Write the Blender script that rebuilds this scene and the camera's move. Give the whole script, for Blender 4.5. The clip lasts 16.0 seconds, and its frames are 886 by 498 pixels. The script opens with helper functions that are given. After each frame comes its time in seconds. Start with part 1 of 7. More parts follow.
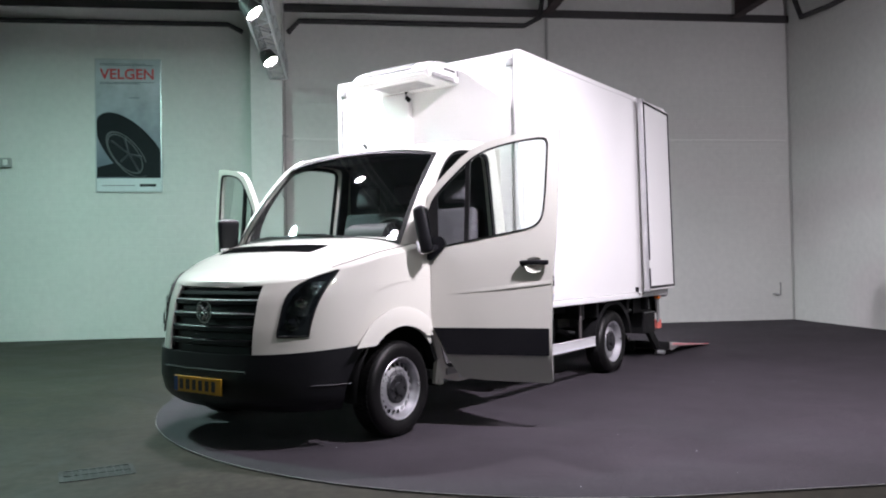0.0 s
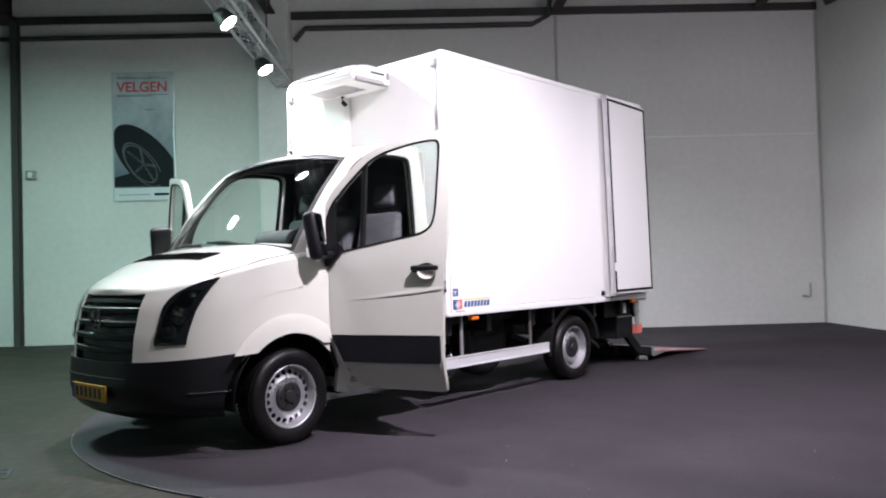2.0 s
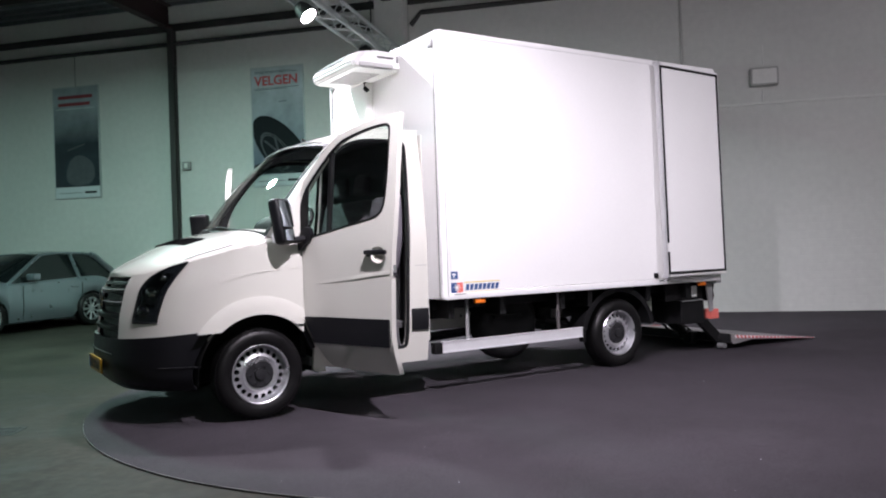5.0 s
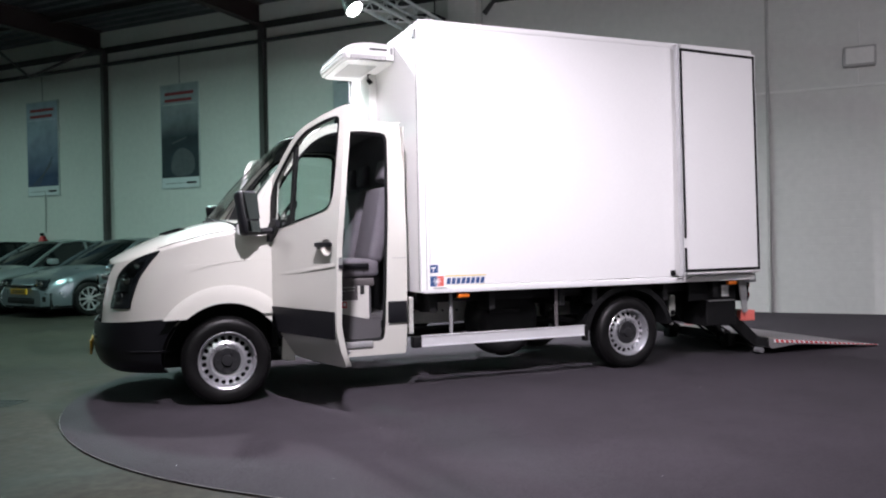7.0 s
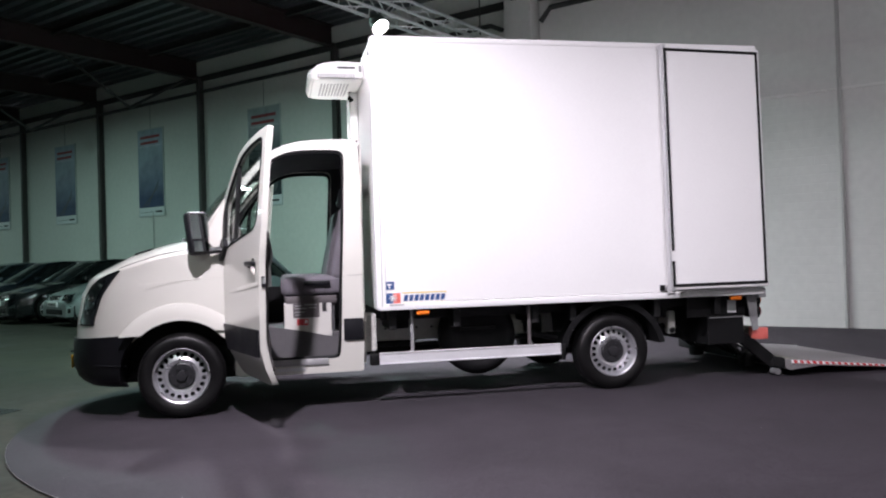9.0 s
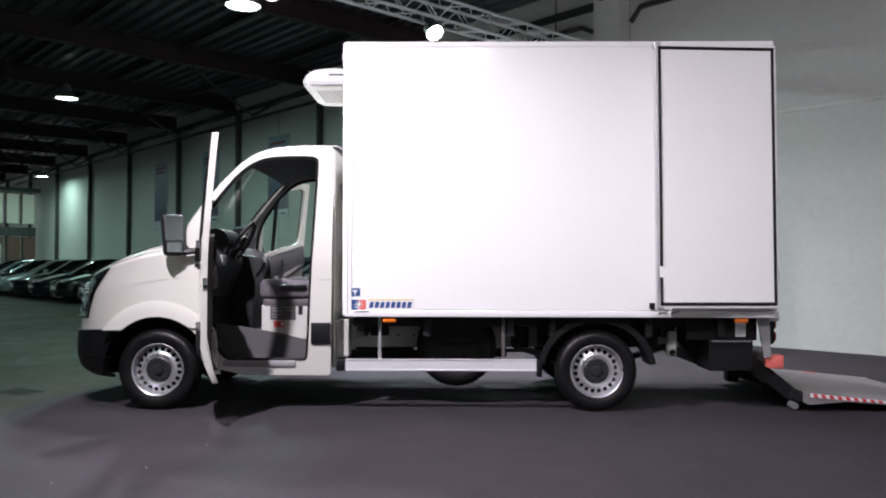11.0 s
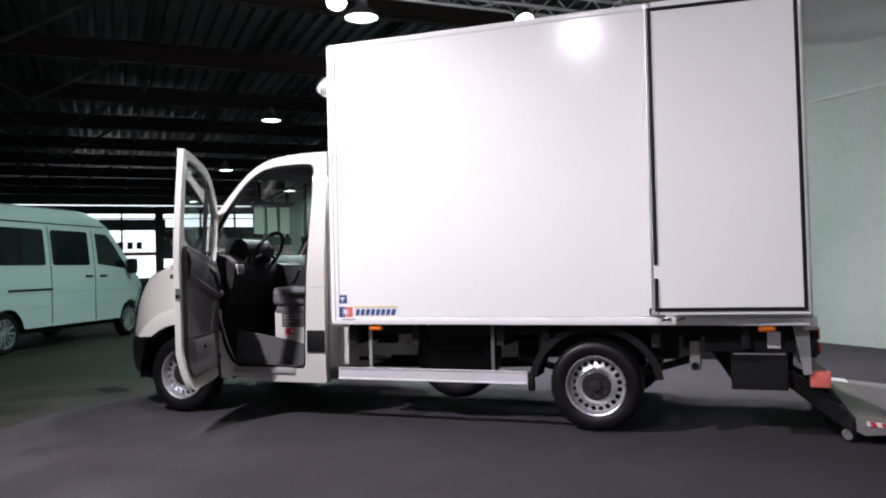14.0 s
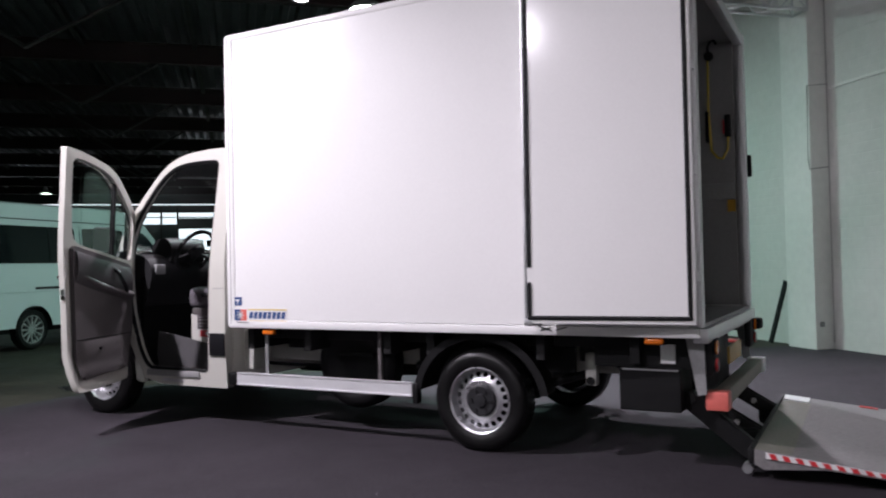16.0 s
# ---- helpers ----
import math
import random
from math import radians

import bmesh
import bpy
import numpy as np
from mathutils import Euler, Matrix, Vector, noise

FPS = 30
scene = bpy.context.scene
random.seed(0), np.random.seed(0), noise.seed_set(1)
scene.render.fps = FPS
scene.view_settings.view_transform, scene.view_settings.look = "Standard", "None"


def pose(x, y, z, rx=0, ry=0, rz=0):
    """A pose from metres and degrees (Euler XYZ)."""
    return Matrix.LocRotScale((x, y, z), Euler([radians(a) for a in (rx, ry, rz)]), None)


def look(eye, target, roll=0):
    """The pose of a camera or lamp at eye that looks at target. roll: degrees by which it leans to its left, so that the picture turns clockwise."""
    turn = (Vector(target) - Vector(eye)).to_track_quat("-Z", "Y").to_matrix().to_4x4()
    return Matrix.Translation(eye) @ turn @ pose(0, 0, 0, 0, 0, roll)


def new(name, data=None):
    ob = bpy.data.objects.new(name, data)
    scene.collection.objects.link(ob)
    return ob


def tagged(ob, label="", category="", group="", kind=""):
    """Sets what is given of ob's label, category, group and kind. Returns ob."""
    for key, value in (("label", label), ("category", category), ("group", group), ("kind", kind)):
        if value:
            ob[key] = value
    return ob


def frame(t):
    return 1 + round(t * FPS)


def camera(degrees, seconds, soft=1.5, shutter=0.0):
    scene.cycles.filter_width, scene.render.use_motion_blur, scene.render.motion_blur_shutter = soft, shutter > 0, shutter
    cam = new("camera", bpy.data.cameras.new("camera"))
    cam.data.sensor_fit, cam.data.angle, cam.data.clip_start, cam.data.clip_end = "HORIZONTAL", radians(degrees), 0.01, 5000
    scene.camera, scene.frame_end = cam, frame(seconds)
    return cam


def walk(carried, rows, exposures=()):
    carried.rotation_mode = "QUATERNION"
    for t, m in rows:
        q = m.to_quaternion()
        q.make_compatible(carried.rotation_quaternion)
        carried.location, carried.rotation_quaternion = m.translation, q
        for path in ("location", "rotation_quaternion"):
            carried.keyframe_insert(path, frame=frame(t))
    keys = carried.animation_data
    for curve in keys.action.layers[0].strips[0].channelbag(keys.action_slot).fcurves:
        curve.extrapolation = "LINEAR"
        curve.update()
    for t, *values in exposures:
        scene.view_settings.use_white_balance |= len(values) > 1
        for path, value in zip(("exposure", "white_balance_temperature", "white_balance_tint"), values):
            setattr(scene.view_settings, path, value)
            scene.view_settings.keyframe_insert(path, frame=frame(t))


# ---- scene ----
cam = camera(58.7, 16.0, soft=2.0, shutter=0.4)
METRES, EYE, TILT, LEAN, TURN = 11.89, 1.224, 0.0, 0.0, -54.4
ROWS = [
    (0.0, 0.0018, 0.0005, 0.0002, 0.15, 0.63, 1.27),
    (0.5, 0.0322, 0.0038, 0.0001, 1.84, 0.61, 1.46),
    (1.0, 0.0621, 0.0078, -0.0005, 2.24, 0.45, 1.85),
    (1.5, 0.0895, 0.0116, -0.0006, 3.15, 0.57, 1.72),
    (2.0, 0.1144, 0.0162, -0.0008, 6.10, 0.95, 1.88),
    (2.5, 0.1408, 0.0215, -0.0014, 8.39, 0.84, 2.00),
    (3.0, 0.1686, 0.0270, -0.0017, 8.40, 0.72, 1.30),
    (3.5, 0.1944, 0.0317, -0.0023, 9.32, 0.43, 1.68),
    (4.0, 0.2191, 0.0381, -0.0023, 11.39, 0.29, 1.76),
    (4.5, 0.2382, 0.0452, -0.0025, 17.89, 0.26, 2.32),
    (5.0, 0.2629, 0.0574, -0.0021, 21.77, -0.18, 2.26),
    (7.5, 0.3858, 0.1321, -0.0034, 36.01, -0.35, 1.65),
    (8.0, 0.4101, 0.1513, -0.0035, 40.23, -0.02, 1.96),
    (8.5, 0.4368, 0.1779, -0.0033, 42.36, 0.13, 2.08),
    (9.0, 0.4600, 0.2019, -0.0036, 42.62, 0.50, 2.22),
    (9.5, 0.4825, 0.2257, -0.0041, 45.67, 0.75, 1.77),
    (12.0, 0.5791, 0.3763, -0.0050, 60.93, 1.50, 1.10),
    (12.5, 0.5893, 0.4042, -0.0039, 64.25, 2.00, 1.82),
    (13.0, 0.5930, 0.4352, -0.0039, 67.30, 1.43, 1.90),
    (13.5, 0.5966, 0.4689, -0.0042, 70.48, 1.45, 1.67),
    (14.0, 0.5973, 0.5020, -0.0041, 74.57, 1.40, 1.86),
    (14.5, 0.5962, 0.5382, -0.0048, 77.11, 1.35, 1.95),
    (15.0, 0.5940, 0.5743, -0.0054, 78.04, 1.31, 1.67),
    (15.5, 0.5900, 0.6098, -0.0058, 81.65, 1.45, 1.67),
    (16.0, 0.5862, 0.6459, -0.0056, 82.72, 1.42, 1.70),
]
walk(cam, [(t, pose(-4.357, -4.462, EYE, 0, -0.49, 0) @ pose(0, 0, 0, TILT, LEAN, TURN) @ pose(METRES * x, METRES * y, METRES * z, 90 + pitch, roll, yaw)) for t, x, y, z, yaw, pitch, roll in ROWS],
     exposures=[(0.0, 0.29), (2.5, 0.23), (4.0, 0.09), (5.2, 0.08), (7.3, 0.10), (9.5, 0.10), (12.5, -0.02), (14.0, -0.08), (16.0, -0.22)])

# ---- light of the place ----
HALL = pose(-4.357, -4.462, 0, 0, 0, -47)  # the hall's own axes: x along the back wall, y towards it


def at_hall(x, y, z):
    return HALL @ Vector((x, y, z))


world = bpy.data.worlds.new("world")
world.use_nodes = True
world.node_tree.nodes["Background"].inputs["Color"].default_value = (0.7, 0.85, 1.0, 1)
world.node_tree.nodes["Background"].inputs["Strength"].default_value = 0.006
scene.world = world

SPOT_TINT = (1.0, 0.92, 1.05)
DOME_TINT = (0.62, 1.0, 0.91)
TRUSS_X, TRUSS_Z = -1.05, 4.68
# spotlights on the truss beside the turntable and on the one over its edge: place and aim in the hall, watts, beam
SPOTS = [
    ((-1.05, 12.3, 4.40), (1.6, 11.0, 0.0), 500, 118),
    ((-1.05, 9.95, 4.40), (2.4, 9.3, 0.5), 540, 122),
    ((-1.05, 7.47, 4.38), (1.6, 6.6, 0.8), 400, 122),
    ((-1.05, 5.0, 4.38), (-1.3, 5.2, 0.0), 130, 95),
    ((2.62, 3.76, 4.40), (2.35, 6.8, 0.0), 900, 102),
    ((6.15, 3.85, 4.50), (7.0, 8.6, 1.4), 460, 122),
]
# factory domes in two rows, two unseen: place in the hall and watts
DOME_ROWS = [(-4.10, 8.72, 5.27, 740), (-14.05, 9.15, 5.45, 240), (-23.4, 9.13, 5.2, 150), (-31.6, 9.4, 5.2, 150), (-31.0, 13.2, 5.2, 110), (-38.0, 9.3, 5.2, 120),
             # (-23.5, -2.6) and (4.0, -2.6) are unseen, added as fill light
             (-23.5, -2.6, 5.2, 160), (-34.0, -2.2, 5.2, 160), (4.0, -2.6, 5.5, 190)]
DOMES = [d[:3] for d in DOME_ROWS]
for place, aim, watts, beam in SPOTS:
    lamp = bpy.data.lights.new("spot_beam", "SPOT")
    lamp.energy, lamp.color, lamp.spot_size, lamp.spot_blend, lamp.shadow_soft_size = watts * 1.7, SPOT_TINT, radians(beam), 1.0, 0.06
    ob = new("spot_beam", lamp)
    p, a = at_hall(*place), at_hall(*aim)
    ob.matrix_world = look(p + (a - p).normalized() * 0.09, a)
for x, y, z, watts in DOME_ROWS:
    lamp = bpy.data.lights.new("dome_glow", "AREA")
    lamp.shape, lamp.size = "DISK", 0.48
    # the added fill dome at x = 4 has its own paler tint
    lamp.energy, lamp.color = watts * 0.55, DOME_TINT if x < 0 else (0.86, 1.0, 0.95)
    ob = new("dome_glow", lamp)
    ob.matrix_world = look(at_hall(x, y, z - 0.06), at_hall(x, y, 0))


# ---- materials ----
def material(name, color, rough=0.5, metal=0.0, vary=0.08, scale=6.0, bump=0.0, bump_scale=80.0, coat=0.0, fine=None, gloss=0.5):
    """A node material: base colour broken up by two scales of noise, with a fine relief."""
    m = bpy.data.materials.new(name)
    m.use_nodes = True
    nt = m.node_tree
    b = nt.nodes["Principled BSDF"]
    b.inputs["Roughness"].default_value, b.inputs["Metallic"].default_value = rough, metal
    b.inputs["Coat Weight"].default_value = coat
    b.inputs["Specular IOR Level"].default_value = gloss
    b.inputs["Coat Roughness"].default_value = 0.035
    tc = nt.nodes.new("ShaderNodeTexCoord")
    n1 = nt.nodes.new("ShaderNodeTexNoise")
    n1.inputs["Scale"].default_value, n1.inputs["Detail"].default_value = scale, 5
    nt.links.new(tc.outputs["Object"], n1.inputs["Vector"])
    n2 = nt.nodes.new("ShaderNodeTexNoise")
    n2.inputs["Scale"].default_value, n2.inputs["Detail"].default_value = fine or scale * 14, 3
    nt.links.new(tc.outputs["Object"], n2.inputs["Vector"])
    mix = nt.nodes.new("ShaderNodeMath")
    mix.operation = "ADD"
    nt.links.new(n1.outputs["Fac"], mix.inputs[0])
    nt.links.new(n2.outputs["Fac"], mix.inputs[1])
    ramp = nt.nodes.new("ShaderNodeMapRange")
    ramp.inputs["From Min"].default_value, ramp.inputs["From Max"].default_value = 0.65, 1.35
    ramp.inputs["To Min"].default_value, ramp.inputs["To Max"].default_value = 1 - vary, 1 + vary
    nt.links.new(mix.outputs[0], ramp.inputs["Value"])
    mul = nt.nodes.new("ShaderNodeVectorMath")
    mul.operation = "MULTIPLY"
    mul.inputs[0].default_value = color
    nt.links.new(ramp.outputs[0], mul.inputs[1])
    nt.links.new(mul.outputs[0], b.inputs["Base Color"])
    rr = nt.nodes.new("ShaderNodeMapRange")
    rr.inputs["From Min"].default_value, rr.inputs["From Max"].default_value = 0.3, 0.7
    rr.inputs["To Min"].default_value, rr.inputs["To Max"].default_value = max(0.02, rough - min(vary, 0.08)), min(1, rough + min(vary, 0.08))
    nt.links.new(n1.outputs["Fac"], rr.inputs["Value"])
    nt.links.new(rr.outputs[0], b.inputs["Roughness"])
    if bump:
        n3 = nt.nodes.new("ShaderNodeTexNoise")
        n3.inputs["Scale"].default_value, n3.inputs["Detail"].default_value = bump_scale, 4
        nt.links.new(tc.outputs["Object"], n3.inputs["Vector"])
        bp = nt.nodes.new("ShaderNodeBump")
        bp.inputs["Strength"].default_value, bp.inputs["Distance"].default_value = bump, 0.01
        nt.links.new(n3.outputs["Fac"], bp.inputs["Height"])
        nt.links.new(bp.outputs[0], b.inputs["Normal"])
    return m


def glow(name, color, strength):
    m = bpy.data.materials.new(name)
    m.use_nodes = True
    b = m.node_tree.nodes["Principled BSDF"]
    b.inputs["Base Color"].default_value = (*color, 1)
    b.inputs["Emission Color"].default_value = (*color, 1)
    b.inputs["Emission Strength"].default_value = strength
    return m


def glass(name, tint=(0.93, 0.975, 0.955), rough=0.0):
    """Thin pane: mostly clear, mirror gloss by Fresnel."""
    m = bpy.data.materials.new(name)
    m.use_nodes = True
    nt = m.node_tree
    nt.nodes.remove(nt.nodes["Principled BSDF"])
    tr = nt.nodes.new("ShaderNodeBsdfTransparent")
    tr.inputs["Color"].default_value = (*tint, 1)
    gl = nt.nodes.new("ShaderNodeBsdfGlossy")
    gl.inputs["Roughness"].default_value = rough
    lw = nt.nodes.new("ShaderNodeLayerWeight")
    lw.inputs["Blend"].default_value = 0.5
    pw = nt.nodes.new("ShaderNodeMath")
    pw.operation = "POWER"
    pw.inputs[1].default_value = 5.0
    nt.links.new(lw.outputs["Facing"], pw.inputs[0])
    fr = nt.nodes.new("ShaderNodeMath")
    fr.operation = "MULTIPLY_ADD"
    fr.inputs[1].default_value, fr.inputs[2].default_value = 0.85, 0.08
    nt.links.new(pw.outputs[0], fr.inputs[0])
    mx = nt.nodes.new("ShaderNodeMixShader")
    nt.links.new(fr.outputs[0], mx.inputs[0])
    nt.links.new(tr.outputs[0], mx.inputs[1])
    nt.links.new(gl.outputs[0], mx.inputs[2])
    nt.links.new(mx.outputs[0], nt.nodes["Material Output"].inputs["Surface"])
    return m


def block_wall(name, color):
    """Painted masonry: low courses show through the paint, with stains."""
    m = material(name, color, 0.75, vary=0.06, scale=0.8, fine=9.0)
    nt = m.node_tree
    b = nt.nodes["Principled BSDF"]
    tc = [n for n in nt.nodes if n.type == "TEX_COORD"][0]
    sep = nt.nodes.new("ShaderNodeSeparateXYZ")
    nt.links.new(tc.outputs["Object"], sep.inputs[0])
    add = nt.nodes.new("ShaderNodeMath")
    nt.links.new(sep.outputs["X"], add.inputs[0])
    nt.links.new(sep.outputs["Y"], add.inputs[1])
    com = nt.nodes.new("ShaderNodeCombineXYZ")
    nt.links.new(add.outputs[0], com.inputs["X"])
    nt.links.new(sep.outputs["Z"], com.inputs["Y"])
    br = nt.nodes.new("ShaderNodeTexBrick")
    br.inputs["Scale"].default_value = 1.0
    br.inputs["Brick Width"].default_value, br.inputs["Row Height"].default_value = 0.33, 0.135
    br.inputs["Mortar Size"].default_value, br.inputs["Mortar Smooth"].default_value = 0.007, 0.6
    br.inputs["Color1"].default_value, br.inputs["Color2"].default_value, br.inputs["Mortar"].default_value = (1, 1, 1, 1), (0.93, 0.93, 0.93, 1), (0.3, 0.3, 0.3, 1)
    nt.links.new(com.outputs[0], br.inputs["Vector"])
    n3 = nt.nodes.new("ShaderNodeTexNoise")
    n3.inputs["Scale"].default_value, n3.inputs["Detail"].default_value = 30, 5
    nt.links.new(tc.outputs["Object"], n3.inputs["Vector"])
    s = nt.nodes.new("ShaderNodeMath")
    s.operation = "MULTIPLY_ADD"
    s.inputs[1].default_value = 0.35
    nt.links.new(n3.outputs["Fac"], s.inputs[0])
    nt.links.new(br.outputs["Color"], s.inputs[2])
    bp = nt.nodes.new("ShaderNodeBump")
    bp.inputs["Strength"].default_value, bp.inputs["Distance"].default_value = 0.4, 0.005
    nt.links.new(s.outputs[0], bp.inputs["Height"])
    nt.links.new(bp.outputs[0], b.inputs["Normal"])
    return m


WHITE = material("white_paint", (0.61, 0.60, 0.545), 0.34, vary=0.006, scale=1.5, coat=1.0)
BOXWHITE = material("white_gelcoat", (0.82, 0.815, 0.80), 0.5, vary=0.02, scale=1.2, fine=60, bump=0.02, bump_scale=25, coat=0.45, gloss=0.3)
BOXWHITE.node_tree.nodes["Principled BSDF"].inputs["Coat Roughness"].default_value = 0.15
PLASTIC = material("black_plastic", (0.0065, 0.0065, 0.0085), 0.42, vary=0.2, scale=4, bump=0.08, bump_scale=300, gloss=0.35)
VENTBLACK = material("matt_black_mesh", (0.014, 0.014, 0.015), 0.95, vary=0.2, scale=20, bump=0.5, bump_scale=140, gloss=0.0)
RUBBER = material("tyre_rubber", (0.0045, 0.0042, 0.0045), 0.45, vary=0.25, scale=9, bump=0.12, bump_scale=120, gloss=0.3)
SEAL = material("black_rubber_seal", (0.0045, 0.0045, 0.005), 0.6, vary=0.2, gloss=0.25)
STEEL = material("silver_wheel_paint", (0.55, 0.55, 0.57), 0.33, metal=0.75, vary=0.08, scale=12)
ALU = material("aluminium", (0.62, 0.62, 0.63), 0.38, metal=0.85, vary=0.10, scale=5, bump=0.05, bump_scale=60)
ALUPALE = material("anodised_aluminium", (0.72, 0.72, 0.73), 0.45, metal=0.3, vary=0.06, scale=5)
LIFTPLATE = material("worn_aluminium_plate", (0.23, 0.22, 0.22), 0.6, metal=0.25, vary=0.22, scale=3.0, fine=40, bump=0.25, bump_scale=70)
GREYSTEEL = material("grey_painted_steel", (0.30, 0.30, 0.30), 0.5, metal=0.2, vary=0.15, scale=5)
CHASSIS = material("chassis_steel", (0.0085, 0.0085, 0.009), 0.6, vary=0.35, scale=5, bump=0.1, gloss=0.3)
WHITEFRAME = material("primer_frame", (0.52, 0.52, 0.48), 0.55, vary=0.2, scale=4)
HUBCAP = material("dark_grey_hub", (0.016, 0.016, 0.018), 0.5, vary=0.12)
CHROME = material("chrome", (0.75, 0.76, 0.78), 0.08, metal=1.0, vary=0.02)
MIRROR = material("mirror_glass", (0.5, 0.52, 0.54), 0.02, metal=1.0, vary=0.0)
GLASS = glass("clear_glass")
DARKGLASS = material("dark_window_glass", (0.008, 0.010, 0.011), 0.05, vary=0.05)
LENS = material("headlamp_glass", (0.010, 0.012, 0.014), 0.03, vary=0.05, coat=1.0)
HEADREFLECTOR = material("ribbed_reflector", (0.42, 0.45, 0.48), 0.16, metal=1.0, vary=0.3, scale=9, bump=0.9, bump_scale=22)
AMBER = material("amber_lens", (0.85, 0.20, 0.02), 0.2, vary=0.05)
REDLENS = material("red_lens", (0.45, 0.02, 0.02), 0.15, vary=0.05)
REDPAINT = material("red_tape", (0.62, 0.04, 0.05), 0.4, vary=0.1)
WHITETAPE = material("white_tape", (0.78, 0.78, 0.78), 0.4, vary=0.06)
PINKBLOCK = material("faded_red_reflector", (0.72, 0.16, 0.13), 0.4, vary=0.08)
LINER = material("grey_box_lining", (0.26, 0.26, 0.255), 0.5, vary=0.08, scale=3, bump=0.05, bump_scale=40)
HINGEPLATE = material("dull_grey_steel_plate", (0.24, 0.235, 0.20), 0.55, metal=0.3, vary=0.2, scale=4, bump=0.15, bump_scale=60)
SEATBOX = material("pale_seat_box", (0.55, 0.54, 0.50), 0.5, vary=0.05)
SEATCLOTH = material("grey_seat_cloth", (0.13, 0.12, 0.135), 0.9, vary=0.15, scale=10, fine=220, bump=0.3, bump_scale=350)
TRIM = material("dark_grey_trim", (0.095, 0.085, 0.086), 0.65, vary=0.1, scale=5, bump=0.12, bump_scale=250)
DOORDARK = material("charcoal_door_panel", (0.05, 0.046, 0.048), 0.6, vary=0.1, scale=5, bump=0.12, bump_scale=250)
DASH = material("black_dashboard", (0.012, 0.012, 0.013), 0.6, vary=0.12, bump=0.15, bump_scale=200, gloss=0.3)
MAT = material("grey_floor_mat", (0.075, 0.072, 0.075), 0.85, vary=0.15, scale=8, bump=0.3, bump_scale=160)
LINING = material("dark_pillar_lining", (0.045, 0.043, 0.045), 0.8, vary=0.1, bump=0.1)
HEADLINER = material("grey_headliner", (0.07, 0.07, 0.075), 0.9, vary=0.08, bump=0.1)
BLUE = material("blue_print", (0.03, 0.075, 0.21), 0.4, vary=0.04)
GOLD = material("yellow_print", (0.75, 0.55, 0.12), 0.4, vary=0.05)
REDPRINT = material("red_print", (0.58, 0.05, 0.06), 0.45, vary=0.05)
YELLOW = material("yellow_plate", (0.46, 0.25, 0.015), 0.35, vary=0.05)
INK = material("black_ink", (0.02, 0.02, 0.02), 0.5, vary=0.05)
YELLOWCABLE = material("yellow_cable", (0.62, 0.45, 0.06), 0.5, vary=0.08)


def stained(m, scale, dark, light, spots, rough=None):
    """Breaks a material's colour up with wide cloudy stains and small spots of wear."""
    nt = m.node_tree
    b = nt.nodes["Principled BSDF"]
    old = b.inputs["Base Color"].links[0].from_socket
    tc = [n for n in nt.nodes if n.type == "TEX_COORD"][0]
    cloud = nt.nodes.new("ShaderNodeTexNoise")
    cloud.inputs["Scale"].default_value, cloud.inputs["Detail"].default_value, cloud.inputs["Roughness"].default_value, cloud.inputs["Distortion"].default_value = scale, 9, 0.68, 0.8
    nt.links.new(tc.outputs["Object"], cloud.inputs["Vector"])
    mr = nt.nodes.new("ShaderNodeMapRange")
    mr.inputs["From Min"].default_value, mr.inputs["From Max"].default_value = 0.34, 0.66
    mr.inputs["To Min"].default_value, mr.inputs["To Max"].default_value = dark, light
    nt.links.new(cloud.outputs["Fac"], mr.inputs["Value"])
    small = nt.nodes.new("ShaderNodeTexNoise")
    small.inputs["Scale"].default_value, small.inputs["Detail"].default_value = spots, 4
    nt.links.new(tc.outputs["Object"], small.inputs["Vector"])
    mr2 = nt.nodes.new("ShaderNodeMapRange")
    mr2.inputs["From Min"].default_value, mr2.inputs["From Max"].default_value = 0.40, 0.75
    mr2.inputs["To Min"].default_value, mr2.inputs["To Max"].default_value = 0.86, 1.35
    nt.links.new(small.outputs["Fac"], mr2.inputs["Value"])
    prod = nt.nodes.new("ShaderNodeMath")
    prod.operation = "MULTIPLY"
    nt.links.new(mr.outputs[0], prod.inputs[0])
    nt.links.new(mr2.outputs[0], prod.inputs[1])
    mul = nt.nodes.new("ShaderNodeVectorMath")
    mul.operation = "MULTIPLY"
    nt.links.new(old, mul.inputs[0])
    nt.links.new(prod.outputs[0], mul.inputs[1])
    nt.links.new(mul.outputs[0], b.inputs["Base Color"])
    if rough:
        mr3 = nt.nodes.new("ShaderNodeMapRange")
        mr3.inputs["From Min"].default_value, mr3.inputs["From Max"].default_value = 0.35, 0.65
        mr3.inputs["To Min"].default_value, mr3.inputs["To Max"].default_value = rough
        nt.links.new(cloud.outputs["Fac"], mr3.inputs["Value"])
        nt.links.new(mr3.outputs[0], b.inputs["Roughness"])
    return m


CONCRETE = stained(material("sealed_concrete", (0.030, 0.027, 0.021), 0.62, vary=0.25, scale=0.75, fine=5, bump=0.08, bump_scale=18, gloss=0.14), 0.9, 0.60, 1.42, 14.0, (0.55, 0.80))
CARPET = stained(material("dark_carpet", (0.0355, 0.0305, 0.037), 0.85, vary=0.12, scale=0.9, fine=160, bump=0.55, bump_scale=260, gloss=0.3), 1.6, 0.86, 1.16, 60.0)
WALLPAINT = block_wall("painted_masonry", (0.66, 0.66, 0.63))
PIERPAINT = material("pier_paint", (0.75, 0.75, 0.72), 0.6, vary=0.06, scale=0.8, bump=0.08, bump_scale=30)
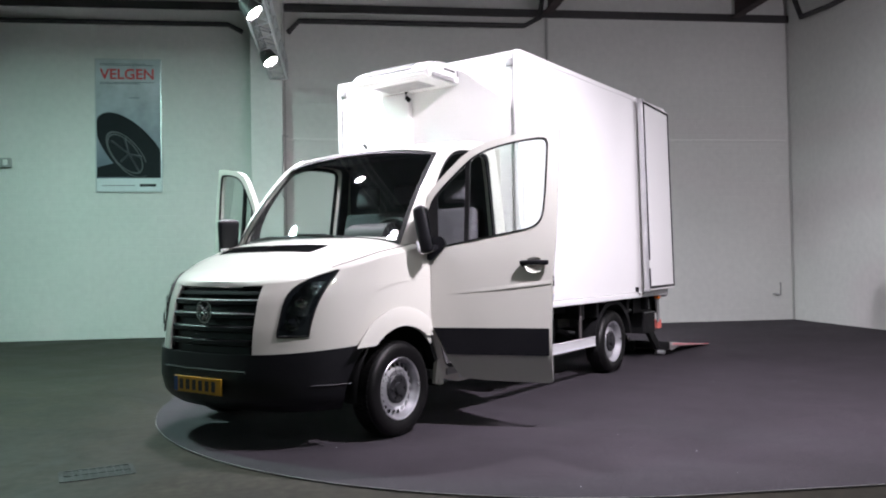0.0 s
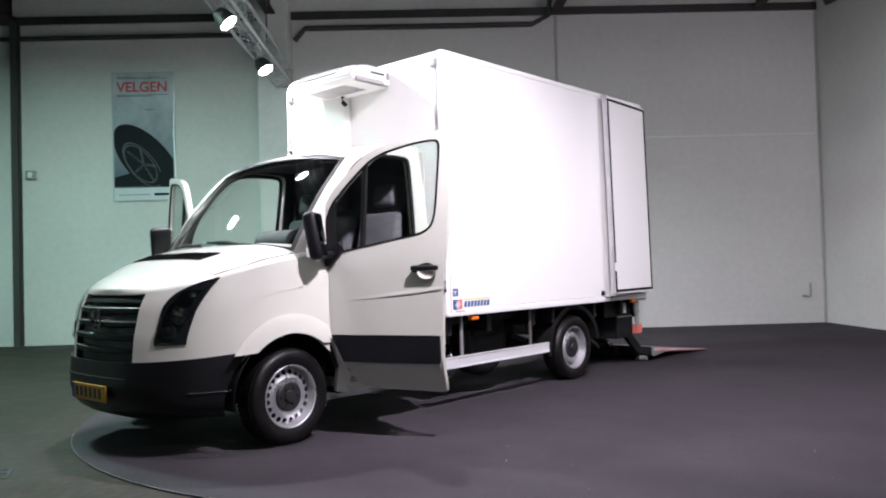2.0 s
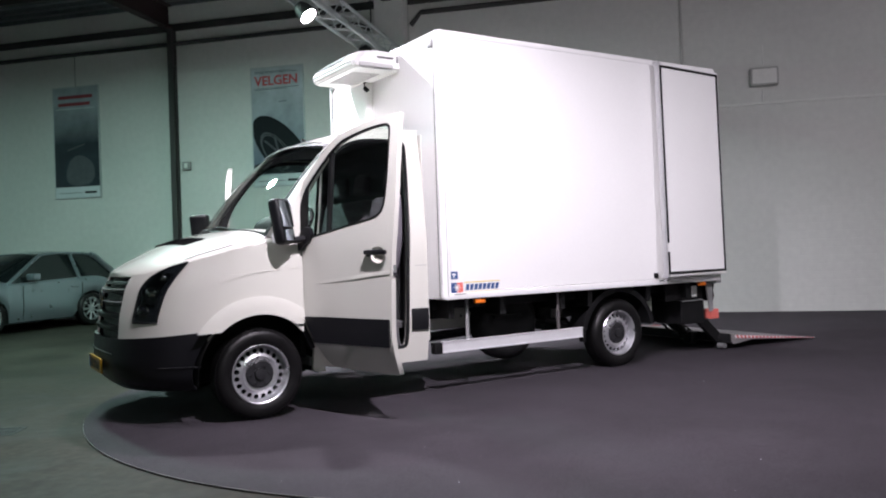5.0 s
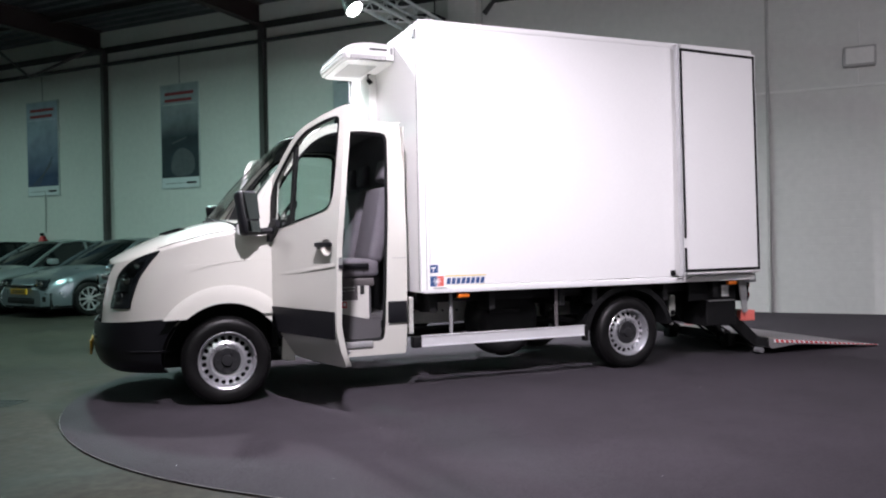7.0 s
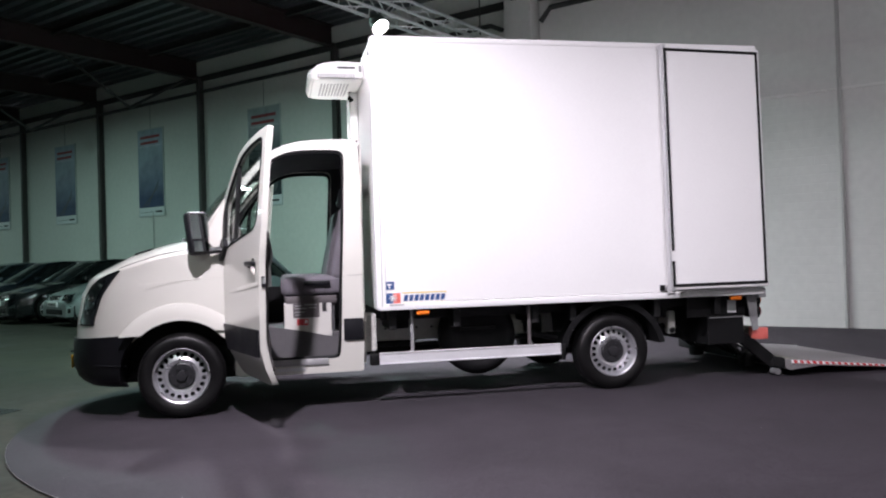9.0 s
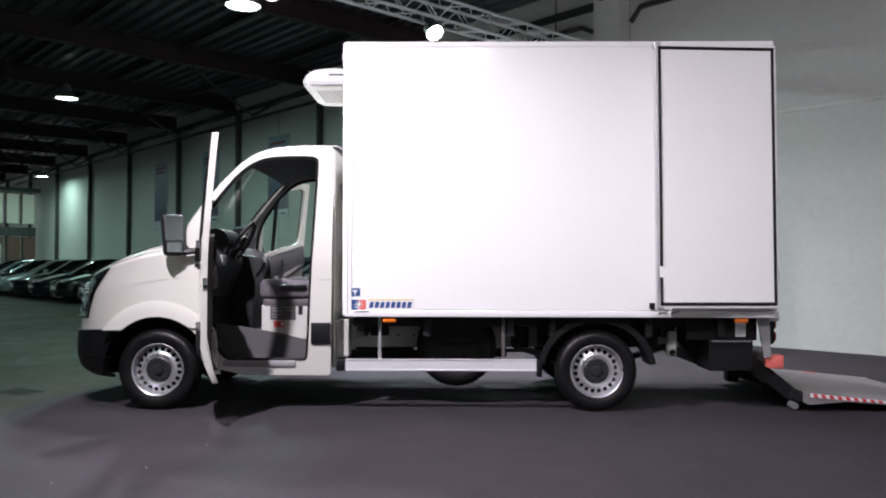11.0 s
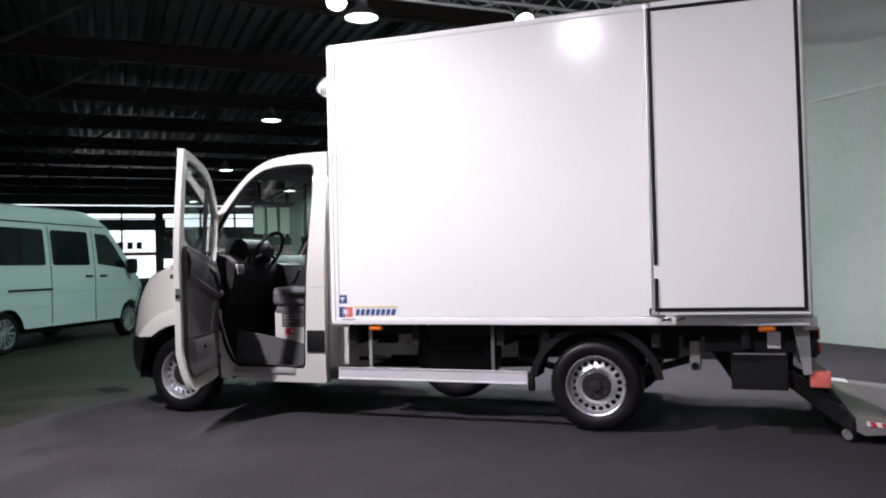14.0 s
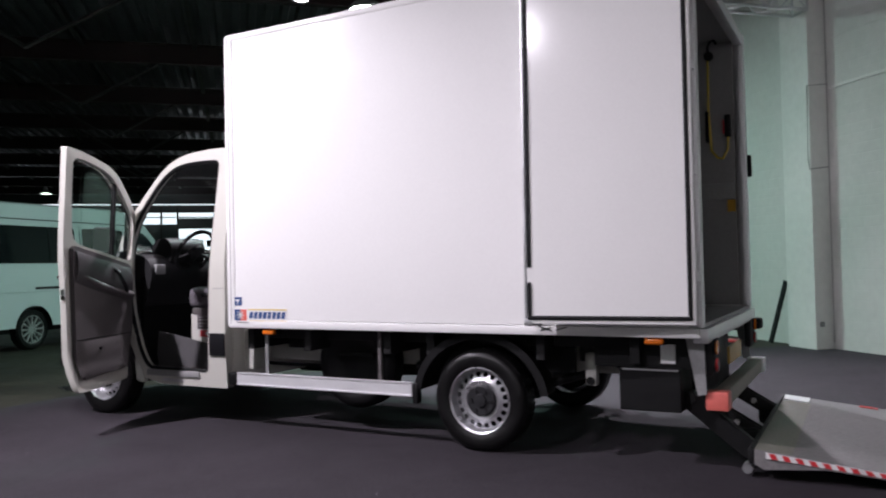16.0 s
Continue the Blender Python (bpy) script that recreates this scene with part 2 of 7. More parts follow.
DARKSTEEL = material("dark_painted_steel", (0.040, 0.038, 0.038), 0.55, vary=0.25, scale=3)
COLUMNSTEEL = material("grey_painted_column", (0.058, 0.055, 0.053), 0.55, vary=0.25, scale=3)
RUSTSTEEL = material("oxide_red_steel", (0.022, 0.010, 0.010), 0.65, vary=0.3, scale=3)
DECK = material("galvanised_deck", (0.12, 0.125, 0.14), 0.42, metal=0.5, vary=0.25, scale=1.2)
PALEPIPE = material("pale_pipe_paint", (0.46, 0.46, 0.44), 0.5, vary=0.1)
PIPEGREY = material("grey_pipe_paint", (0.30, 0.30, 0.29), 0.5, vary=0.1)


# ---- mesh helpers ----
def part(name, bm, mat, parent=None, label="", m=None, smooth=True, kind=""):
    """Links a bmesh as one mesh object, under a thing or a part."""
    me = bpy.data.meshes.new(name)
    bmesh.ops.recalc_face_normals(bm, faces=bm.faces)
    if smooth:
        for f in bm.faces:
            f.smooth = True
        for e in bm.edges:
            if len(e.link_faces) == 2:
                a, b = e.link_faces[0].calc_area(), e.link_faces[1].calc_area()
                turn = e.calc_face_angle(0)
                if turn > radians(33) or (turn > radians(4) and max(a, b) > 30 * min(a, b)):
                    e.smooth = False
    bm.to_mesh(me)
    bm.free()
    for one in mat if isinstance(mat, (list, tuple)) else [mat]:
        me.materials.append(one)
    ob = new(name, me)
    ob.parent = parent
    if m is not None:
        ob.matrix_basis = m
    if label:
        ob["label"] = label
    if kind:
        ob["kind"] = kind
    return ob


def thing(name, label, category, m=None, group=""):
    ob = new(name)
    if m is not None:
        ob.matrix_basis = m
    return tagged(ob, label, category, group)


def box(x0, x1, y0, y1, z0, z1, bevel=0.0, bm=None, seg=2, m=None):
    bm = bm or bmesh.new()
    g = bmesh.ops.create_cube(bm, size=1)["verts"]
    for v in g:
        v.co = Vector((x0 + (v.co.x + 0.5) * (x1 - x0), y0 + (v.co.y + 0.5) * (y1 - y0), z0 + (v.co.z + 0.5) * (z1 - z0)))
    if bevel:
        es = list({e for v in g for e in v.link_edges})
        r = bmesh.ops.bevel(bm, geom=es, offset=bevel, segments=seg, affect="EDGES", profile=0.5)
        g = list({v for f in r["faces"] for v in f.verts} | {v for v in g if v.is_valid})
    if m is not None:
        bmesh.ops.transform(bm, matrix=m, verts=g)
    return bm


def rod(a, b, r, bm=None, n=10, r2=None):
    """A round bar from a to b."""
    bm = bm or bmesh.new()
    a, b = Vector(a), Vector(b)
    turn = (b - a).to_track_quat("Z", "Y").to_matrix().to_4x4()
    bmesh.ops.create_cone(bm, cap_ends=True, segments=n, radius1=r, radius2=r if r2 is None else r2, depth=(b - a).length, matrix=Matrix.Translation((a + b) / 2) @ turn)
    return bm


def tube(points, r, bm=None, n=8, closed=False):
    """A round tube along points."""
    bm = bm or bmesh.new()
    pts = [Vector(p) for p in points]
    rings = []
    up = Vector((0.13, 0.21, 0.97))
    for i, p in enumerate(pts):
        a = pts[i - 1] if i or closed else p
        b = pts[(i + 1) % len(pts)] if i + 1 < len(pts) or closed else p
        t = (b - a).normalized()
        u = t.cross(up).normalized()
        w = t.cross(u)
        rings.append([bm.verts.new(p + r * (math.cos(k * math.tau / n) * u + math.sin(k * math.tau / n) * w)) for k in range(n)])
    for i in range(len(rings) if closed else len(rings) - 1):
        a, b = rings[i], rings[(i + 1) % len(rings)]
        for k in range(n):
            bm.faces.new((a[k], a[(k + 1) % n], b[(k + 1) % n], b[k]))
    if not closed:
        bm.faces.new(rings[0][::-1])
        bm.faces.new(rings[-1])
    return bm


def lathe(profile, bm=None, n=40, axis="y", closed=False):
    """Turns (radius, offset) pairs round an axis through the origin."""
    bm = bm or bmesh.new()
    rings = []
    for r, o in profile:
        ring = []
        for k in range(n):
            c, s = r * math.cos(k * math.tau / n), r * math.sin(k * math.tau / n)
            ring.append(bm.verts.new({"y": (c, o, s), "z": (c, s, o), "x": (o, c, s)}[axis]))
        rings.append(ring)
    for i in range(len(rings) if closed else len(rings) - 1):
        a, b = rings[i], rings[(i + 1) % len(rings)]
        for k in range(n):
            bm.faces.new((a[k], a[(k + 1) % n], b[(k + 1) % n], b[k]))
    return bm


def grid(fn, nu, nv, bm=None):
    """A surface fn(u, v) over the unit square."""
    bm = bm or bmesh.new()
    vs = [[bm.verts.new(fn(i / nu, j / nv)) for j in range(nv + 1)] for i in range(nu + 1)]
    for i in range(nu):
        for j in range(nv):
            bm.faces.new((vs[i][j], vs[i + 1][j], vs[i + 1][j + 1], vs[i][j + 1]))
    return bm


def thicken(bm, d):
    """Gives an open sheet a thickness d along its normals."""
    bmesh.ops.recalc_face_normals(bm, faces=bm.faces)
    bmesh.ops.solidify(bm, geom=bm.faces[:], thickness=d)
    return bm


def slab(outline, d, to, bm=None):
    """A plate: outline of (a, b) pairs, thickness d; to(a, b, depth) gives the place."""
    bm = bm or bmesh.new()
    lo = [bm.verts.new(to(a, b, 0.0)) for a, b in outline]
    hi = [bm.verts.new(to(a, b, d)) for a, b in outline]
    bm.faces.new(lo[::-1])
    bm.faces.new(hi)
    for i in range(len(lo)):
        j = (i + 1) % len(lo)
        bm.faces.new((lo[i], lo[j], hi[j], hi[i]))
    return bm


def reach(poly, c, ang):
    """How far a ray from c goes to the outline poly."""
    d = (math.cos(ang), math.sin(ang))
    best = 0
    for (x1, y1), (x2, y2) in zip(poly, poly[1:] + poly[:1]):
        ex, ey = x2 - x1, y2 - y1
        det = ex * d[1] - ey * d[0]
        if abs(det) < 1e-12:
            continue
        t = (ex * (y1 - c[1]) - ey * (x1 - c[0])) / det
        s = (d[0] * (y1 - c[1]) - d[1] * (x1 - c[0])) / det
        if t > 0 and -1e-9 <= s <= 1 + 1e-9:
            best = max(best, t)
    return best


def ring_plate(outer, inner, c, d, to, steps=5, n=72, bm=None):
    """A plate with an opening: outer and inner outlines seen from the point c, thickness d."""
    bm = bm or bmesh.new()
    angles = sorted({round(k * math.tau / n, 5) for k in range(n)} | {round(math.atan2(y - c[1], x - c[0]) % math.tau, 5) for x, y in outer + inner})
    cols = []
    for a in angles:
        ri, ro = reach(inner, c, a), reach(outer, c, a)
        pts = [(c[0] + (ri + (ro - ri) * k / steps) * math.cos(a), c[1] + (ri + (ro - ri) * k / steps) * math.sin(a)) for k in range(steps + 1)]
        cols.append(([bm.verts.new(to(x, z, 0.0)) for x, z in pts], [bm.verts.new(to(x, z, d)) for x, z in pts]))
    for i in range(len(cols)):
        (fa, ba), (fb, bb) = cols[i], cols[(i + 1) % len(cols)]
        for k in range(steps):
            bm.faces.new((fa[k], fb[k], fb[k + 1], fa[k + 1]))
            bm.faces.new((ba[k + 1], bb[k + 1], bb[k], ba[k]))
        bm.faces.new((fa[0], ba[0], bb[0], fb[0]))
        bm.faces.new((fa[-1], fb[-1], bb[-1], ba[-1]))
    return bm


def rounded(x0, x1, y0, y1, r, n=4):
    """Outline of a rectangle with round corners."""
    out = []
    for cx, cy, a0 in ((x1 - r, y0 + r, -90), (x1 - r, y1 - r, 0), (x0 + r, y1 - r, 90), (x0 + r, y0 + r, 180)):
        out += [(cx + r * math.cos(radians(a0 + 90 * k / n)), cy + r * math.sin(radians(a0 + 90 * k / n))) for k in range(n + 1)]
    return out


def curve(pairs, x):
    """Smooth interpolation through (x, value) pairs."""
    if x <= pairs[0][0]:
        return pairs[0][1]
    for (a, u), (b, v) in zip(pairs, pairs[1:]):
        if x <= b:
            t = (x - a) / (b - a)
            return u + (v - u) * t
    return pairs[-1][1]


def lettering(text, size, mat, parent, m, label=""):
    cu = bpy.data.curves.new("lettering", "FONT")
    cu.offset = size * 0.022
    cu.body, cu.size, cu.align_x, cu.extrude = text, size, "CENTER", 0.0015
    tmp = new("lettering", cu)
    me = bpy.data.meshes.new_from_object(tmp.evaluated_get(bpy.context.evaluated_depsgraph_get()))
    bpy.data.objects.remove(tmp)
    me.materials.clear()
    me.materials.append(mat)
    ob = new("lettering", me)
    ob.parent, ob.matrix_basis = parent, m
    if label:
        ob["label"] = label
    return ob


# ---- the hall ----
WALL_Y, WALL_X, FAR_X, NEAR_Y, TOP = 14.45, 8.77, -46.0, -24.0, 6.35


def structure(name, bm, mat, label, category, parent=None):
    return tagged(part(name, bm, mat, parent, "", None if parent else HALL, smooth=False), label, category, "", "structure")


structure("floor", box(FAR_X - 6, WALL_X + 0.3, NEAR_Y - 0.3, WALL_Y + 0.3, -0.25, 0.0), CONCRETE, "worn sealed concrete floor with stains", "floor")
structure("wall_north", box(FAR_X, WALL_X + 0.3, WALL_Y, WALL_Y + 0.3, 0, TOP + 0.4), WALLPAINT, "white painted masonry back wall", "wall")
structure("wall_east", box(WALL_X, WALL_X + 0.3, NEAR_Y, WALL_Y, 0, TOP + 0.4), WALLPAINT, "white painted masonry side wall", "wall")
# unseen wall closing the hall, set far back to keep reflections dark
structure("wall_south", box(FAR_X, WALL_X + 0.3, NEAR_Y - 0.3, NEAR_Y, 0, TOP + 0.4), WALLPAINT, "unseen closing wall, drawn as plain painted masonry", "wall")

# ceiling: a ribbed steel deck in one mesh
bm = bmesh.new()
y, prof = NEAR_Y, []
while y < WALL_Y:
    prof += [(y, TOP), (y + 0.12, TOP), (y + 0.16, TOP + 0.09), (y + 0.28, TOP + 0.09)]
    y += 0.32
prof.append((WALL_Y, TOP))
a = [bm.verts.new((FAR_X - 2, y, z)) for y, z in prof]
b = [bm.verts.new((WALL_X + 0.3, y, z)) for y, z in prof]
for i in range(len(prof) - 1):
    bm.faces.new((a[i], a[i + 1], b[i + 1], b[i]))
structure("ceiling", bm, DECK, "ribbed galvanised steel roof deck", "ceiling")

# carpet with a rounded corner over the turntable, edged with a thin metal strip
CX, CY, CR = 1.85, 7.30, 3.41
edge = [(CX + CR * math.cos(radians(a)), CY + CR * math.sin(radians(a))) for a in range(180, 271, 3)]
outline = [(CX - CR, WALL_Y - 0.003)] + edge + [(WALL_X - 0.003, CY - CR), (WALL_X - 0.003, WALL_Y - 0.003)]
structure("carpet", slab(outline, 0.012, lambda a, b, d: Vector((a, b, d + 0.001))), CARPET, "dark grey exhibition carpet over the turntable", "carpet")
structure("trim", tube([(x, y, 0.010) for x, y in [(CX - CR, 12.0)] + edge + [(WALL_X - 0.05, CY - CR)]], 0.0025, n=6), PIPEGREY, "thin metal edging strip", "trim")

# floor drain
drain = thing("floor_drain", "dark cast iron drain grate in the concrete", "drain", HALL @ pose(-1.5, 4.98, 0.0, 0, 0, 20))
part("frame", ring_plate(rounded(-0.17, 0.25, -0.14, 0.14, 0.02), rounded(-0.145, 0.225, -0.115, 0.115, 0.02), (0, 0), 0.003, lambda a, b, d: Vector((a, b, d + 0.001)), 1, 16), CHASSIS, drain)
# no hollow is cut; this black sheet paints its darkness
part("pit", box(-0.143, 0.223, -0.113, 0.113, 0.0005, 0.001), SEAL, drain, "flat black sheet standing for the dark hollow under the bars")
for k in range(7):
    part("bar", box(-0.101 + k * 0.046, -0.087 + k * 0.046, -0.113, 0.113, 0.0015, 0.004), CHASSIS, drain)
part("bar", box(-0.143, 0.223, -0.008, 0.008, 0.0015, 0.0045), CHASSIS, drain)

# pier, columns, beams
structure("pier", box(-1.55, -1.0, WALL_Y - 0.29, WALL_Y - 0.002, 0, TOP, 0.01), PIERPAINT, "white painted square pier", "pier")
for i, x in enumerate((-5.95, -10.55, -15.0, -19.3, -23.8, -28.3, -32.8, -37.3, -41.8)):
    r = 0.058 if i % 2 == 0 else 0.045
    bm = box(x - r, x + r, WALL_Y - 0.16, WALL_Y - 0.14, 0, 5.95)
    box(x - r, x + r, WALL_Y - 0.02, WALL_Y - 0.003, 0, 5.95, bm=bm)
    box(x - 0.01, x + 0.01, WALL_Y - 0.14, WALL_Y - 0.02, 0, 5.95, bm=bm)
    structure("column", bm, COLUMNSTEEL, "dark steel wall column", "column")
for x in (7.6, 3.9, -1.3, -5.95, -10.55, -15.0, -19.3, -23.8, -28.3, -32.8, -37.3, -41.8):
    bm = bmesh.new()
    for z0, z1, w in ((5.86, 5.89, 0.09), (6.28, 6.31, 0.09), (5.89, 6.28, 0.008)):
        box(x - w, x + w, NEAR_Y, WALL_Y - 0.17, z0, z1, bm=bm)
    structure("roof_beam", bm, RUSTSTEEL, "dark red steel roof beam", "beam")
for y in np.arange(-22.3, 14.4, 2.35):
    bm = bmesh.new()
    for z0, z1, w in ((6.20, 6.215, 0.05), (6.325, 6.34, 0.05), (6.215, 6.325, 0.006)):
        box(FAR_X, WALL_X, y - w, y + w, z0, z1, bm=bm)
    structure("purlin", bm, DARKSTEEL, "dark steel purlin under the deck", "beam")
# slanting braces between the beams
for x in (-5.95, -10.55, -15.0, -19.3, -23.8, -28.3):
    for y in (-6.0, 3.5, 12.4) if x < -6 else (-6.0, 3.5):
        bm = rod((x, y - 1.6, 5.84), (x, y, 4.9), 0.035, n=6)
        rod((x, y, 4.9), (x, y + 1.6, 5.84), 0.035, bm, 6)
        structure("brace", bm, DARKSTEEL, "dark steel brace under a roof beam", "beam")

# pipes along the back wall
pipe = [(-40, 5.55), (-6.4, 5.55), (-1.95, 5.55), (-1.7, 5.42)]
structure("wall_pipe", tube([(x, WALL_Y - 0.10, z) for x, z in pipe], 0.045), DARKSTEEL, "dark heating pipe along the wall", "pipe")
structure("wall_pipe", tube([(-0.9, WALL_Y - 0.10, 5.42), (-0.7, WALL_Y - 0.10, 5.64), (3.45, WALL_Y - 0.10, 5.64), (3.75, WALL_Y - 0.10, 5.80), (3.82, WALL_Y - 0.10, 6.25)], 0.05), DARKSTEEL, "dark heating pipe along the wall", "pipe")
structure("wall_pipe", tube([(8.60, WALL_Y - 0.5, 6.2), (8.60, WALL_Y - 0.75, 5.72), (8.62, 12.9, 5.66), (8.62, 6.0, 5.60)], 0.05), DARKSTEEL, "dark heating pipe along the side wall", "pipe")
structure("ledge", box(-0.97, WALL_X, WALL_Y - 0.05, WALL_Y - 0.001, 5.83, 5.97), DARKSTEEL, "dark steel edge beam on the wall", "beam")
structure("ledge", box(FAR_X, -1.6, WALL_Y - 0.05, WALL_Y - 0.001, 5.83, 5.97), DARKSTEEL, "dark steel edge beam on the wall", "beam")
structure("conduit", tube([(3.9, WALL_Y - 0.03, 0), (3.9, WALL_Y - 0.03, 5.8)], 0.028), PALEPIPE, "pale vertical conduit on the wall", "conduit")
structure("wall_ledge", box(-0.94, WALL_X - 0.1, WALL_Y - 0.010, WALL_Y - 0.001, 4.165, 4.180, 0.002), WALLPAINT, "thin pale ledge along the wall", "ledge")
structure("wall_ledge", box(-0.94, WALL_X - 0.1, WALL_Y - 0.028, WALL_Y - 0.001, 3.49, 3.53, 0.006), PIERPAINT, "white painted ledge along the wall", "ledge")
structure("conduit", tube([(-0.97, WALL_Y - 0.03, 0.1), (-0.97, WALL_Y - 0.03, 5.8)], 0.011, n=6), PALEPIPE, "painted conduit beside the pier", "conduit")
structure("conduit", tube([(8.74, WALL_Y - 0.025, 0.02), (8.74, WALL_Y - 0.025, 5.8)], 0.016, n=6), PALEPIPE, "painted downpipe in the corner", "conduit")


# ---- lamps and truss ----
def truss(name, a, b, label):
    """A four-chord aluminium lattice truss from a to b in the hall."""
    a, b = Vector(a), Vector(b)
    t = thing(name, label, "truss", HALL)
    d = (b - a).normalized()
    side = d.cross(Vector((0, 0, 1)))
    up = Vector((0, 0, 1))
    w = 0.145
    corner = [side * w + up * w, -side * w + up * w, -side * w - up * w, side * w - up * w]
    for c in corner:
        part("chord", rod(a + c, b + c, 0.025, n=8), ALU, t)
    n = round((b - a).length / 0.30)
    step = (b - a) / n
    for i in range(4):
        c1, c2 = corner[i], corner[(i + 1) % 4]
        for k in range(n):
            p, q = (c1, c2) if k % 2 else (c2, c1)
            part("lacing_rod", rod(a + step * k + p, a + step * (k + 1) + q, 0.010, n=5), ALU, t)
    for e in (a, b):
        bm = bmesh.new()
        for i in range(4):
            rod(e + corner[i], e + corner[(i + 1) % 4], 0.018, bm, 6)
        part("end_frame", bm, ALU, t)
    for k in (0.15, 0.5, 0.85):
        p = a + (b - a) * k
        part("hanger", rod(p + up * w, (p.x, p.y, 6.3), 0.012, n=6), DARKSTEEL, t)
    return t


truss("lighting_truss", (TRUSS_X, 3.6, TRUSS_Z), (TRUSS_X, 14.1, TRUSS_Z), "aluminium lattice lighting truss hung beside the turntable")
truss("lighting_truss", (TRUSS_X + 0.2, 3.9, TRUSS_Z), (8.5, 3.9, TRUSS_Z), "aluminium lattice lighting truss hung over the carpet edge")
SPOTGLOW = glow("spot_lamp_face", (1.0, 0.97, 1.0), 60)
DOMEGLOW = glow("dome_lamp_face", (0.80, 1.0, 0.92), 22)
for place, aim, watts, beam in SPOTS:
    p, a = Vector(place), Vector(aim)
    m = HALL @ look(p, a)
    s = thing("spotlight", "bright round spotlight clamped under the truss", "spotlight", m, "spotlights on the truss")
    part("housing", lathe([(0.0, 0.18), (0.07, 0.18), (0.11, 0.10), (0.125, -0.02), (0.135, -0.05), (0.12, -0.05), (0.115, -0.03)], axis="z", n=24), DARKSTEEL, s)
    part("lamp_face", lathe([(0.0, -0.032), (0.113, -0.034)], axis="z", n=24), SPOTGLOW, s, "glaring white lamp face")
    inv = m.inverted()
    top = inv @ at_hall(place[0], place[1], TRUSS_Z - 0.16)
    part("bracket", tube([(0.13, 0, 0.02), (0.145, 0.05, 0.05), top, (-0.145, 0.05, 0.05), (-0.13, 0, 0.02)], 0.009, n=6), DARKSTEEL, s)
# the two added fill domes get the same housing as the rest
for x, y, z in DOMES:
    s = thing("dome_lamp", "glowing factory dome lamp hung from the roof", "ceiling lamp", HALL @ pose(x, y, z), "dome lamps in rows")
    part("shade", lathe([(0.05, 0.30), (0.09, 0.26), (0.11, 0.12), (0.20, 0.05), (0.27, -0.02), (0.275, -0.06), (0.265, -0.06), (0.25, -0.01)], axis="z", n=28), GREYSTEEL, s)
    part("lamp_face", lathe([(0.0, -0.03), (0.255, -0.032)], axis="z", n=28), DOMEGLOW, s, "greenish white glowing face")
    part("hanger", rod((0, 0, 0.28), (0, 0, TOP + 0.02 - z), 0.008, n=6), DARKSTEEL, s)


# ---- the refrigerated box truck: front axle at x = 0, rear axle at 3.665, driver's side at negative y ----
truck = thing("box_truck", "cream-white refrigerated box truck with open cab doors on dark carpet", "truck")
HW = 0.985  # half width of the cab
X0 = 0.34  # front edge of the doors


def flank(z):
    """Half width of the cab at a height."""
    if z < 0.6:
        return HW - 0.03 * (0.6 - z) / 0.3
    return HW if z < 1.25 else HW - 0.115 * ((z - 1.25) / 1.0) ** 1.25


def nose_x(z):
    return curve([(0.25, -0.89), (0.45, -0.945), (0.62, -0.935), (0.80, -0.92), (1.0, -0.875), (1.10, -0.825), (1.2, -0.76)], z)


def plan(a, z, grow=0.0):
    """The nose's outline at a height: a = 0 in the middle of the front, 1 at the door's front edge."""
    ang = radians(90) * a
    p = 2 / 2.9
    x0, w, L = X0, flank(z) + grow, X0 - nose_x(z) + grow
    return Vector((x0 - L * max(math.cos(ang), 0) ** p, w * max(math.sin(ang), 0) ** p, z))


def top_edge(x):
    """Height of the shoulder line along the nose."""
    return curve([(-0.95, 1.08), (-0.8, 1.11), (-0.5, 1.205), (-0.2, 1.28), (0.34, 1.36)], x)


def hood_mid(x):
    return curve([(-0.95, 1.085), (-0.86, 1.108), (-0.77, 1.165), (-0.68, 1.215), (-0.42, 1.335), (-0.15, 1.415), (0.05, 1.45), (0.4, 1.48)], x)


ARCH = 0.445


def arch_z(x):
    return 0.345 + math.sqrt(max(ARCH * ARCH - x * x, 0)) if abs(x) < ARCH else 0.0


def nose_point(a, b, side, low, grow=0.0):
    """A point on the nose's skin: b = 0 at the lower edge, 1 at the shoulder."""
    q = plan(a, 0.9)
    top = top_edge(q.x)
    bottom = max(low, arch_z(q.x))
    z = bottom + (top - bottom) * b
    q = plan(a, z, grow)
    return Vector((q.x, q.y * side, z))


for side in (-1, 1):
    part("front_wing", thicken(grid(lambda u, v, side=side: nose_point(0.20 + 0.80 * u, v, side, 0.625), 46, 10), 0.012), WHITE, truck, "cream-white front wing")
# middle of the front above the grille and behind it
part("grille_backing", grid(lambda u, v: Vector((plan(0.22 * abs(2 * u - 1), 0.5 + 0.58 * v).x + 0.05, plan(0.22 * abs(2 * u - 1), 0.7).y * (1 if u > 0.5 else -1), 0.5 + 0.58 * v)), 24, 6), PLASTIC, truck)


def shoulder(u):
    """Point of the shoulder line at the share u of the nose's length."""
    xe = -0.83 + (X0 + 0.83) * u
    lo, hi = 0.0, 1.0
    for k in range(24):
        a = (lo + hi) / 2
        if nose_point(a, 1, 1, 0.6).x < xe:
            lo = a
        else:
            hi = a
    return nose_point(lo, 1, 1, 0.6)


def hood_at(u, v):
    """Bonnet skin: u from the front edge to the windscreen, v across."""
    e = shoulder(u)
    w = min(abs(v), 1.0)
    x = e.x - 0.37 * u * u * (1 - w * w)
    zc = max(hood_mid(x), e.z)
    return Vector((x, e.y * v, e.z + (zc - e.z) * (1 - w ** 2.5) ** 0.70))


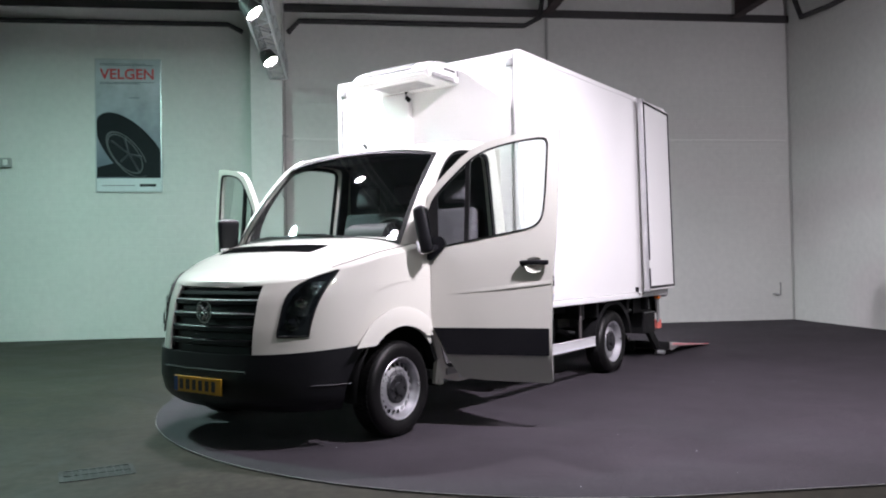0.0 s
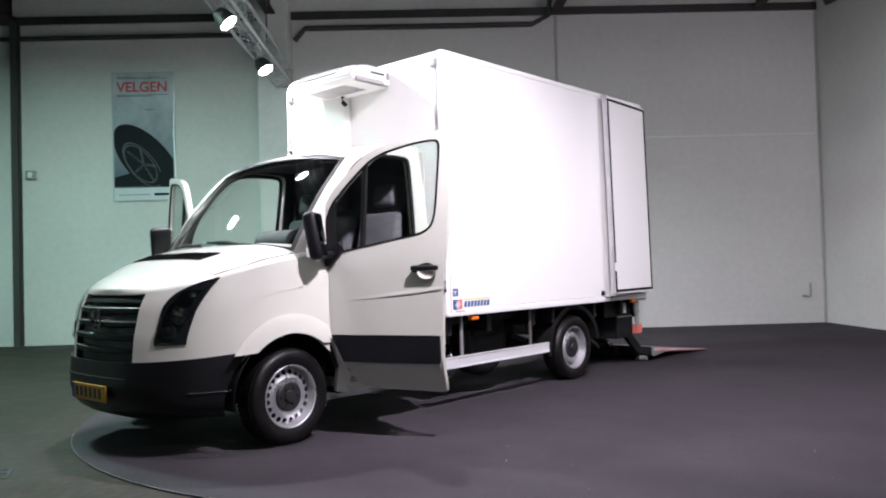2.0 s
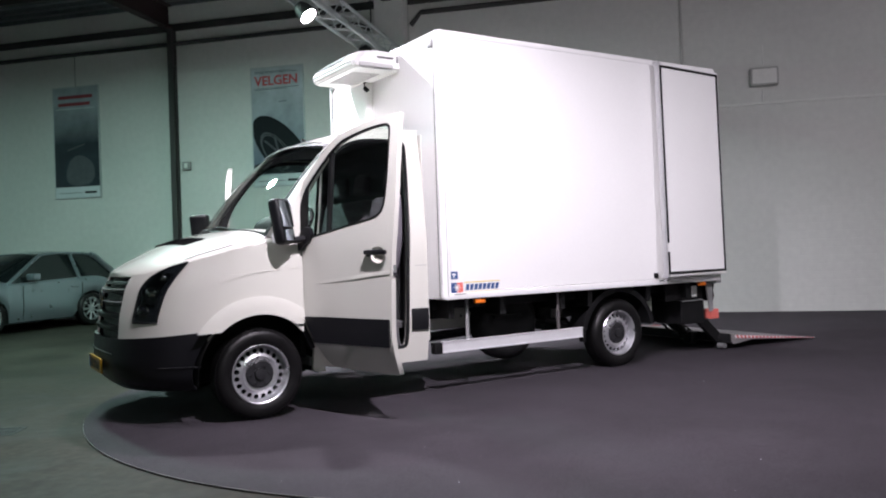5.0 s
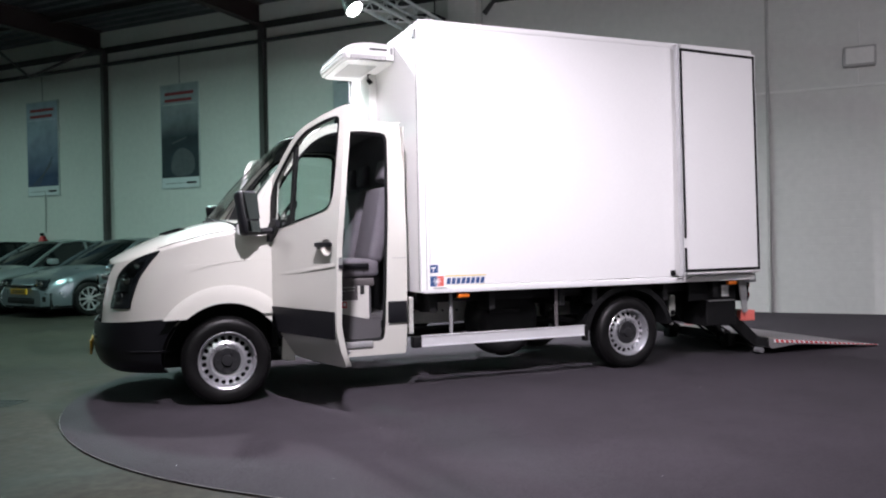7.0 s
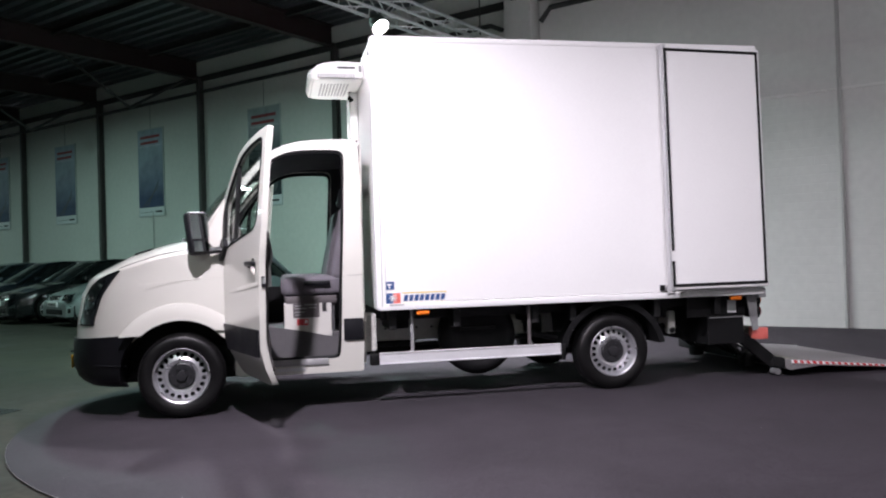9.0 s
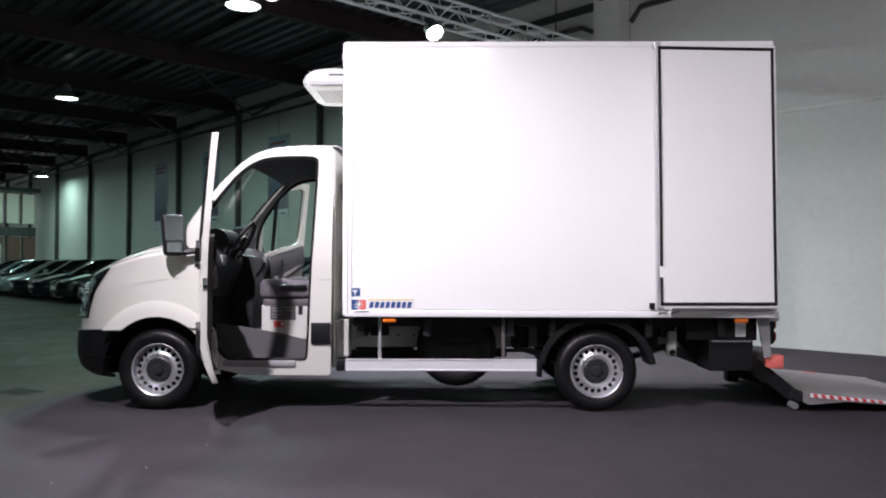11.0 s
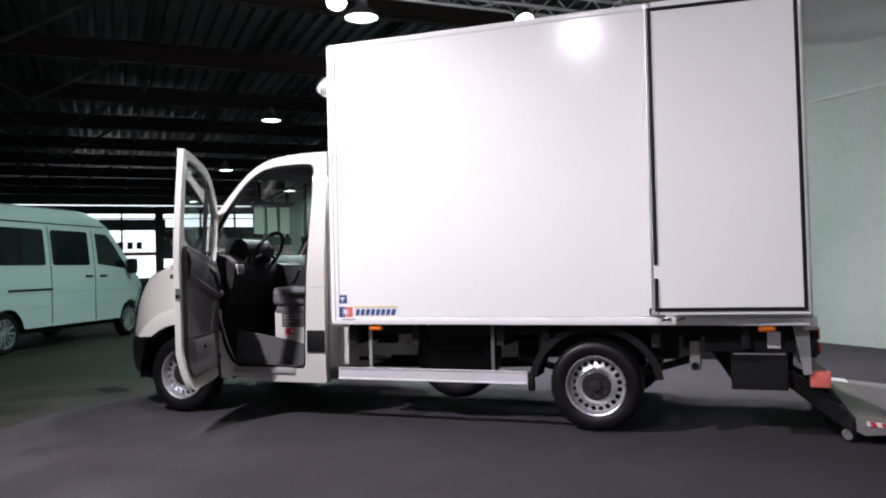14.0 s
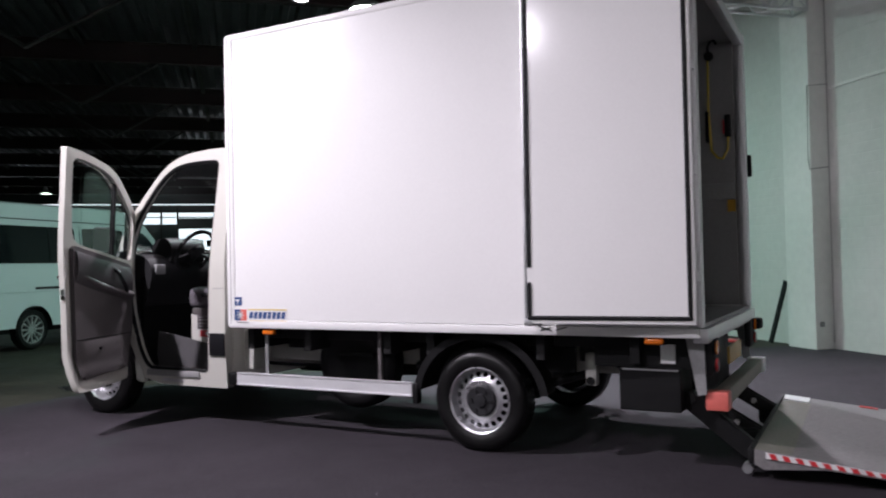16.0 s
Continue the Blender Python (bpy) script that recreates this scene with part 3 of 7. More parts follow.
part("bonnet", thicken(grid(lambda u, v: hood_at(u ** 1.6, math.sin(math.pi * (v - 0.5))), 40, 44), 0.004), WHITE, truck, "cream-white sloping bonnet")
for y0, y1 in ((-0.56, -0.008), (0.008, 0.54)):
    vent = part("cowl_vent", thicken(grid(lambda u, v, y0=y0, y1=y1: hood_at(0.39 + 0.165 * u, y0 + (y1 - y0) * v) + Vector((-0.002, 0, 0.006)), 8, 20), 0.004), VENTBLACK, truck, "black cowl vent")
    for q in np.linspace(0.405, 0.54, 6):
        part("slat", tube([hood_at(q, y0 + (y1 - y0) * v) + Vector((-0.002, 0, 0.0085)) for v in np.linspace(0.02, 0.98, 12)], 0.0035, n=5), VENTBLACK, vent)
# crease along the wing
for side in (-1, 1):
    part("wing_crease", tube([(x, side * (flank(1.14) + 0.0005), 1.085 + 0.06 * (x + 0.3)) for x in np.linspace(-0.30, 0.33, 8)], 0.0012, n=6), WHITE, truck)
    # shut line of the bonnet
    part("bonnet_gap", tube([hood_at(u, side * 0.95) + Vector((0, 0, 0.002)) for u in np.linspace(0.30, 0.93, 20)], 0.0022, n=5), SEAL, truck)

# bumper
bm = bmesh.new()
for side in (-1, 1):
    def bump_pt(u, v, side=side):
        # rear end follows the wheel opening
        z = 0.26 + (0.385 + 0.045 * u ** 2) * v
        amax = 0.86
        for k in range(200):
            a = 0.5 + k * 0.0025
            if plan(a, z).x > -math.sqrt(max(0.47 ** 2 - (z - 0.345) ** 2, 0.0)):
                amax = a
                break
        tuck = 0.07 * max(0, (0.36 - z) / 0.1) ** 2
        q = plan(amax * u, z, 0.018 - tuck)
        return Vector((q.x, q.y * side, z))
    grid(bump_pt, 30, 10, bm)
bmesh.ops.remove_doubles(bm, verts=bm.verts, dist=0.0005)
part("bumper", thicken(bm, 0.02), PLASTIC, truck, "black plastic front bumper")
for side in (-1, 1):
    part("bumper_line", tube([(lambda q: Vector((q.x, q.y * side, 0.44)))(plan(a, 0.44, 0.019)) for a in np.linspace(0.5, 0.70, 12)], 0.006, n=6), PLASTIC, truck)

# grille: frame, slats, badge
gr = part("grille", ring_plate([(-0.50, 0.60), (0.50, 0.60), (0.56, 1.06), (-0.56, 1.06)], [(-0.45, 0.63), (0.45, 0.63), (0.52, 1.04), (-0.52, 1.04)], (0, 0.83), 0.03,
                           lambda a, b, d: Vector((plan(0.0, b).x + 0.10 * (a / 0.56) ** 2 - 0.012 + d, a, b)), 1, 40), PLASTIC, truck, "black front grille")
for k, z in enumerate((0.70, 0.79, 0.88, 0.97)):
    h = 0.395 + 0.055 * (z - 0.63) / 0.41
    bm = bmesh.new()
    ys = np.linspace(-h, h, 17)
    cols = [[bm.verts.new((plan(0, z).x + 0.10 * (y / 0.56) ** 2 + dx, y, z + dz)) for dx, dz in ((-0.012, 0.004), (-0.012, 0.030), (0.0, 0.038), (0.045, 0.038), (0.045, -0.004), (0.0, -0.004))] for y in ys]
    for c0, c1 in zip(cols, cols[1:]):
        for q in range(6):
            bm.faces.new((c0[q], c0[(q + 1) % 6], c1[(q + 1) % 6], c1[q]))
    part("slat", bm, PLASTIC, gr)
    part("slat_edge", tube([(plan(0, z).x + 0.10 * (y / 0.56) ** 2 - 0.012, y, z + 0.031) for y in ys], 0.004, n=6), GREYSTEEL if k > 1 else PLASTIC, gr, "thin slat edge")
m = Matrix.Translation((nose_x(0.93) - 0.025, 0, 0.925)) @ pose(0, 0, 0, 0, 0, 0)
bm = lathe([(0.075, 0.0), (0.082, -0.012), (0.068, -0.012), (0.062, 0.0)], axis="x", n=32, closed=True)
for a, b in (((-0.045, 0.045), (0.0, 0.0)), ((0.045, 0.045), (0.0, 0.0)), ((-0.05, -0.005), (-0.02, -0.055)), ((0.05, -0.005), (0.02, -0.055)), ((0.0, -0.01), (-0.02, -0.055)), ((0.0, -0.01), (0.02, -0.055))):
    rod((-0.006, *a), (-0.006, *b), 0.007, bm, 6)
part("badge", bm, CHROME, gr, "round chrome maker's badge", m)

# number plate, without its characters
plate = part("number_plate", box(-0.985, -0.970, -0.24, 0.26, 0.375, 0.485, 0.004), YELLOW, truck, "yellow number plate")
part("country_strip", box(-0.9875, -0.9852, 0.215, 0.255, 0.38, 0.48), BLUE, plate, "blue strip")
for k in range(6):
    part("bar", box(-0.9875, -0.9852, 0.155 - k * 0.068, 0.195 - k * 0.068, 0.395, 0.465), INK, plate)
part("bumper_chrome", tube([(-0.962 + 0.16 * y * y, y, 0.535) for y in np.linspace(-0.42, 0.42, 9)], 0.008, n=6), PLASTIC, truck, "black bumper strip")


def on_nose(a, z, side, grow):
    q = plan(a, z, grow)
    return Vector((q.x, q.y * side, z))


# headlights: tall slanted lenses round the corners
for side in (-1, 1):
    def lamp_pt(u, v, side=side, g=0.006):
        z = 0.765 + 0.43 * v
        a1 = 0.475 + 0.02 * v + 0.07 * v * v
        a0 = 0.32 + 0.03 * v + (a1 - 0.35) * 0.97 * max((v - 0.45) / 0.55, 0) ** 2.9
        return on_nose(a0 + (a1 - a0) * u, z, side, g)
    hl = part("headlight", thicken(grid(lamp_pt, 10, 16), 0.01), LENS, truck, "dark clear headlight")
    part("reflector", grid(lambda u, v: lamp_pt(0.20 + 0.62 * u, 0.30 + 0.52 * v, g=0.0175), 8, 10), HEADREFLECTOR, hl, "faceted bright reflector")
    cover = part("cover", grid(lambda u, v: lamp_pt(0.03 + 0.94 * u, 0.02 + 0.95 * v, g=0.024), 10, 14), GLASS, hl, "clear cover")
    cover.visible_shadow = False
    for uu, vv, r in ((0.42, 0.20, 0.048), (0.52, 0.50, 0.042), (0.62, 0.74, 0.022)):
        o = lamp_pt(uu, vv)
        out = (lamp_pt(uu, vv, g=0.1) - o).normalized()
        mm = Matrix.Translation(o + out * 0.011) @ out.to_track_quat("Z", "Y").to_matrix().to_4x4()
        bm = lathe([(r, 0.0), (r * 0.96, 0.006), (r * 0.86, 0.007), (r * 0.80, 0.001)], axis="z", n=24)
        part("reflector_ring", bm, CHROME, hl, "thin chrome ring", mm)
        part("projector", lathe([(r * 0.78, 0.001), (r * 0.6, 0.007), (r * 0.3, 0.011), (0.0, 0.012)], axis="z", n=20), LENS if vv < 0.4 else CHROME, hl, "dark glass projector" if vv < 0.4 else "bright reflector bowl", mm)
    part("rim", tube([lamp_pt(u, 0) for u in np.linspace(0, 1, 6)] + [lamp_pt(1, v) for v in np.linspace(0.1, 1, 12)] + [lamp_pt(0, v) for v in np.linspace(1, 0.05, 14)], 0.006, n=5, closed=True), SEAL, hl)

# wheel-arch flares and wells
for side in (-1, 1):
    def flare(u, v, side=side):
        r = ARCH + 0.135 * v
        a0, a1 = math.asin(0.335 / r), math.pi - math.asin(0.355 / r)
        ang = a0 + (a1 - a0) * u
        r = ARCH + 0.135 * v * (0.8 + 0.2 * math.sin(ang))
        x, z = -r * math.cos(ang), 0.345 + r * math.sin(ang)
        bulge = 0.016 * math.sin(math.pi * 0.5 * (1 - v)) ** 0.8
        y = flank(z)
        if x < -0.3:
            y = min(y, abs(plan(0.5 + 0.5 * max(0, 1 - (-x - 0.3) * 0.9), z).y))
        return Vector((x, side * (y + 0.003 + max(bulge, 0)), z))
    part("arch_flare", thicken(grid(flare, 36, 8), 0.01), WHITE, truck, "cream-white flared wheel arch")
    bm = grid(lambda u, v, side=side: Vector((-(ARCH + 0.012) * math.cos(radians(-5 + 190 * u)), side * (0.55 + 0.415 * v), 0.345 + (ARCH + 0.012) * math.sin(radians(-5 + 190 * u)))), 30, 2)
    part("wheel_well", bm, SEAL, truck)
    part("wheel_well_back", slab([(0.46 * math.cos(radians(a)), 0.345 + 0.46 * math.sin(radians(a))) for a in range(0, 181, 10)], 0.01, lambda a, b, d, side=side: Vector((a, side * (0.55 - d), b))), SEAL, truck)
    # scuttle triangle between arch and sill
    part("arch_corner", slab([(0.33, 0.64), (0.40, 0.49), (0.44, 0.51), (0.41, 0.62), (0.38, 0.73)], 0.06, lambda a, b, d, side=side: Vector((a, side * (0.972 - d), b))), PLASTIC, truck, "black arch liner edge")

# windscreen
def screen(u, v, out=0.0):
    """u from the base to the roof, v across."""
    s = 2 * v - 1
    b = Vector((-0.06 + 0.15 * s * s, 0.905 * s, 1.43 - 0.07 * s * s))
    t = Vector((0.62 + 0.06 * s * s, 0.82 * s, 2.165 - 0.065 * s * s))
    p = b.lerp(t, u)
    n = Vector((-0.74, 0.25 * s, 0.70)).normalized()
    return p + n * (0.035 * math.sin(math.pi * u) + out)


ws = part("windscreen", grid(screen, 14, 20), GLASS, truck, "clear windscreen")
ws.visible_shadow = False
bm = bmesh.new()
for u0, u1, v0, v1 in ((-0.015, 0.035, 0, 1), (0.965, 1.0, 0, 1), (0, 1, 0, 0.018), (0, 1, 0.982, 1)):
    grid(lambda u, v, u0=u0, u1=u1, v0=v0, v1=v1: screen(u0 + (u1 - u0) * u, v0 + (v1 - v0) * v, 0.004), 10, 12, bm)
part("screen_border", thicken(bm, 0.004), SEAL, ws, "black glass border")
for s0, s1 in ((0.20, 0.50), (0.52, 0.82)):
    part("wiper", tube([screen(0.0, s0, 0.012), screen(0.03, (s0 + s1) / 2, 0.016), screen(0.035, s1, 0.012)], 0.007, n=6), SEAL, ws, "black wiper")

def softened(pts, times=2):
    """Cut the corners of a closed outline."""
    for k in range(times):
        pts = [((1 - f) * a[0] + f * b[0], (1 - f) * a[1] + f * b[1]) for a, b in zip(pts, pts[1:] + pts[:1]) for f in (0.25, 0.75)]
    return pts


# side frames with the door openings, roof, rear wall
FRAME_OUT = softened([(0.50, 0.305), (1.40, 0.305), (1.445, 0.306), (1.450, 0.34), (1.455, 0.60), (1.465, 2.20), (1.42, 2.243), (1.13, 2.240), (0.90, 2.215), (0.72, 2.135), (0.54, 1.955), (0.335, 1.70), (0.20, 1.43), (0.30, 1.33), (0.34, 0.72), (0.43, 0.52)], 1)
FRONT_EDGE = sorted((z, x) for x, z in FRAME_OUT if x < 1.0 and z > 1.40)
OPENING = softened([(0.56, 0.44), (0.62, 0.42), (1.20, 0.42), (1.248, 0.43), (1.262, 0.47), (1.27, 0.60), (1.29, 1.15), (1.305, 1.40), (1.335, 2.06), (1.328, 2.128), (1.27, 2.152), (1.05, 2.152), (0.90, 2.140), (0.79, 2.105), (0.70, 2.045), (0.62, 1.968), (0.54, 1.87), (0.415, 1.70), (0.35, 1.53), (0.335, 1.38), (0.36, 0.95), (0.40, 0.80), (0.45, 0.64), (0.51, 0.49)], 1)
DOOR_C = (0.83, 1.15)
for side in (-1, 1):
    fr = part("cab_side", ring_plate(FRAME_OUT, OPENING, DOOR_C, 0.075, lambda a, b, d, side=side: Vector((a, side * (flank(b) - d), b)), 4, 96), WHITE, truck, "cream-white cab side with door opening")
    part("door_seal", tube([(x, side * (flank(z) - 0.02), z) for x, z in [(DOOR_C[0] + (x - DOOR_C[0]) * 0.985, DOOR_C[1] + (z - DOOR_C[1]) * 0.985) for x, z in OPENING]], 0.017, n=6, closed=True), SEAL, fr, "black rubber door seal")
    part("pillar_lining", ring_plate([(DOOR_C[0] + (x - DOOR_C[0]) * 0.97, DOOR_C[1] + (z - DOOR_C[1]) * 0.97) for x, z in FRAME_OUT], [(DOOR_C[0] + (x - DOOR_C[0]) * 1.01, DOOR_C[1] + (z - DOOR_C[1]) * 1.005) for x, z in OPENING], DOOR_C, 0.012, lambda a, b, d, side=side: Vector((a, side * (flank(b) - 0.079 - d), b)), 2, 96), LINING, fr, "dark pillar lining")
    part("side_moulding", box(1.288, 1.452, side * 0.975 - 0.022, side * 0.975 + 0.022, 0.565, 0.745, 0.008), PLASTIC, fr, "black side moulding")
    part("seam", tube([(x, side * (flank(1.10) + 0.0005), 1.10 + 0.02 * (x - 1.31)) for x in np.linspace(1.335, 1.455, 5)], 0.0022, n=5), GREYSTEEL, fr)
    part("door_striker", box(1.296, 1.325, *sorted((side * 0.905, side * 0.955)), 1.06, 1.13, 0.006), CHROME, fr, "bright door striker")
    # pillar between windscreen and side frame
    def pillar(u, v, side=side):
        s = screen(u, 1.0 if side > 0 else 0.0)
        z = 1.37 + (2.115 - 1.37) * u
        x = curve(FRONT_EDGE, z)
        o = Vector((x, side * flank(z), z))
        p = s.lerp(o, v)
        return p + Vector((-0.3, side * 0.5, 0.3)).normalized() * 0.012 * math.sin(math.pi * v)
    wp = part("windscreen_pillar", thicken(grid(pillar, 14, 5), 0.008), WHITE, truck, "cream-white windscreen pillar")
    part("pillar_lining", thicken(grid(lambda u, v, side=side: pillar(u, 0.02 + 0.96 * v) + Vector((0.03, side * -0.03, -0.02)), 10, 3), 0.006), LINING, wp, "dark pillar lining")


def roof_at(u, v):
    s = 2 * v - 1
    x0, x1 = 0.62 + 0.06 * s * s, 1.465
    x = x0 + (x1 - x0) * u
    ze = curve([(0.62, 2.07), (0.68, 2.10), (0.80, 2.165), (0.93, 2.215), (1.13, 2.238), (1.465, 2.243)], x)
    yedge = curve([(0.62, 0.82), (0.68, 0.82), (0.80, 0.855), (0.95, 0.868), (1.465, 0.868)], x)
    mid = curve([(0.62, 2.165), (0.70, 2.195), (0.80, 2.222), (0.9, 2.242), (1.0, 2.258), (1.1, 2.27), (1.465, 2.285)], x)
    return Vector((x, yedge * s, ze + (mid - ze) * (1 - abs(s) ** 3.0)))


part("cab_roof", thicken(grid(roof_at, 18, 28), 0.012), WHITE, truck, "cream-white cab roof")
part("antenna", tube([(0.83, 0.05, 2.222), (0.835, 0.05, 2.245), (0.80, 0.05, 2.262)], 0.013, n=6), PLASTIC, truck, "short black roof antenna")
part("cab_rear_wall", box(1.440, 1.462, -0.80, 0.80, 0.45, 2.24), HEADLINER, truck)
part("cab_rear_skin", box(1.4635, 1.475, -0.92, 0.92, 0.36, 2.2, 0.004), WHITE, truck)
part("headliner", thicken(grid(lambda u, v: roof_at(0.02 + 0.94 * u, 0.03 + 0.94 * v) - Vector((0, 0, 0.05)), 8, 10), 0.02), HEADLINER, truck)
part("cab_floor", box(0.40, 1.44, -0.93, 0.93, 0.36, 0.425, 0.005), MAT, truck, "grey rubber cab floor")
part("floor_mat", box(0.41, 1.435, -0.70, 0.70, 0.56, 0.62, 0.01), MAT, truck, "grey rubber floor mat")
for side in (-1, 1):
    part("step_riser", slab([(0.42, 0.424), (1.30, 0.424), (1.30, 0.575), (1.16, 0.59), (1.02, 0.625), (0.89, 0.65), (0.65, 0.69), (0.42, 0.72)], 0.012, lambda a, b, d, side=side: Vector((a, side * (0.755 - 0.12 * (b - 0.424) - d), b))), MAT, truck, "grey moulded step riser")
    part("step", box(0.55, 1.16, side * 0.94 - 0.035, side * 0.94 + 0.035, 0.375, 0.428, 0.008), GREYSTEEL, truck, "worn metal entry step")
    part("sill_plate", box(0.73, 0.97, *sorted((side * (flank(0.35) - 0.004), side * (flank(0.35) + 0.003))), 0.332, 0.360, 0.002), ALU, truck, "worn bright sill plate")
    part("sill_corner", slab([(0.415, 0.33), (0.455, 0.312), (0.52, 0.312), (0.50, 0.42), (0.455, 0.52), (0.42, 0.50)], 0.03, lambda a, b, d, side=side: Vector((a, side * (flank(b) + 0.004 - d), b))), WHITE, truck, "cream-white sill corner")

# dashboard and column
dash = part("dashboard", slab(softened([(0.10, 1.02), (0.36, 0.86), (0.46, 1.08), (0.50, 1.26), (0.42, 1.38), (0.24, 1.415), (0.08, 1.39)], 2), 1.70, lambda a, b, d: Vector((a, -0.85 + d, b))), DASH, truck, "black moulded dashboard")
part("instrument_hood", slab(softened([(0.22, 1.38), (0.45, 1.28), (0.50, 1.45), (0.44, 1.54), (0.34, 1.55), (0.25, 1.50)], 2), 0.40, lambda a, b, d: Vector((a, -0.62 + d, b))), DASH, dash)
part("centre_console", slab([(0.40, 0.45), (0.58, 0.50), (0.60, 1.05), (0.54, 1.30), (0.42, 1.33), (0.38, 0.9)], 0.36, lambda a, b, d: Vector((a, -0.12 + d, b))), DASH, dash)
part("firewall", box(0.36, 0.40, -0.86, 0.86, 0.42, 1.2), SEAL, dash)
for y in (-0.75, 0.75):
    part("air_vent", box(0.455, 0.495, y - 0.055, y + 0.055, 1.22, 1.31, 0.012), GREYSTEEL, dash, "grey air vent")
# added black panel that blocks the bright view past the far sill
part("footwell_panel", box(0.41, 0.83, 0.66, 0.675, 0.61, 0.98), SEAL, dash, "added black panel closing the bright view past the footwell")
sw = part("steering_wheel", tube([(0.0, 0.205 * math.cos(t), 0.205 * math.sin(t)) for t in np.linspace(0, math.tau, 33)[:-1]], 0.018, n=8, closed=True), DASH, truck, "black three-spoke steering wheel", Matrix.Translation((0.55, -0.40, 1.42)) @ pose(0, 0, 0, 0, 30, 0))
bm = lathe([(0.0, 0.03), (0.06, 0.03), (0.075, 0.0), (0.06, -0.03), (0.0, -0.04)], axis="x", n=20)
for a in (200, -20, 90 + 180):
    rod((0, 0, 0), (0, 0.2 * math.cos(radians(a)), 0.2 * math.sin(radians(a))), 0.016, bm, 6)
part("hub", bm, DASH, sw)
part("steering_column", rod((0.54, -0.40, 1.41), (0.30, -0.40, 1.25), 0.05, n=12), DASH, truck)
part("gear_lever", tube([(0.59, -0.02, 1.12), (0.64, -0.03, 1.18), (0.67, -0.03, 1.25)], 0.014, n=6), DASH, truck)


# seats
def seat(y0, y1, heads, name):
    st = part(name, box(0.84, 1.24, y0 + 0.05, y1 - 0.05, 0.425, 0.86, 0.02), MAT, truck, "grey cloth seat on a pale box")
    part("cushion", box(0.79, 1.30, y0, y1, 0.93, 1.10, 0.05, seg=3), SEATCLOTH, st)
    part("seat_skirt", box(0.82, 1.26, y0 + 0.02, y1 - 0.02, 0.86, 0.935, 0.02), TRIM, st)
    part("backrest", box(-0.07, 0.07, y0, y1, 0.0, 0.66, 0.05, seg=3), SEATCLOTH, st, "", Matrix.Translation((1.265, 0, 1.06)) @ pose(0, 0, 0, 0, 12, 0))
    for y in heads:
        part("headrest", box(-0.05, 0.05, y - 0.13, y + 0.13, 0.72, 0.92, 0.04, seg=3), SEATCLOTH, st, "", Matrix.Translation((1.265, 0, 1.06)) @ pose(0, 0, 0, 0, 12, 0))
    return st


driver = seat(-0.74, -0.24, (-0.49,), "driver_seat")
for k in range(5):
    part("piping", tube([(0.795 + 0.0 * k, y, 1.0) for y in (-0.70, -0.28)], 0.004, n=4) if k == 0 else tube([(0.80 + 0.09 * k, -0.735, 0.955), (0.80 + 0.09 * k, -0.745, 1.04), (0.80 + 0.09 * k, -0.70, 1.102), (0.80 + 0.09 * k, -0.28, 1.102)], 0.004, n=4), TRIM, driver)
part("seat_armrest", box(0.98, 1.20, -0.775, -0.735, 1.02, 1.06, 0.012), PLASTIC, driver)
part("side_panel", box(0.81, 1.21, -0.715, -0.69, 0.585, 0.878, 0.008), SEATBOX, driver, "pale seat box panel")
part("info_label", box(0.886, 1.107, -0.7195, -0.7155, 0.748, 0.872, 0.001), TRIM, driver, "dark grey instruction label")
for a, b, z in ((0.905, 0.96, 0.845), (0.98, 1.085, 0.852), (0.905, 1.0, 0.822), (1.02, 1.08, 0.826), (0.905, 0.985, 0.792), (0.905, 0.95, 0.768)):
    part("bar", box(a, b, -0.7215, -0.7197, z, z + 0.009), GREYSTEEL, driver)
part("warning_label", box(0.917, 1.011, -0.7195, -0.7155, 0.684, 0.738), REDPRINT, driver, "red warning label")
part("bar", box(0.980, 1.004, -0.7215, -0.7197, 0.700, 0.728), WHITETAPE, driver)
part("switch", box(1.130, 1.167, -0.7215, -0.7155, 0.795, 0.870, 0.002), INK, driver, "small black switch")
seat(-0.12, 0.78, (0.10, 0.55), "passenger_bench")


# doors, hung on the front edge and swung wide open
DOOR = softened([(0.235, 0.366), (0.80, 0.350), (0.868, 0.351), (0.882, 0.37), (0.888, 0.70), (0.905, 1.15), (0.935, 1.42), (0.956, 2.05), (0.963, 2.160), (0.966, 2.184), (0.945, 2.189), (0.76, 2.172), (0.56, 2.138), (0.41, 2.105), (0.27, 2.045), (0.08, 1.865), (-0.02, 1.745), (-0.035, 1.64), (-0.018, 1.45), (0.0, 1.34), (0.0, 0.80), (0.012, 0.74), (0.10, 0.56), (0.18, 0.41)], 1)
PANE = softened([(0.03, 1.338), (0.20, 1.368), (0.45, 1.415), (0.68, 1.452), (0.77, 1.475), (0.825, 1.52), (0.850, 1.62), (0.875, 2.03), (0.872, 2.095), (0.835, 2.118), (0.70, 2.108), (0.55, 2.083), (0.42, 2.050), (0.305, 1.990), (0.13, 1.825), (0.015, 1.700), (0.004, 1.62), (0.012, 1.40)], 1)
PC = (0.48, 1.72)


def door_skin(a, b):
    """How far the door's skin stands out: leaning in above the waist, tucked under the moulding."""
    y = 0.65 * (flank(max(b, 0.9)) - HW)
    if b < 0.56:
        y -= 0.42 * (0.56 - b)
    return y


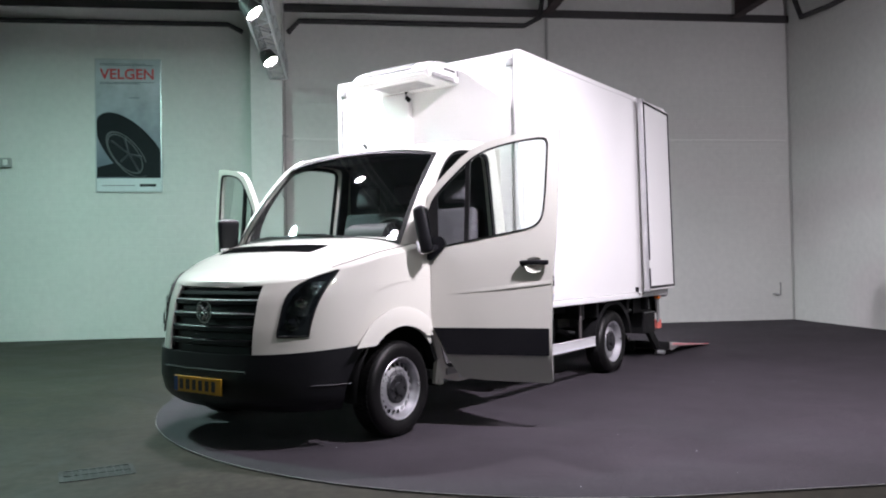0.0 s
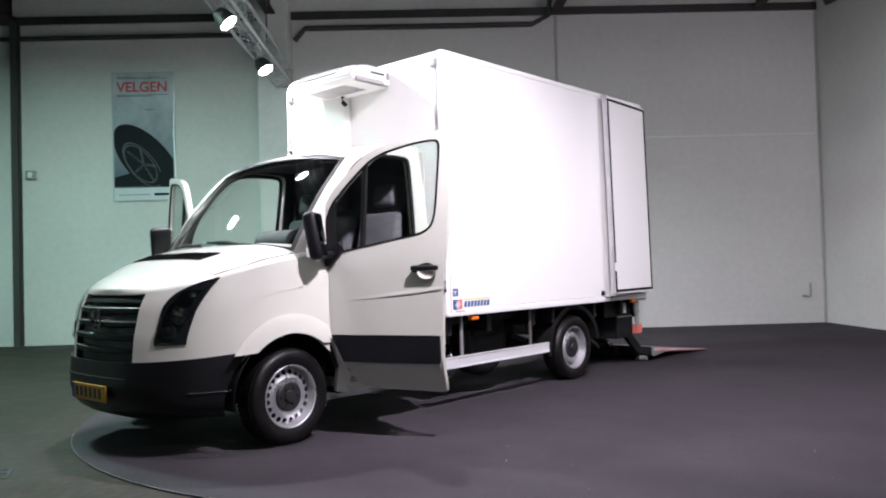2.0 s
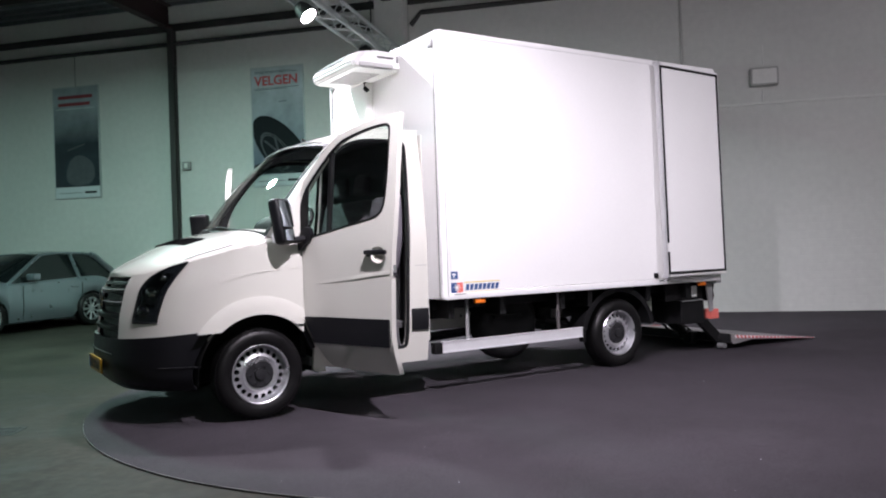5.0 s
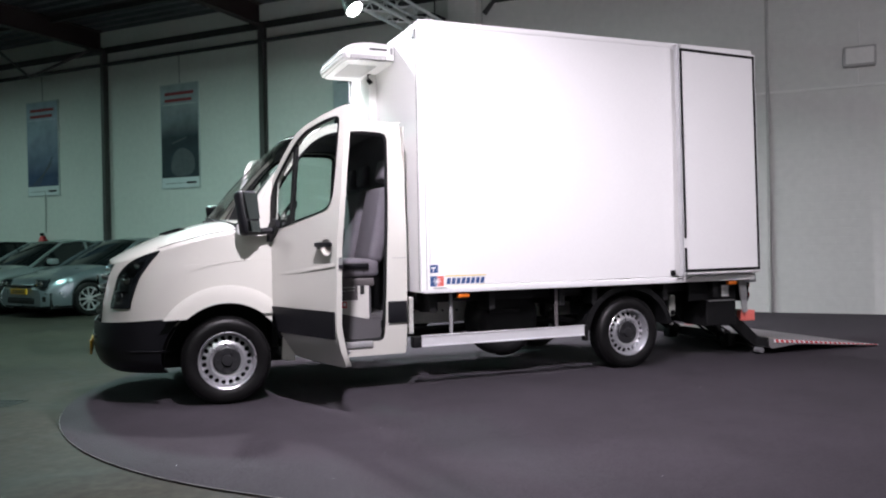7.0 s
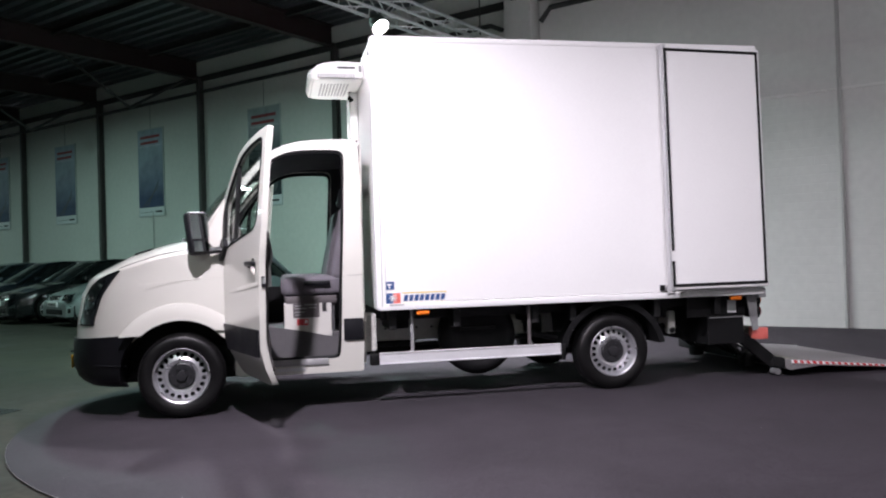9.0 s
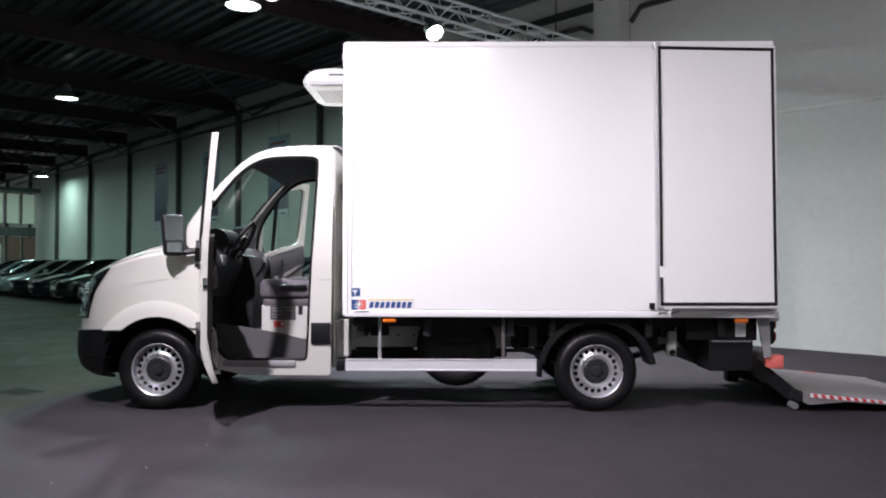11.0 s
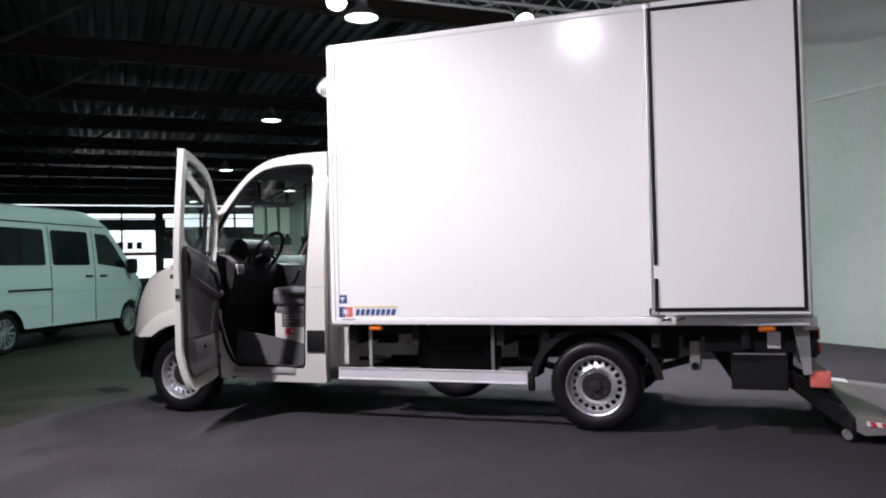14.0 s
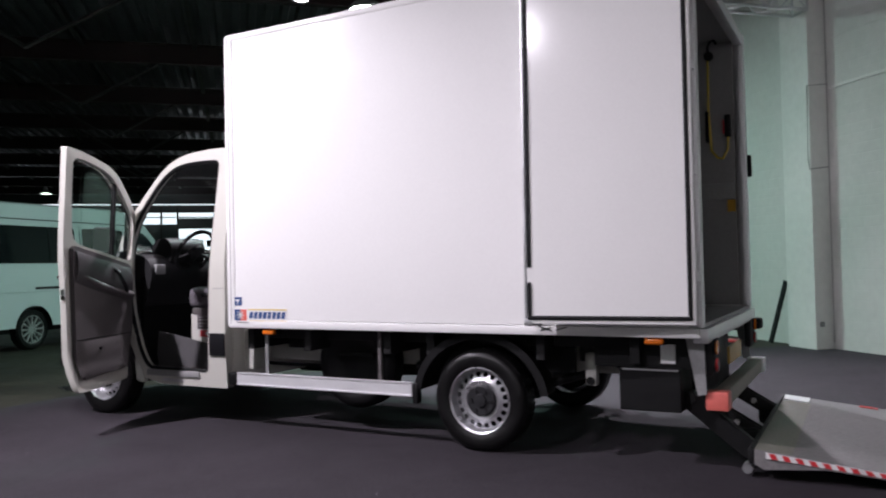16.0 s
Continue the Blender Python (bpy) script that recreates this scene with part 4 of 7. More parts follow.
def cab_door(side, swing):
    def to(a, b, d):
        return Vector((a, side * (door_skin(a, b) - d), b))
    m = Matrix.Translation((X0 + 0.005, side * (HW + 0.004), 0)) @ pose(0, 0, 0, 0, 0, side * swing)
    dr = part("cab_door", ring_plate(DOOR, PANE, PC, 0.045, to, 24, 110), WHITE, truck, "open cream-white cab door", m)
    # the scoop behind the handle is cut out of the skin
    ball = bpy.data.meshes.new("cutter")
    bm = lathe([(0.0, -0.08), (0.05, -0.08), (0.05, 0.08), (0.0, 0.08)], axis="y", n=28)
    bmesh.ops.remove_doubles(bm, verts=bm.verts, dist=1e-5)
    bmesh.ops.recalc_face_normals(bm, faces=bm.faces)
    bm.to_mesh(ball)
    bm.free()
    cutter = new("cutter", ball)
    bpy.context.view_layer.update()
    cutter.matrix_world = dr.matrix_world @ Matrix.Translation((0.775, 0, 1.200)) @ Matrix.Diagonal((1.48, 1.0, 1.2, 1.0))
    mod = dr.modifiers.new("scoop", "BOOLEAN")
    mod.operation, mod.solver, mod.object = "DIFFERENCE", "EXACT", cutter
    cut = bpy.data.meshes.new_from_object(dr.evaluated_get(bpy.context.evaluated_depsgraph_get()))
    dr.modifiers.clear()
    dr.data = cut
    cut.set_sharp_from_angle(angle=radians(35))
    bpy.data.objects.remove(cutter)
    pane = part("door_window", slab([(PC[0] + (x - PC[0]) * 1.02, PC[1] + (z - PC[1]) * 1.02) for x, z in PANE], 0.005, lambda a, b, d: to(a, b, 0.018 + d)), GLASS, dr, "clear door window")
    pane.visible_shadow = False
    part("window_rubber", ring_plate([(PC[0] + (x - PC[0]) * 1.02, PC[1] + (z - PC[1]) * 1.02) for x, z in PANE], [(PC[0] + (x - PC[0]) * 0.982, PC[1] + (z - PC[1]) * 0.982) for x, z in PANE], PC, 0.018, lambda a, b, d: to(a, b, d - 0.004), 1, 60), SEAL, dr, "black window rubber")
    part("corner_cover", slab([(-0.028, 1.345), (0.06, 1.362), (0.055, 1.735), (0.005, 1.680), (-0.024, 1.60)], 0.012, lambda a, b, d: to(a, b, d - 0.007)), SEAL, dr, "black corner cover")
    part("quarter_bar", slab([(0.255, 1.378), (0.287, 1.384), (0.300, 1.985), (0.268, 1.955)], 0.03, lambda a, b, d: to(a, b, d + 0.004)), SEAL, dr, "black bar of the quarter light")
    part("door_moulding", slab([(0.118, 0.558), (0.866, 0.558), (0.874, 0.566), (0.874, 0.744), (0.866, 0.752), (0.026, 0.752), (0.020, 0.745)], 0.02, lambda a, b, d: to(a, b, d - 0.018)), PLASTIC, dr, "black side moulding")
    def swage(u, v):
        a, z = 0.12 + 0.768 * u, 0.998 + 0.07 * u ** 1.3
        out = 0.0055 * min(u * 1.6, 1.0)
        return (to(a, z + 0.028, 0.0005), to(a, z + 0.003, -out), to(a, z - 0.004, -out * 0.6), to(a, z - 0.008, 0.0005))[round(v * 3)]
    part("swage_line", grid(swage, 16, 3), WHITE, dr)
    # inner trim
    trim = part("door_trim", slab([(0.21, 0.47), (0.79, 0.44), (0.83, 0.62), (0.85, 1.15), (0.87, 1.43), (0.84, 1.452), (0.55, 1.398), (0.12, 1.318), (0.06, 1.28), (0.06, 0.78)], 0.035, lambda a, b, d: to(a, b, 0.048 + d)), TRIM, dr, "grey door lining")
    part("door_pocket", thicken(grid(lambda u, v: to(0.20 + 0.04 * (1 - v) + (0.62 + 0.02 * v - 0.04 * (1 - v)) * u, 0.465 + 0.265 * v, 0.080 + 0.055 * math.sin(math.pi * min(max(u, 0.0), 1.0)) ** 0.35 * math.sin(math.pi * min(v * 0.86 + 0.07, 1.0)) ** 0.4), 16, 10), 0.01), TRIM, trim, "grey moulded door pocket")
    part("pocket_knob", rod(to(0.60, 0.66, 0.128), to(0.60, 0.66, 0.142), 0.012, n=10), SEAL, trim)
    part("upper_panel", thicken(grid(lambda u, v: to(0.09 + 0.75 * u, (1.02 + 0.16 * u ** 1.5) + (1.285 + 0.135 * u - (1.02 + 0.16 * u ** 1.5)) * v, 0.082 + 0.030 * math.sin(math.pi * v) ** 0.6), 18, 8), 0.008), DOORDARK, trim, "darker upper door panel")
    part("armrest", thicken(grid(lambda u, v: to(0.14 + 0.68 * u, 1.05 + 0.21 * u ** 1.4 - 0.035 + 0.085 * v * (1 - 0.45 * u), 0.080 + 0.075 * (1 - u) ** 0.4 * math.sin(math.pi * (0.06 + 0.88 * v)) ** 0.6), 20, 8), 0.01), TRIM, trim, "grey swept armrest")
    part("pull_handle", tube([to(0.36, 1.29, 0.085), to(0.33, 1.24, 0.135), to(0.26, 1.12, 0.15), to(0.20, 1.06, 0.12)], 0.017, n=8), DASH, trim, "black pull handle")
    part("inner_release", box(0.34, 0.44, *sorted((side * -0.10, side * -0.084)), 1.225, 1.265, 0.006), ALU, trim, "silver door release")
    part("pocket_line", tube([to(0.08, 0.74, 0.085), to(0.82, 0.74, 0.085)], 0.005, n=5), SEAL, trim)
    part("door_edge", tube([to(0.862, 0.43, 0.03), to(0.870, 0.7, 0.03), to(0.888, 1.15, 0.03), to(0.918, 1.42, 0.03), to(0.937, 2.0, 0.03)], 0.016, n=6), WHITE, dr)
    part("lock", box(0.899, 0.912, *sorted((side * -0.045, side * -0.012)), 1.05, 1.13, 0.004), CHROME, dr, "metal door lock")
    # handle over an oval recess
    hd = part("door_handle", box(0.672, 0.882, *sorted((side * 0.012, side * 0.042)), 1.202, 1.238, 0.014), PLASTIC, dr, "black pull handle")
    part("handle_recess", grid(lambda u, v: Vector((0.775 + 0.074 * v * math.cos(math.tau * u), side * (0.0012 - 0.034 * math.sqrt(max(1 - v * v, 0))), 1.200 + 0.060 * v * math.sin(math.tau * u))), 28, 8), WHITE, hd, "cream-white scoop")
    part("key_cylinder", rod((0.70, side * 0.0, 1.21), (0.70, side * 0.02, 1.21), 0.02, n=12), PLASTIC, hd)
    # mirror on its triangular foot
    bm = box(-0.045, 0.045, -0.088, 0.088, -0.172, 0.172, 0.034, seg=4)
    for v in bm.verts:
        f = 1.0 + 0.9 * min(v.co.z, 0.05)
        v.co.y, v.co.x = v.co.y * f, v.co.x * (1.0 if v.co.x > 0 else 1.0 + 0.35 * math.cos(v.co.z * 7.0))
    mi = part("wing_mirror", bm, PLASTIC, dr, "tall black wing mirror", Matrix.Translation((0.02, side * 0.205, 1.468)) @ pose(0, 0, 0, 0, -9, side * -14))
    part("mirror_glass", box(0.046, 0.049, -0.070, 0.070, -0.05, 0.150, 0.001), MIRROR, mi, "mirror glass")
    part("wide_mirror", box(0.046, 0.049, -0.060, 0.060, -0.150, -0.066, 0.001), MIRROR, mi, "small wide-angle mirror glass")
    part("indicator", box(-0.066, -0.045, *sorted((side * 0.0, side * 0.07)), -0.150, -0.075, 0.008), WHITETAPE, mi, "clear indicator lens")
    part("mirror_arm", slab(softened([(-0.02, 1.22), (0.13, 1.345), (0.11, 1.42), (0.04, 1.43), (-0.02, 1.34)], 1), 0.035, lambda a, b, d: to(a, b, d - 0.032)), PLASTIC, dr, "black mirror foot")
    part("mirror_stalk", tube([to(0.05, 1.34, -0.02), to(0.03, 1.33, -0.10), to(0.02, 1.34, -0.20)], 0.026, n=8), PLASTIC, dr)
    return dr


cab_door(-1, 70.9)
cab_door(1, 72)


# wheels
def wheel(x, y, z, side, name="wheel", m=None, label="steel wheel with black tyre", paint=None):
    """Axis along y; the face looks towards side."""
    R = 0.334
    prof = [(0.214, 0.085), (0.238, 0.100), (0.28, 0.106), (0.308, 0.099), (0.324, 0.084), (R, 0.055), (R, -0.055), (0.324, -0.084), (0.308, -0.099), (0.28, -0.106), (0.238, -0.100), (0.214, -0.085)]
    mm = m or Matrix.Translation((x, y, z))
    mm = mm @ pose(0, 0, 0, 0, 0, 0 if side > 0 else 180)
    ty = part(name, lathe(prof, n=56), RUBBER, truck, label, mm)
    bm = bmesh.new()
    for k in range(56):
        a = k * math.tau / 56
        for o in (-0.045, 0.0, 0.045):
            box(-0.012, 0.012, o - 0.019, o + 0.019, R - 0.004, R + 0.0025, bm=bm, m=Matrix.Rotation(a + o, 4, "Y"))
    part("tread", bm, RUBBER, ty)
    rim = lathe([(0.216, -0.08), (0.222, 0.088), (0.216, 0.095), (0.206, 0.089), (0.198, 0.055), (0.192, 0.032)], n=56)
    lathe([(0.146, 0.050), (0.130, 0.058), (0.10, 0.050), (0.085, 0.030), (0.0, 0.030)], rim, 56)
    n = 20
    for k in range(n):
        a0, a1 = k * math.tau / n, (k + 1) * math.tau / n
        am, hw = (a0 + a1) / 2, (a1 - a0) / 2
        sq = [(-1, -1), (0, -1), (1, -1), (1, 0), (1, 1), (0, 1), (-1, 1), (-1, 0)]
        def put(da, r):
            t = (r - 0.146) / 0.046
            return rim.verts.new((r * math.cos(am + da), 0.050 - 0.018 * t, r * math.sin(am + da)))
        o = [put(hw * p, 0.169 + 0.023 * q) for p, q in sq]
        i = []
        for p, q in sq:
            l = math.hypot(p, q)
            i.append(put(0.0185 * p / l / 0.169, 0.170 + 0.019 * q / l))
        for j in range(8):
            j2 = (j + 1) % 8
            rim.faces.new((o[j], o[j2], i[j2], i[j]))
    part("rim", rim, paint or STEEL, ty, "" if paint else "silver steel rim with round holes")
    part("brake_drum", lathe([(0.0, -0.01), (0.185, -0.01), (0.185, -0.06)], n=32), SEAL, ty)
    cap = lathe([(0.106, 0.052), (0.104, 0.066), (0.094, 0.073), (0.045, 0.070), (0.040, 0.088), (0.0, 0.090)], n=40)
    for k in range(6):
        a = k * math.tau / 6
        rod((0.07 * math.cos(a), 0.068, 0.07 * math.sin(a)), (0.07 * math.cos(a), 0.082, 0.07 * math.sin(a)), 0.011, cap, 6)
    part("hub_cap", cap, HUBCAP, ty, "dark grey hub cap")
    return ty


for x in (0.0, 3.665):
    for side in (-1, 1):
        wheel(x, side * 0.875, 0.334 + 0.013, side)
spare = part("spare_wheel", lathe([(0.0, 0.045), (0.12, 0.05), (0.19, 0.06), (0.238, 0.100), (0.28, 0.106), (0.315, 0.095), (0.345, 0.06), (0.345, -0.06), (0.315, -0.095), (0.28, -0.106), (0.20, -0.08), (0.0, -0.08)], n=56), SEAL, truck, "black spare wheel hung beneath the box", Matrix.Translation((2.50, -0.62, 0.525)) @ pose(0, 0, 0, 0, 0, 180))
part("carrier", box(-0.16, 0.16, -0.02, 0.02, -0.012, 0.012, 0.004), CHASSIS, spare, "dark steel carrier strap", Matrix.Translation((0.0, 0.062, 0.06)))
part("axle", rod((0, -0.8, 0.36), (0, 0.8, 0.36), 0.05), CHASSIS, truck)
part("axle", rod((3.665, -0.8, 0.36), (3.665, 0.8, 0.36), 0.06), CHASSIS, truck)
part("differential", lathe([(0.0, -0.15), (0.12, -0.1), (0.15, 0.0), (0.12, 0.1), (0.0, 0.15)], n=20), CHASSIS, truck, "", Matrix.Translation((3.665, 0, 0.36)))
part("engine_undertray", box(-0.75, 0.6, -0.5, 0.5, 0.25, 0.55, 0.05), CHASSIS, truck)

# chassis frame
for y in (-0.43, 0.43):
    part("frame_rail", box(1.48, 2.30, y - 0.035, y + 0.035, 0.49, 0.69, 0.006), WHITEFRAME, truck, "pale steel frame rail")
    part("frame_rail", box(2.302, 5.0, y - 0.034, y + 0.034, 0.495, 0.685, 0.006), WHITEFRAME, truck, "pale steel frame rail")
for x in (1.7, 2.25, 2.95, 3.3, 4.1, 4.7):
    part("cross_member", box(x - 0.03, x + 0.03, -0.96, 0.96, 0.63, 0.785, 0.005), CHASSIS, truck)
for y in (-0.75, 0.75):
    part("sub_frame", box(1.62, 5.05, y - 0.03, y + 0.03, 0.70, 0.79, 0.005), CHASSIS, truck)
for y in (-0.62, 0.62):
    part("leaf_spring", tube([(3.0, y, 0.52), (3.35, y, 0.42), (3.665, y, 0.395), (4.0, y, 0.42), (4.33, y, 0.52)], 0.03, n=6), CHASSIS, truck)
part("hanger_bracket", box(4.27, 4.39, -0.70, -0.55, 0.60, 0.78, 0.01), CHASSIS, truck, "black hanger bracket")
part("spring_hanger", box(4.315, 4.395, -0.735, -0.66, 0.445, 0.66, 0.02), WHITEFRAME, truck, "pale steel spring hanger")
part("shackle_pin", rod((4.355, -0.742, 0.480), (4.355, -0.70, 0.480), 0.028, n=12), CHASSIS, truck)
part("cab_bracket", box(1.478, 1.58, -0.80, -0.60, 0.44, 0.76, 0.012), WHITEFRAME, truck, "cream-painted bracket behind the cab")
part("control_box", box(1.74, 1.90, -0.56, -0.47, 0.60, 0.72, 0.012), SEAL, truck, "small black control box")
part("control_box", box(2.98, 3.14, -0.58, -0.47, 0.50, 0.68, 0.03, seg=3), SEAL, truck, "small black control box")
for x in (1.70, 1.98, 2.12, 2.98):
    part("rivet", rod((x, -0.474, 0.60), (x, -0.465, 0.60), 0.010, n=8), CHASSIS, truck)
part("brake_pipe", tube([(0.9, -0.50, 0.47), (1.7, -0.50, 0.455), (2.4, -0.50, 0.46), (3.2, -0.52, 0.47)], 0.016, n=6), CHASSIS, truck)
part("exhaust", tube([(1.2, 0.3, 0.33), (2.2, 0.3, 0.33), (3.0, 0.35, 0.36)], 0.05, n=10), CHASSIS, truck)
part("fuel_tank", box(1.5, 2.1, 0.15, 0.62, 0.38, 0.70, 0.06, seg=3), CHASSIS, truck)

# side guard rail with its posts, amber markers
for side in (-1, 1):
    rail = part("side_guard", slab([(0.0, 0.350), (0.030, 0.350), (0.030, 0.359), (0.0245, 0.362), (0.0245, 0.434), (0.030, 0.437), (0.030, 0.446), (0.0, 0.446)], 1.585, lambda a, b, d, side=side: Vector((1.578 + d, side * (0.965 + a), b))), ALUPALE, truck, "aluminium side guard rail")
    for x in (1.86, 2.89):
        part("post", box(x - 0.014, x + 0.014, side * 0.955 - 0.010, side * 0.955 + 0.010, 0.40, 0.80, 0.003), GREYSTEEL if x < 2 else TRIM, rail)
    part("end_cap", box(1.50, 1.577, side * 0.96 - 0.04, side * 0.96 + 0.04, 0.345, 0.44, 0.01), SEAL, rail)
    part("bracket", box(3.165, 3.21, side * 0.96 - 0.03, side * 0.96 + 0.03, 0.30, 0.44, 0.01), SEAL, rail)
    for x, z in ((1.945, 0.770), (4.835, 0.776)):
        lamp = part("side_marker", box(x - 0.055, x + 0.055, side * 1.03 - 0.022, side * 1.03 + 0.022, z - 0.02, z + 0.02, 0.014, seg=3), AMBER, truck, "amber side marker lamp")
        part("base", box(x - 0.06, x + 0.06, *sorted((side * 0.95, side * 1.007)), z - 0.024, z + 0.024, 0.004), SEAL, lamp)
    # mudguards
    def guard(u, v, side=side):
        ang = radians(8 + 164 * u)
        r = 0.435
        return Vector((3.665 - r * math.cos(ang) * 1.03, side * (0.72 + 0.26 * v), 0.345 + r * math.sin(ang) * 0.95))
    bm = grid(guard, 24, 2)
    grid(lambda u, v, side=side: guard(u, 1) + Vector((0, side * -0.002, 0)) + (Vector((3.665, 0, 0.345)) - Vector((guard(u, 1).x, 0, guard(u, 1).z))) * -0.10 * v, 24, 1, bm)
    part("mudguard", thicken(bm, 0.008), SEAL, truck, "black plastic mudguard")

# ---- the insulated box ----
BX0, BX1, BY, BZ0, BZ1 = 1.57, 5.10, 1.06, 0.80, 3.07
cargo = part("cargo_box", box(BX0, BX0 + 0.07, -BY + 0.002, BY - 0.002, BZ0 + 0.002, BZ1 - 0.002, 0.004), BOXWHITE, truck, "white insulated cargo box")
for side in (-1, 1):
    part("side_wall", box(BX0 + 0.072, BX1 - 0.06, *sorted((side * (BY - 0.065), side * BY)), BZ0 + 0.06, BZ1 - 0.03, 0.002), BOXWHITE, cargo, "glossy white side panel")
    part("bottom_rail", box(BX0 + 0.01, BX1, *sorted((side * (BY - 0.07), side * (BY + 0.008))), BZ0, BZ0 + 0.057, 0.006), BOXWHITE, cargo, "white bottom rail")
    part("top_rail", box(BX0 + 0.01, BX1, *sorted((side * (BY - 0.07), side * (BY + 0.005))), BZ1 - 0.045, BZ1 + 0.005, 0.008), BOXWHITE, cargo, "white top rail")
    cp = part("corner_post", box(BX0 - 0.012, BX0 + 0.075, *sorted((side * (BY - 0.06), side * (BY + 0.007))), BZ0 + 0.001, BZ1 + 0.003, 0.02, seg=4), BOXWHITE, cargo, "white corner profile")
    part("groove", box(BX0 + 0.030, BX0 + 0.036, *sorted((side * (BY + 0.004), side * (BY + 0.009))), BZ0 + 0.03, BZ1 - 0.02), PIPEGREY, cp)
    part("groove", box(BX0 - 0.0145, BX0 - 0.010, *sorted((side * (BY - 0.055), side * (BY - 0.045))), BZ0 + 0.03, BZ1 - 0.02), PIPEGREY, cp)
    part("rear_post", box(BX1 - 0.055, BX1 + 0.02, *sorted((side * (BY - 0.075), side * (BY - 0.001))), BZ0 + 0.06, BZ1 - 0.03, 0.006), ALU, cargo, "aluminium rear frame post")
part("box_roof", box(BX0 + 0.01, BX1, -BY + 0.06, BY - 0.06, BZ1 - 0.06, BZ1 - 0.001, 0.003), BOXWHITE, cargo)
for y in (-0.991, 0.991):
    part("inner_lining", box(BX0 + 0.08, BX1 - 0.062, y - 0.003, y + 0.003, BZ0 + 0.08, BZ1 - 0.07), LINER, cargo, "grey inner lining")
part("inner_lining", box(BX0 + 0.08, BX1 - 0.055, -0.985, 0.985, BZ1 - 0.070, BZ1 - 0.063), LINER, cargo, "grey inner ceiling lining")
part("inner_lining", box(BX0 + 0.073, BX0 + 0.079, -0.985, 0.985, BZ0 + 0.08, BZ1 - 0.071), LINER, cargo, "grey inner front lining")
part("box_floor", box(BX0 + 0.072, BX1 + 0.01, -BY + 0.072, BY - 0.072, BZ0, BZ0 + 0.075, 0.003), GREYSTEEL, cargo, "grey slip-proof box floor")
part("rear_header", box(BX1 - 0.05, BX1 + 0.02, -BY + 0.076, BY - 0.076, BZ1 - 0.12, BZ1 - 0.061, 0.004), ALU, cargo, "aluminium rear header")
part("rear_sill", box(BX1 - 0.04, BX1 + 0.045, -BY + 0.02, BY - 0.02, BZ0 - 0.03, BZ0 + 0.055, 0.008), ALU, cargo, "aluminium rear sill")
# rear doors folded back along the sides
for side in (-1, 1):
    lean = Matrix.Translation((5.10, side * 1.083, 1.95)) @ pose(0, 0, 0, 1.1 * side, 0, -3.9 * side) @ Matrix.Translation((0, 0, -1.95))
    rd = part("rear_door", box(-0.985, 0.0, *sorted((0.0, side * 0.045)), 0.88, 3.02, 0.006), BOXWHITE, truck, "white insulated rear door folded open against the box", lean)
    F0, F1 = side * 0.042, side * 0.056
    for a in ((-0.980, -0.955, 0.925, 1.13), (-0.980, -0.955, 1.22, 3.0)):
        part("gasket", box(a[0], a[1], *sorted((F0, F1)), a[2], a[3], 0.008), SEAL, rd, "black door gasket")
    part("gasket", box(-0.045, -0.020, *sorted((F0, F1)), 0.925, 3.0, 0.008), SEAL, rd, "black door gasket")
    for z in (0.90, 2.972):
        part("gasket", box(-0.982, -0.018, *sorted((F0, F1 + side * 0.001)), z + 0.004, z + 0.029, 0.008), SEAL, rd, "black door gasket")
    for z in (0.885, 3.01):
        part("lock_rod_end", box(-1.005, -0.955, *sorted((side * -0.02, side * 0.05)), z - 0.02, z + 0.025, 0.006), ALU, rd, "metal locking cam")
    part("lock_bar", rod((-0.93, side * -0.022, 0.86), (-0.93, side * -0.022, 3.03), 0.014, n=8), ALU, rd)
    for z in (1.15, 1.75, 2.35, 2.85):
        part("hinge", box(-0.03, 0.014, *sorted((side * -0.02, side * 0.03)), z - 0.03, z + 0.03, 0.005), ALU, rd, "aluminium hinge")
    part("edge_profile", box(-1.0, -0.986, *sorted((side * -0.003, side * 0.048)), 0.88, 3.02, 0.003), ALU, rd, "aluminium door edge")
    part("door_catch", box(4.075, 4.12, *sorted((side * 1.062, side * 1.088)), 0.87, 0.92, 0.006), SEAL, truck, "black door catch")
# things fixed on the far inside wall
part("hook", tube([(4.862, 0.985, 2.895), (4.862, 0.93, 2.90), (4.862, 0.90, 2.94), (4.88, 0.90, 2.985), (4.91, 0.90, 2.995), (4.93, 0.90, 2.96)], 0.011, n=6), SEAL, cargo, "black hook")
part("hook_boss", lathe([(0.0, -0.035), (0.028, -0.03), (0.036, 0.0), (0.036, 0.03)], axis="y", n=16), SEAL, cargo, "", Matrix.Translation((4.858, 0.955, 2.89)))
ctl = part("lift_control", box(4.97, 5.02, 0.925, 0.985, 2.22, 2.40, 0.012), SEAL, cargo, "black hand control on a cable")
part("red_side", box(4.955, 4.968, 0.94, 0.98, 2.25, 2.36, 0.004), REDPAINT, ctl, "red side plate")
part("cable", tube([(4.995, 0.95, 2.22), (4.99, 0.95, 2.12), (4.95, 0.95, 2.05), (4.91, 0.95, 2.06), (4.865, 0.96, 2.12), (4.845, 0.975, 2.45), (4.85, 0.98, 2.86)], 0.010, n=6), YELLOWCABLE, ctl, "yellow spiral cable")
part("grip_bar", box(4.825, 4.848, 0.93, 0.984, 2.19, 2.44, 0.006), SEAL, cargo, "black grab handle")
part("lashing_rail", box(3.2, 5.03, 0.972, 0.986, 1.725, 1.855, 0.004), GREYSTEEL, cargo, "grey lashing rail with slots")
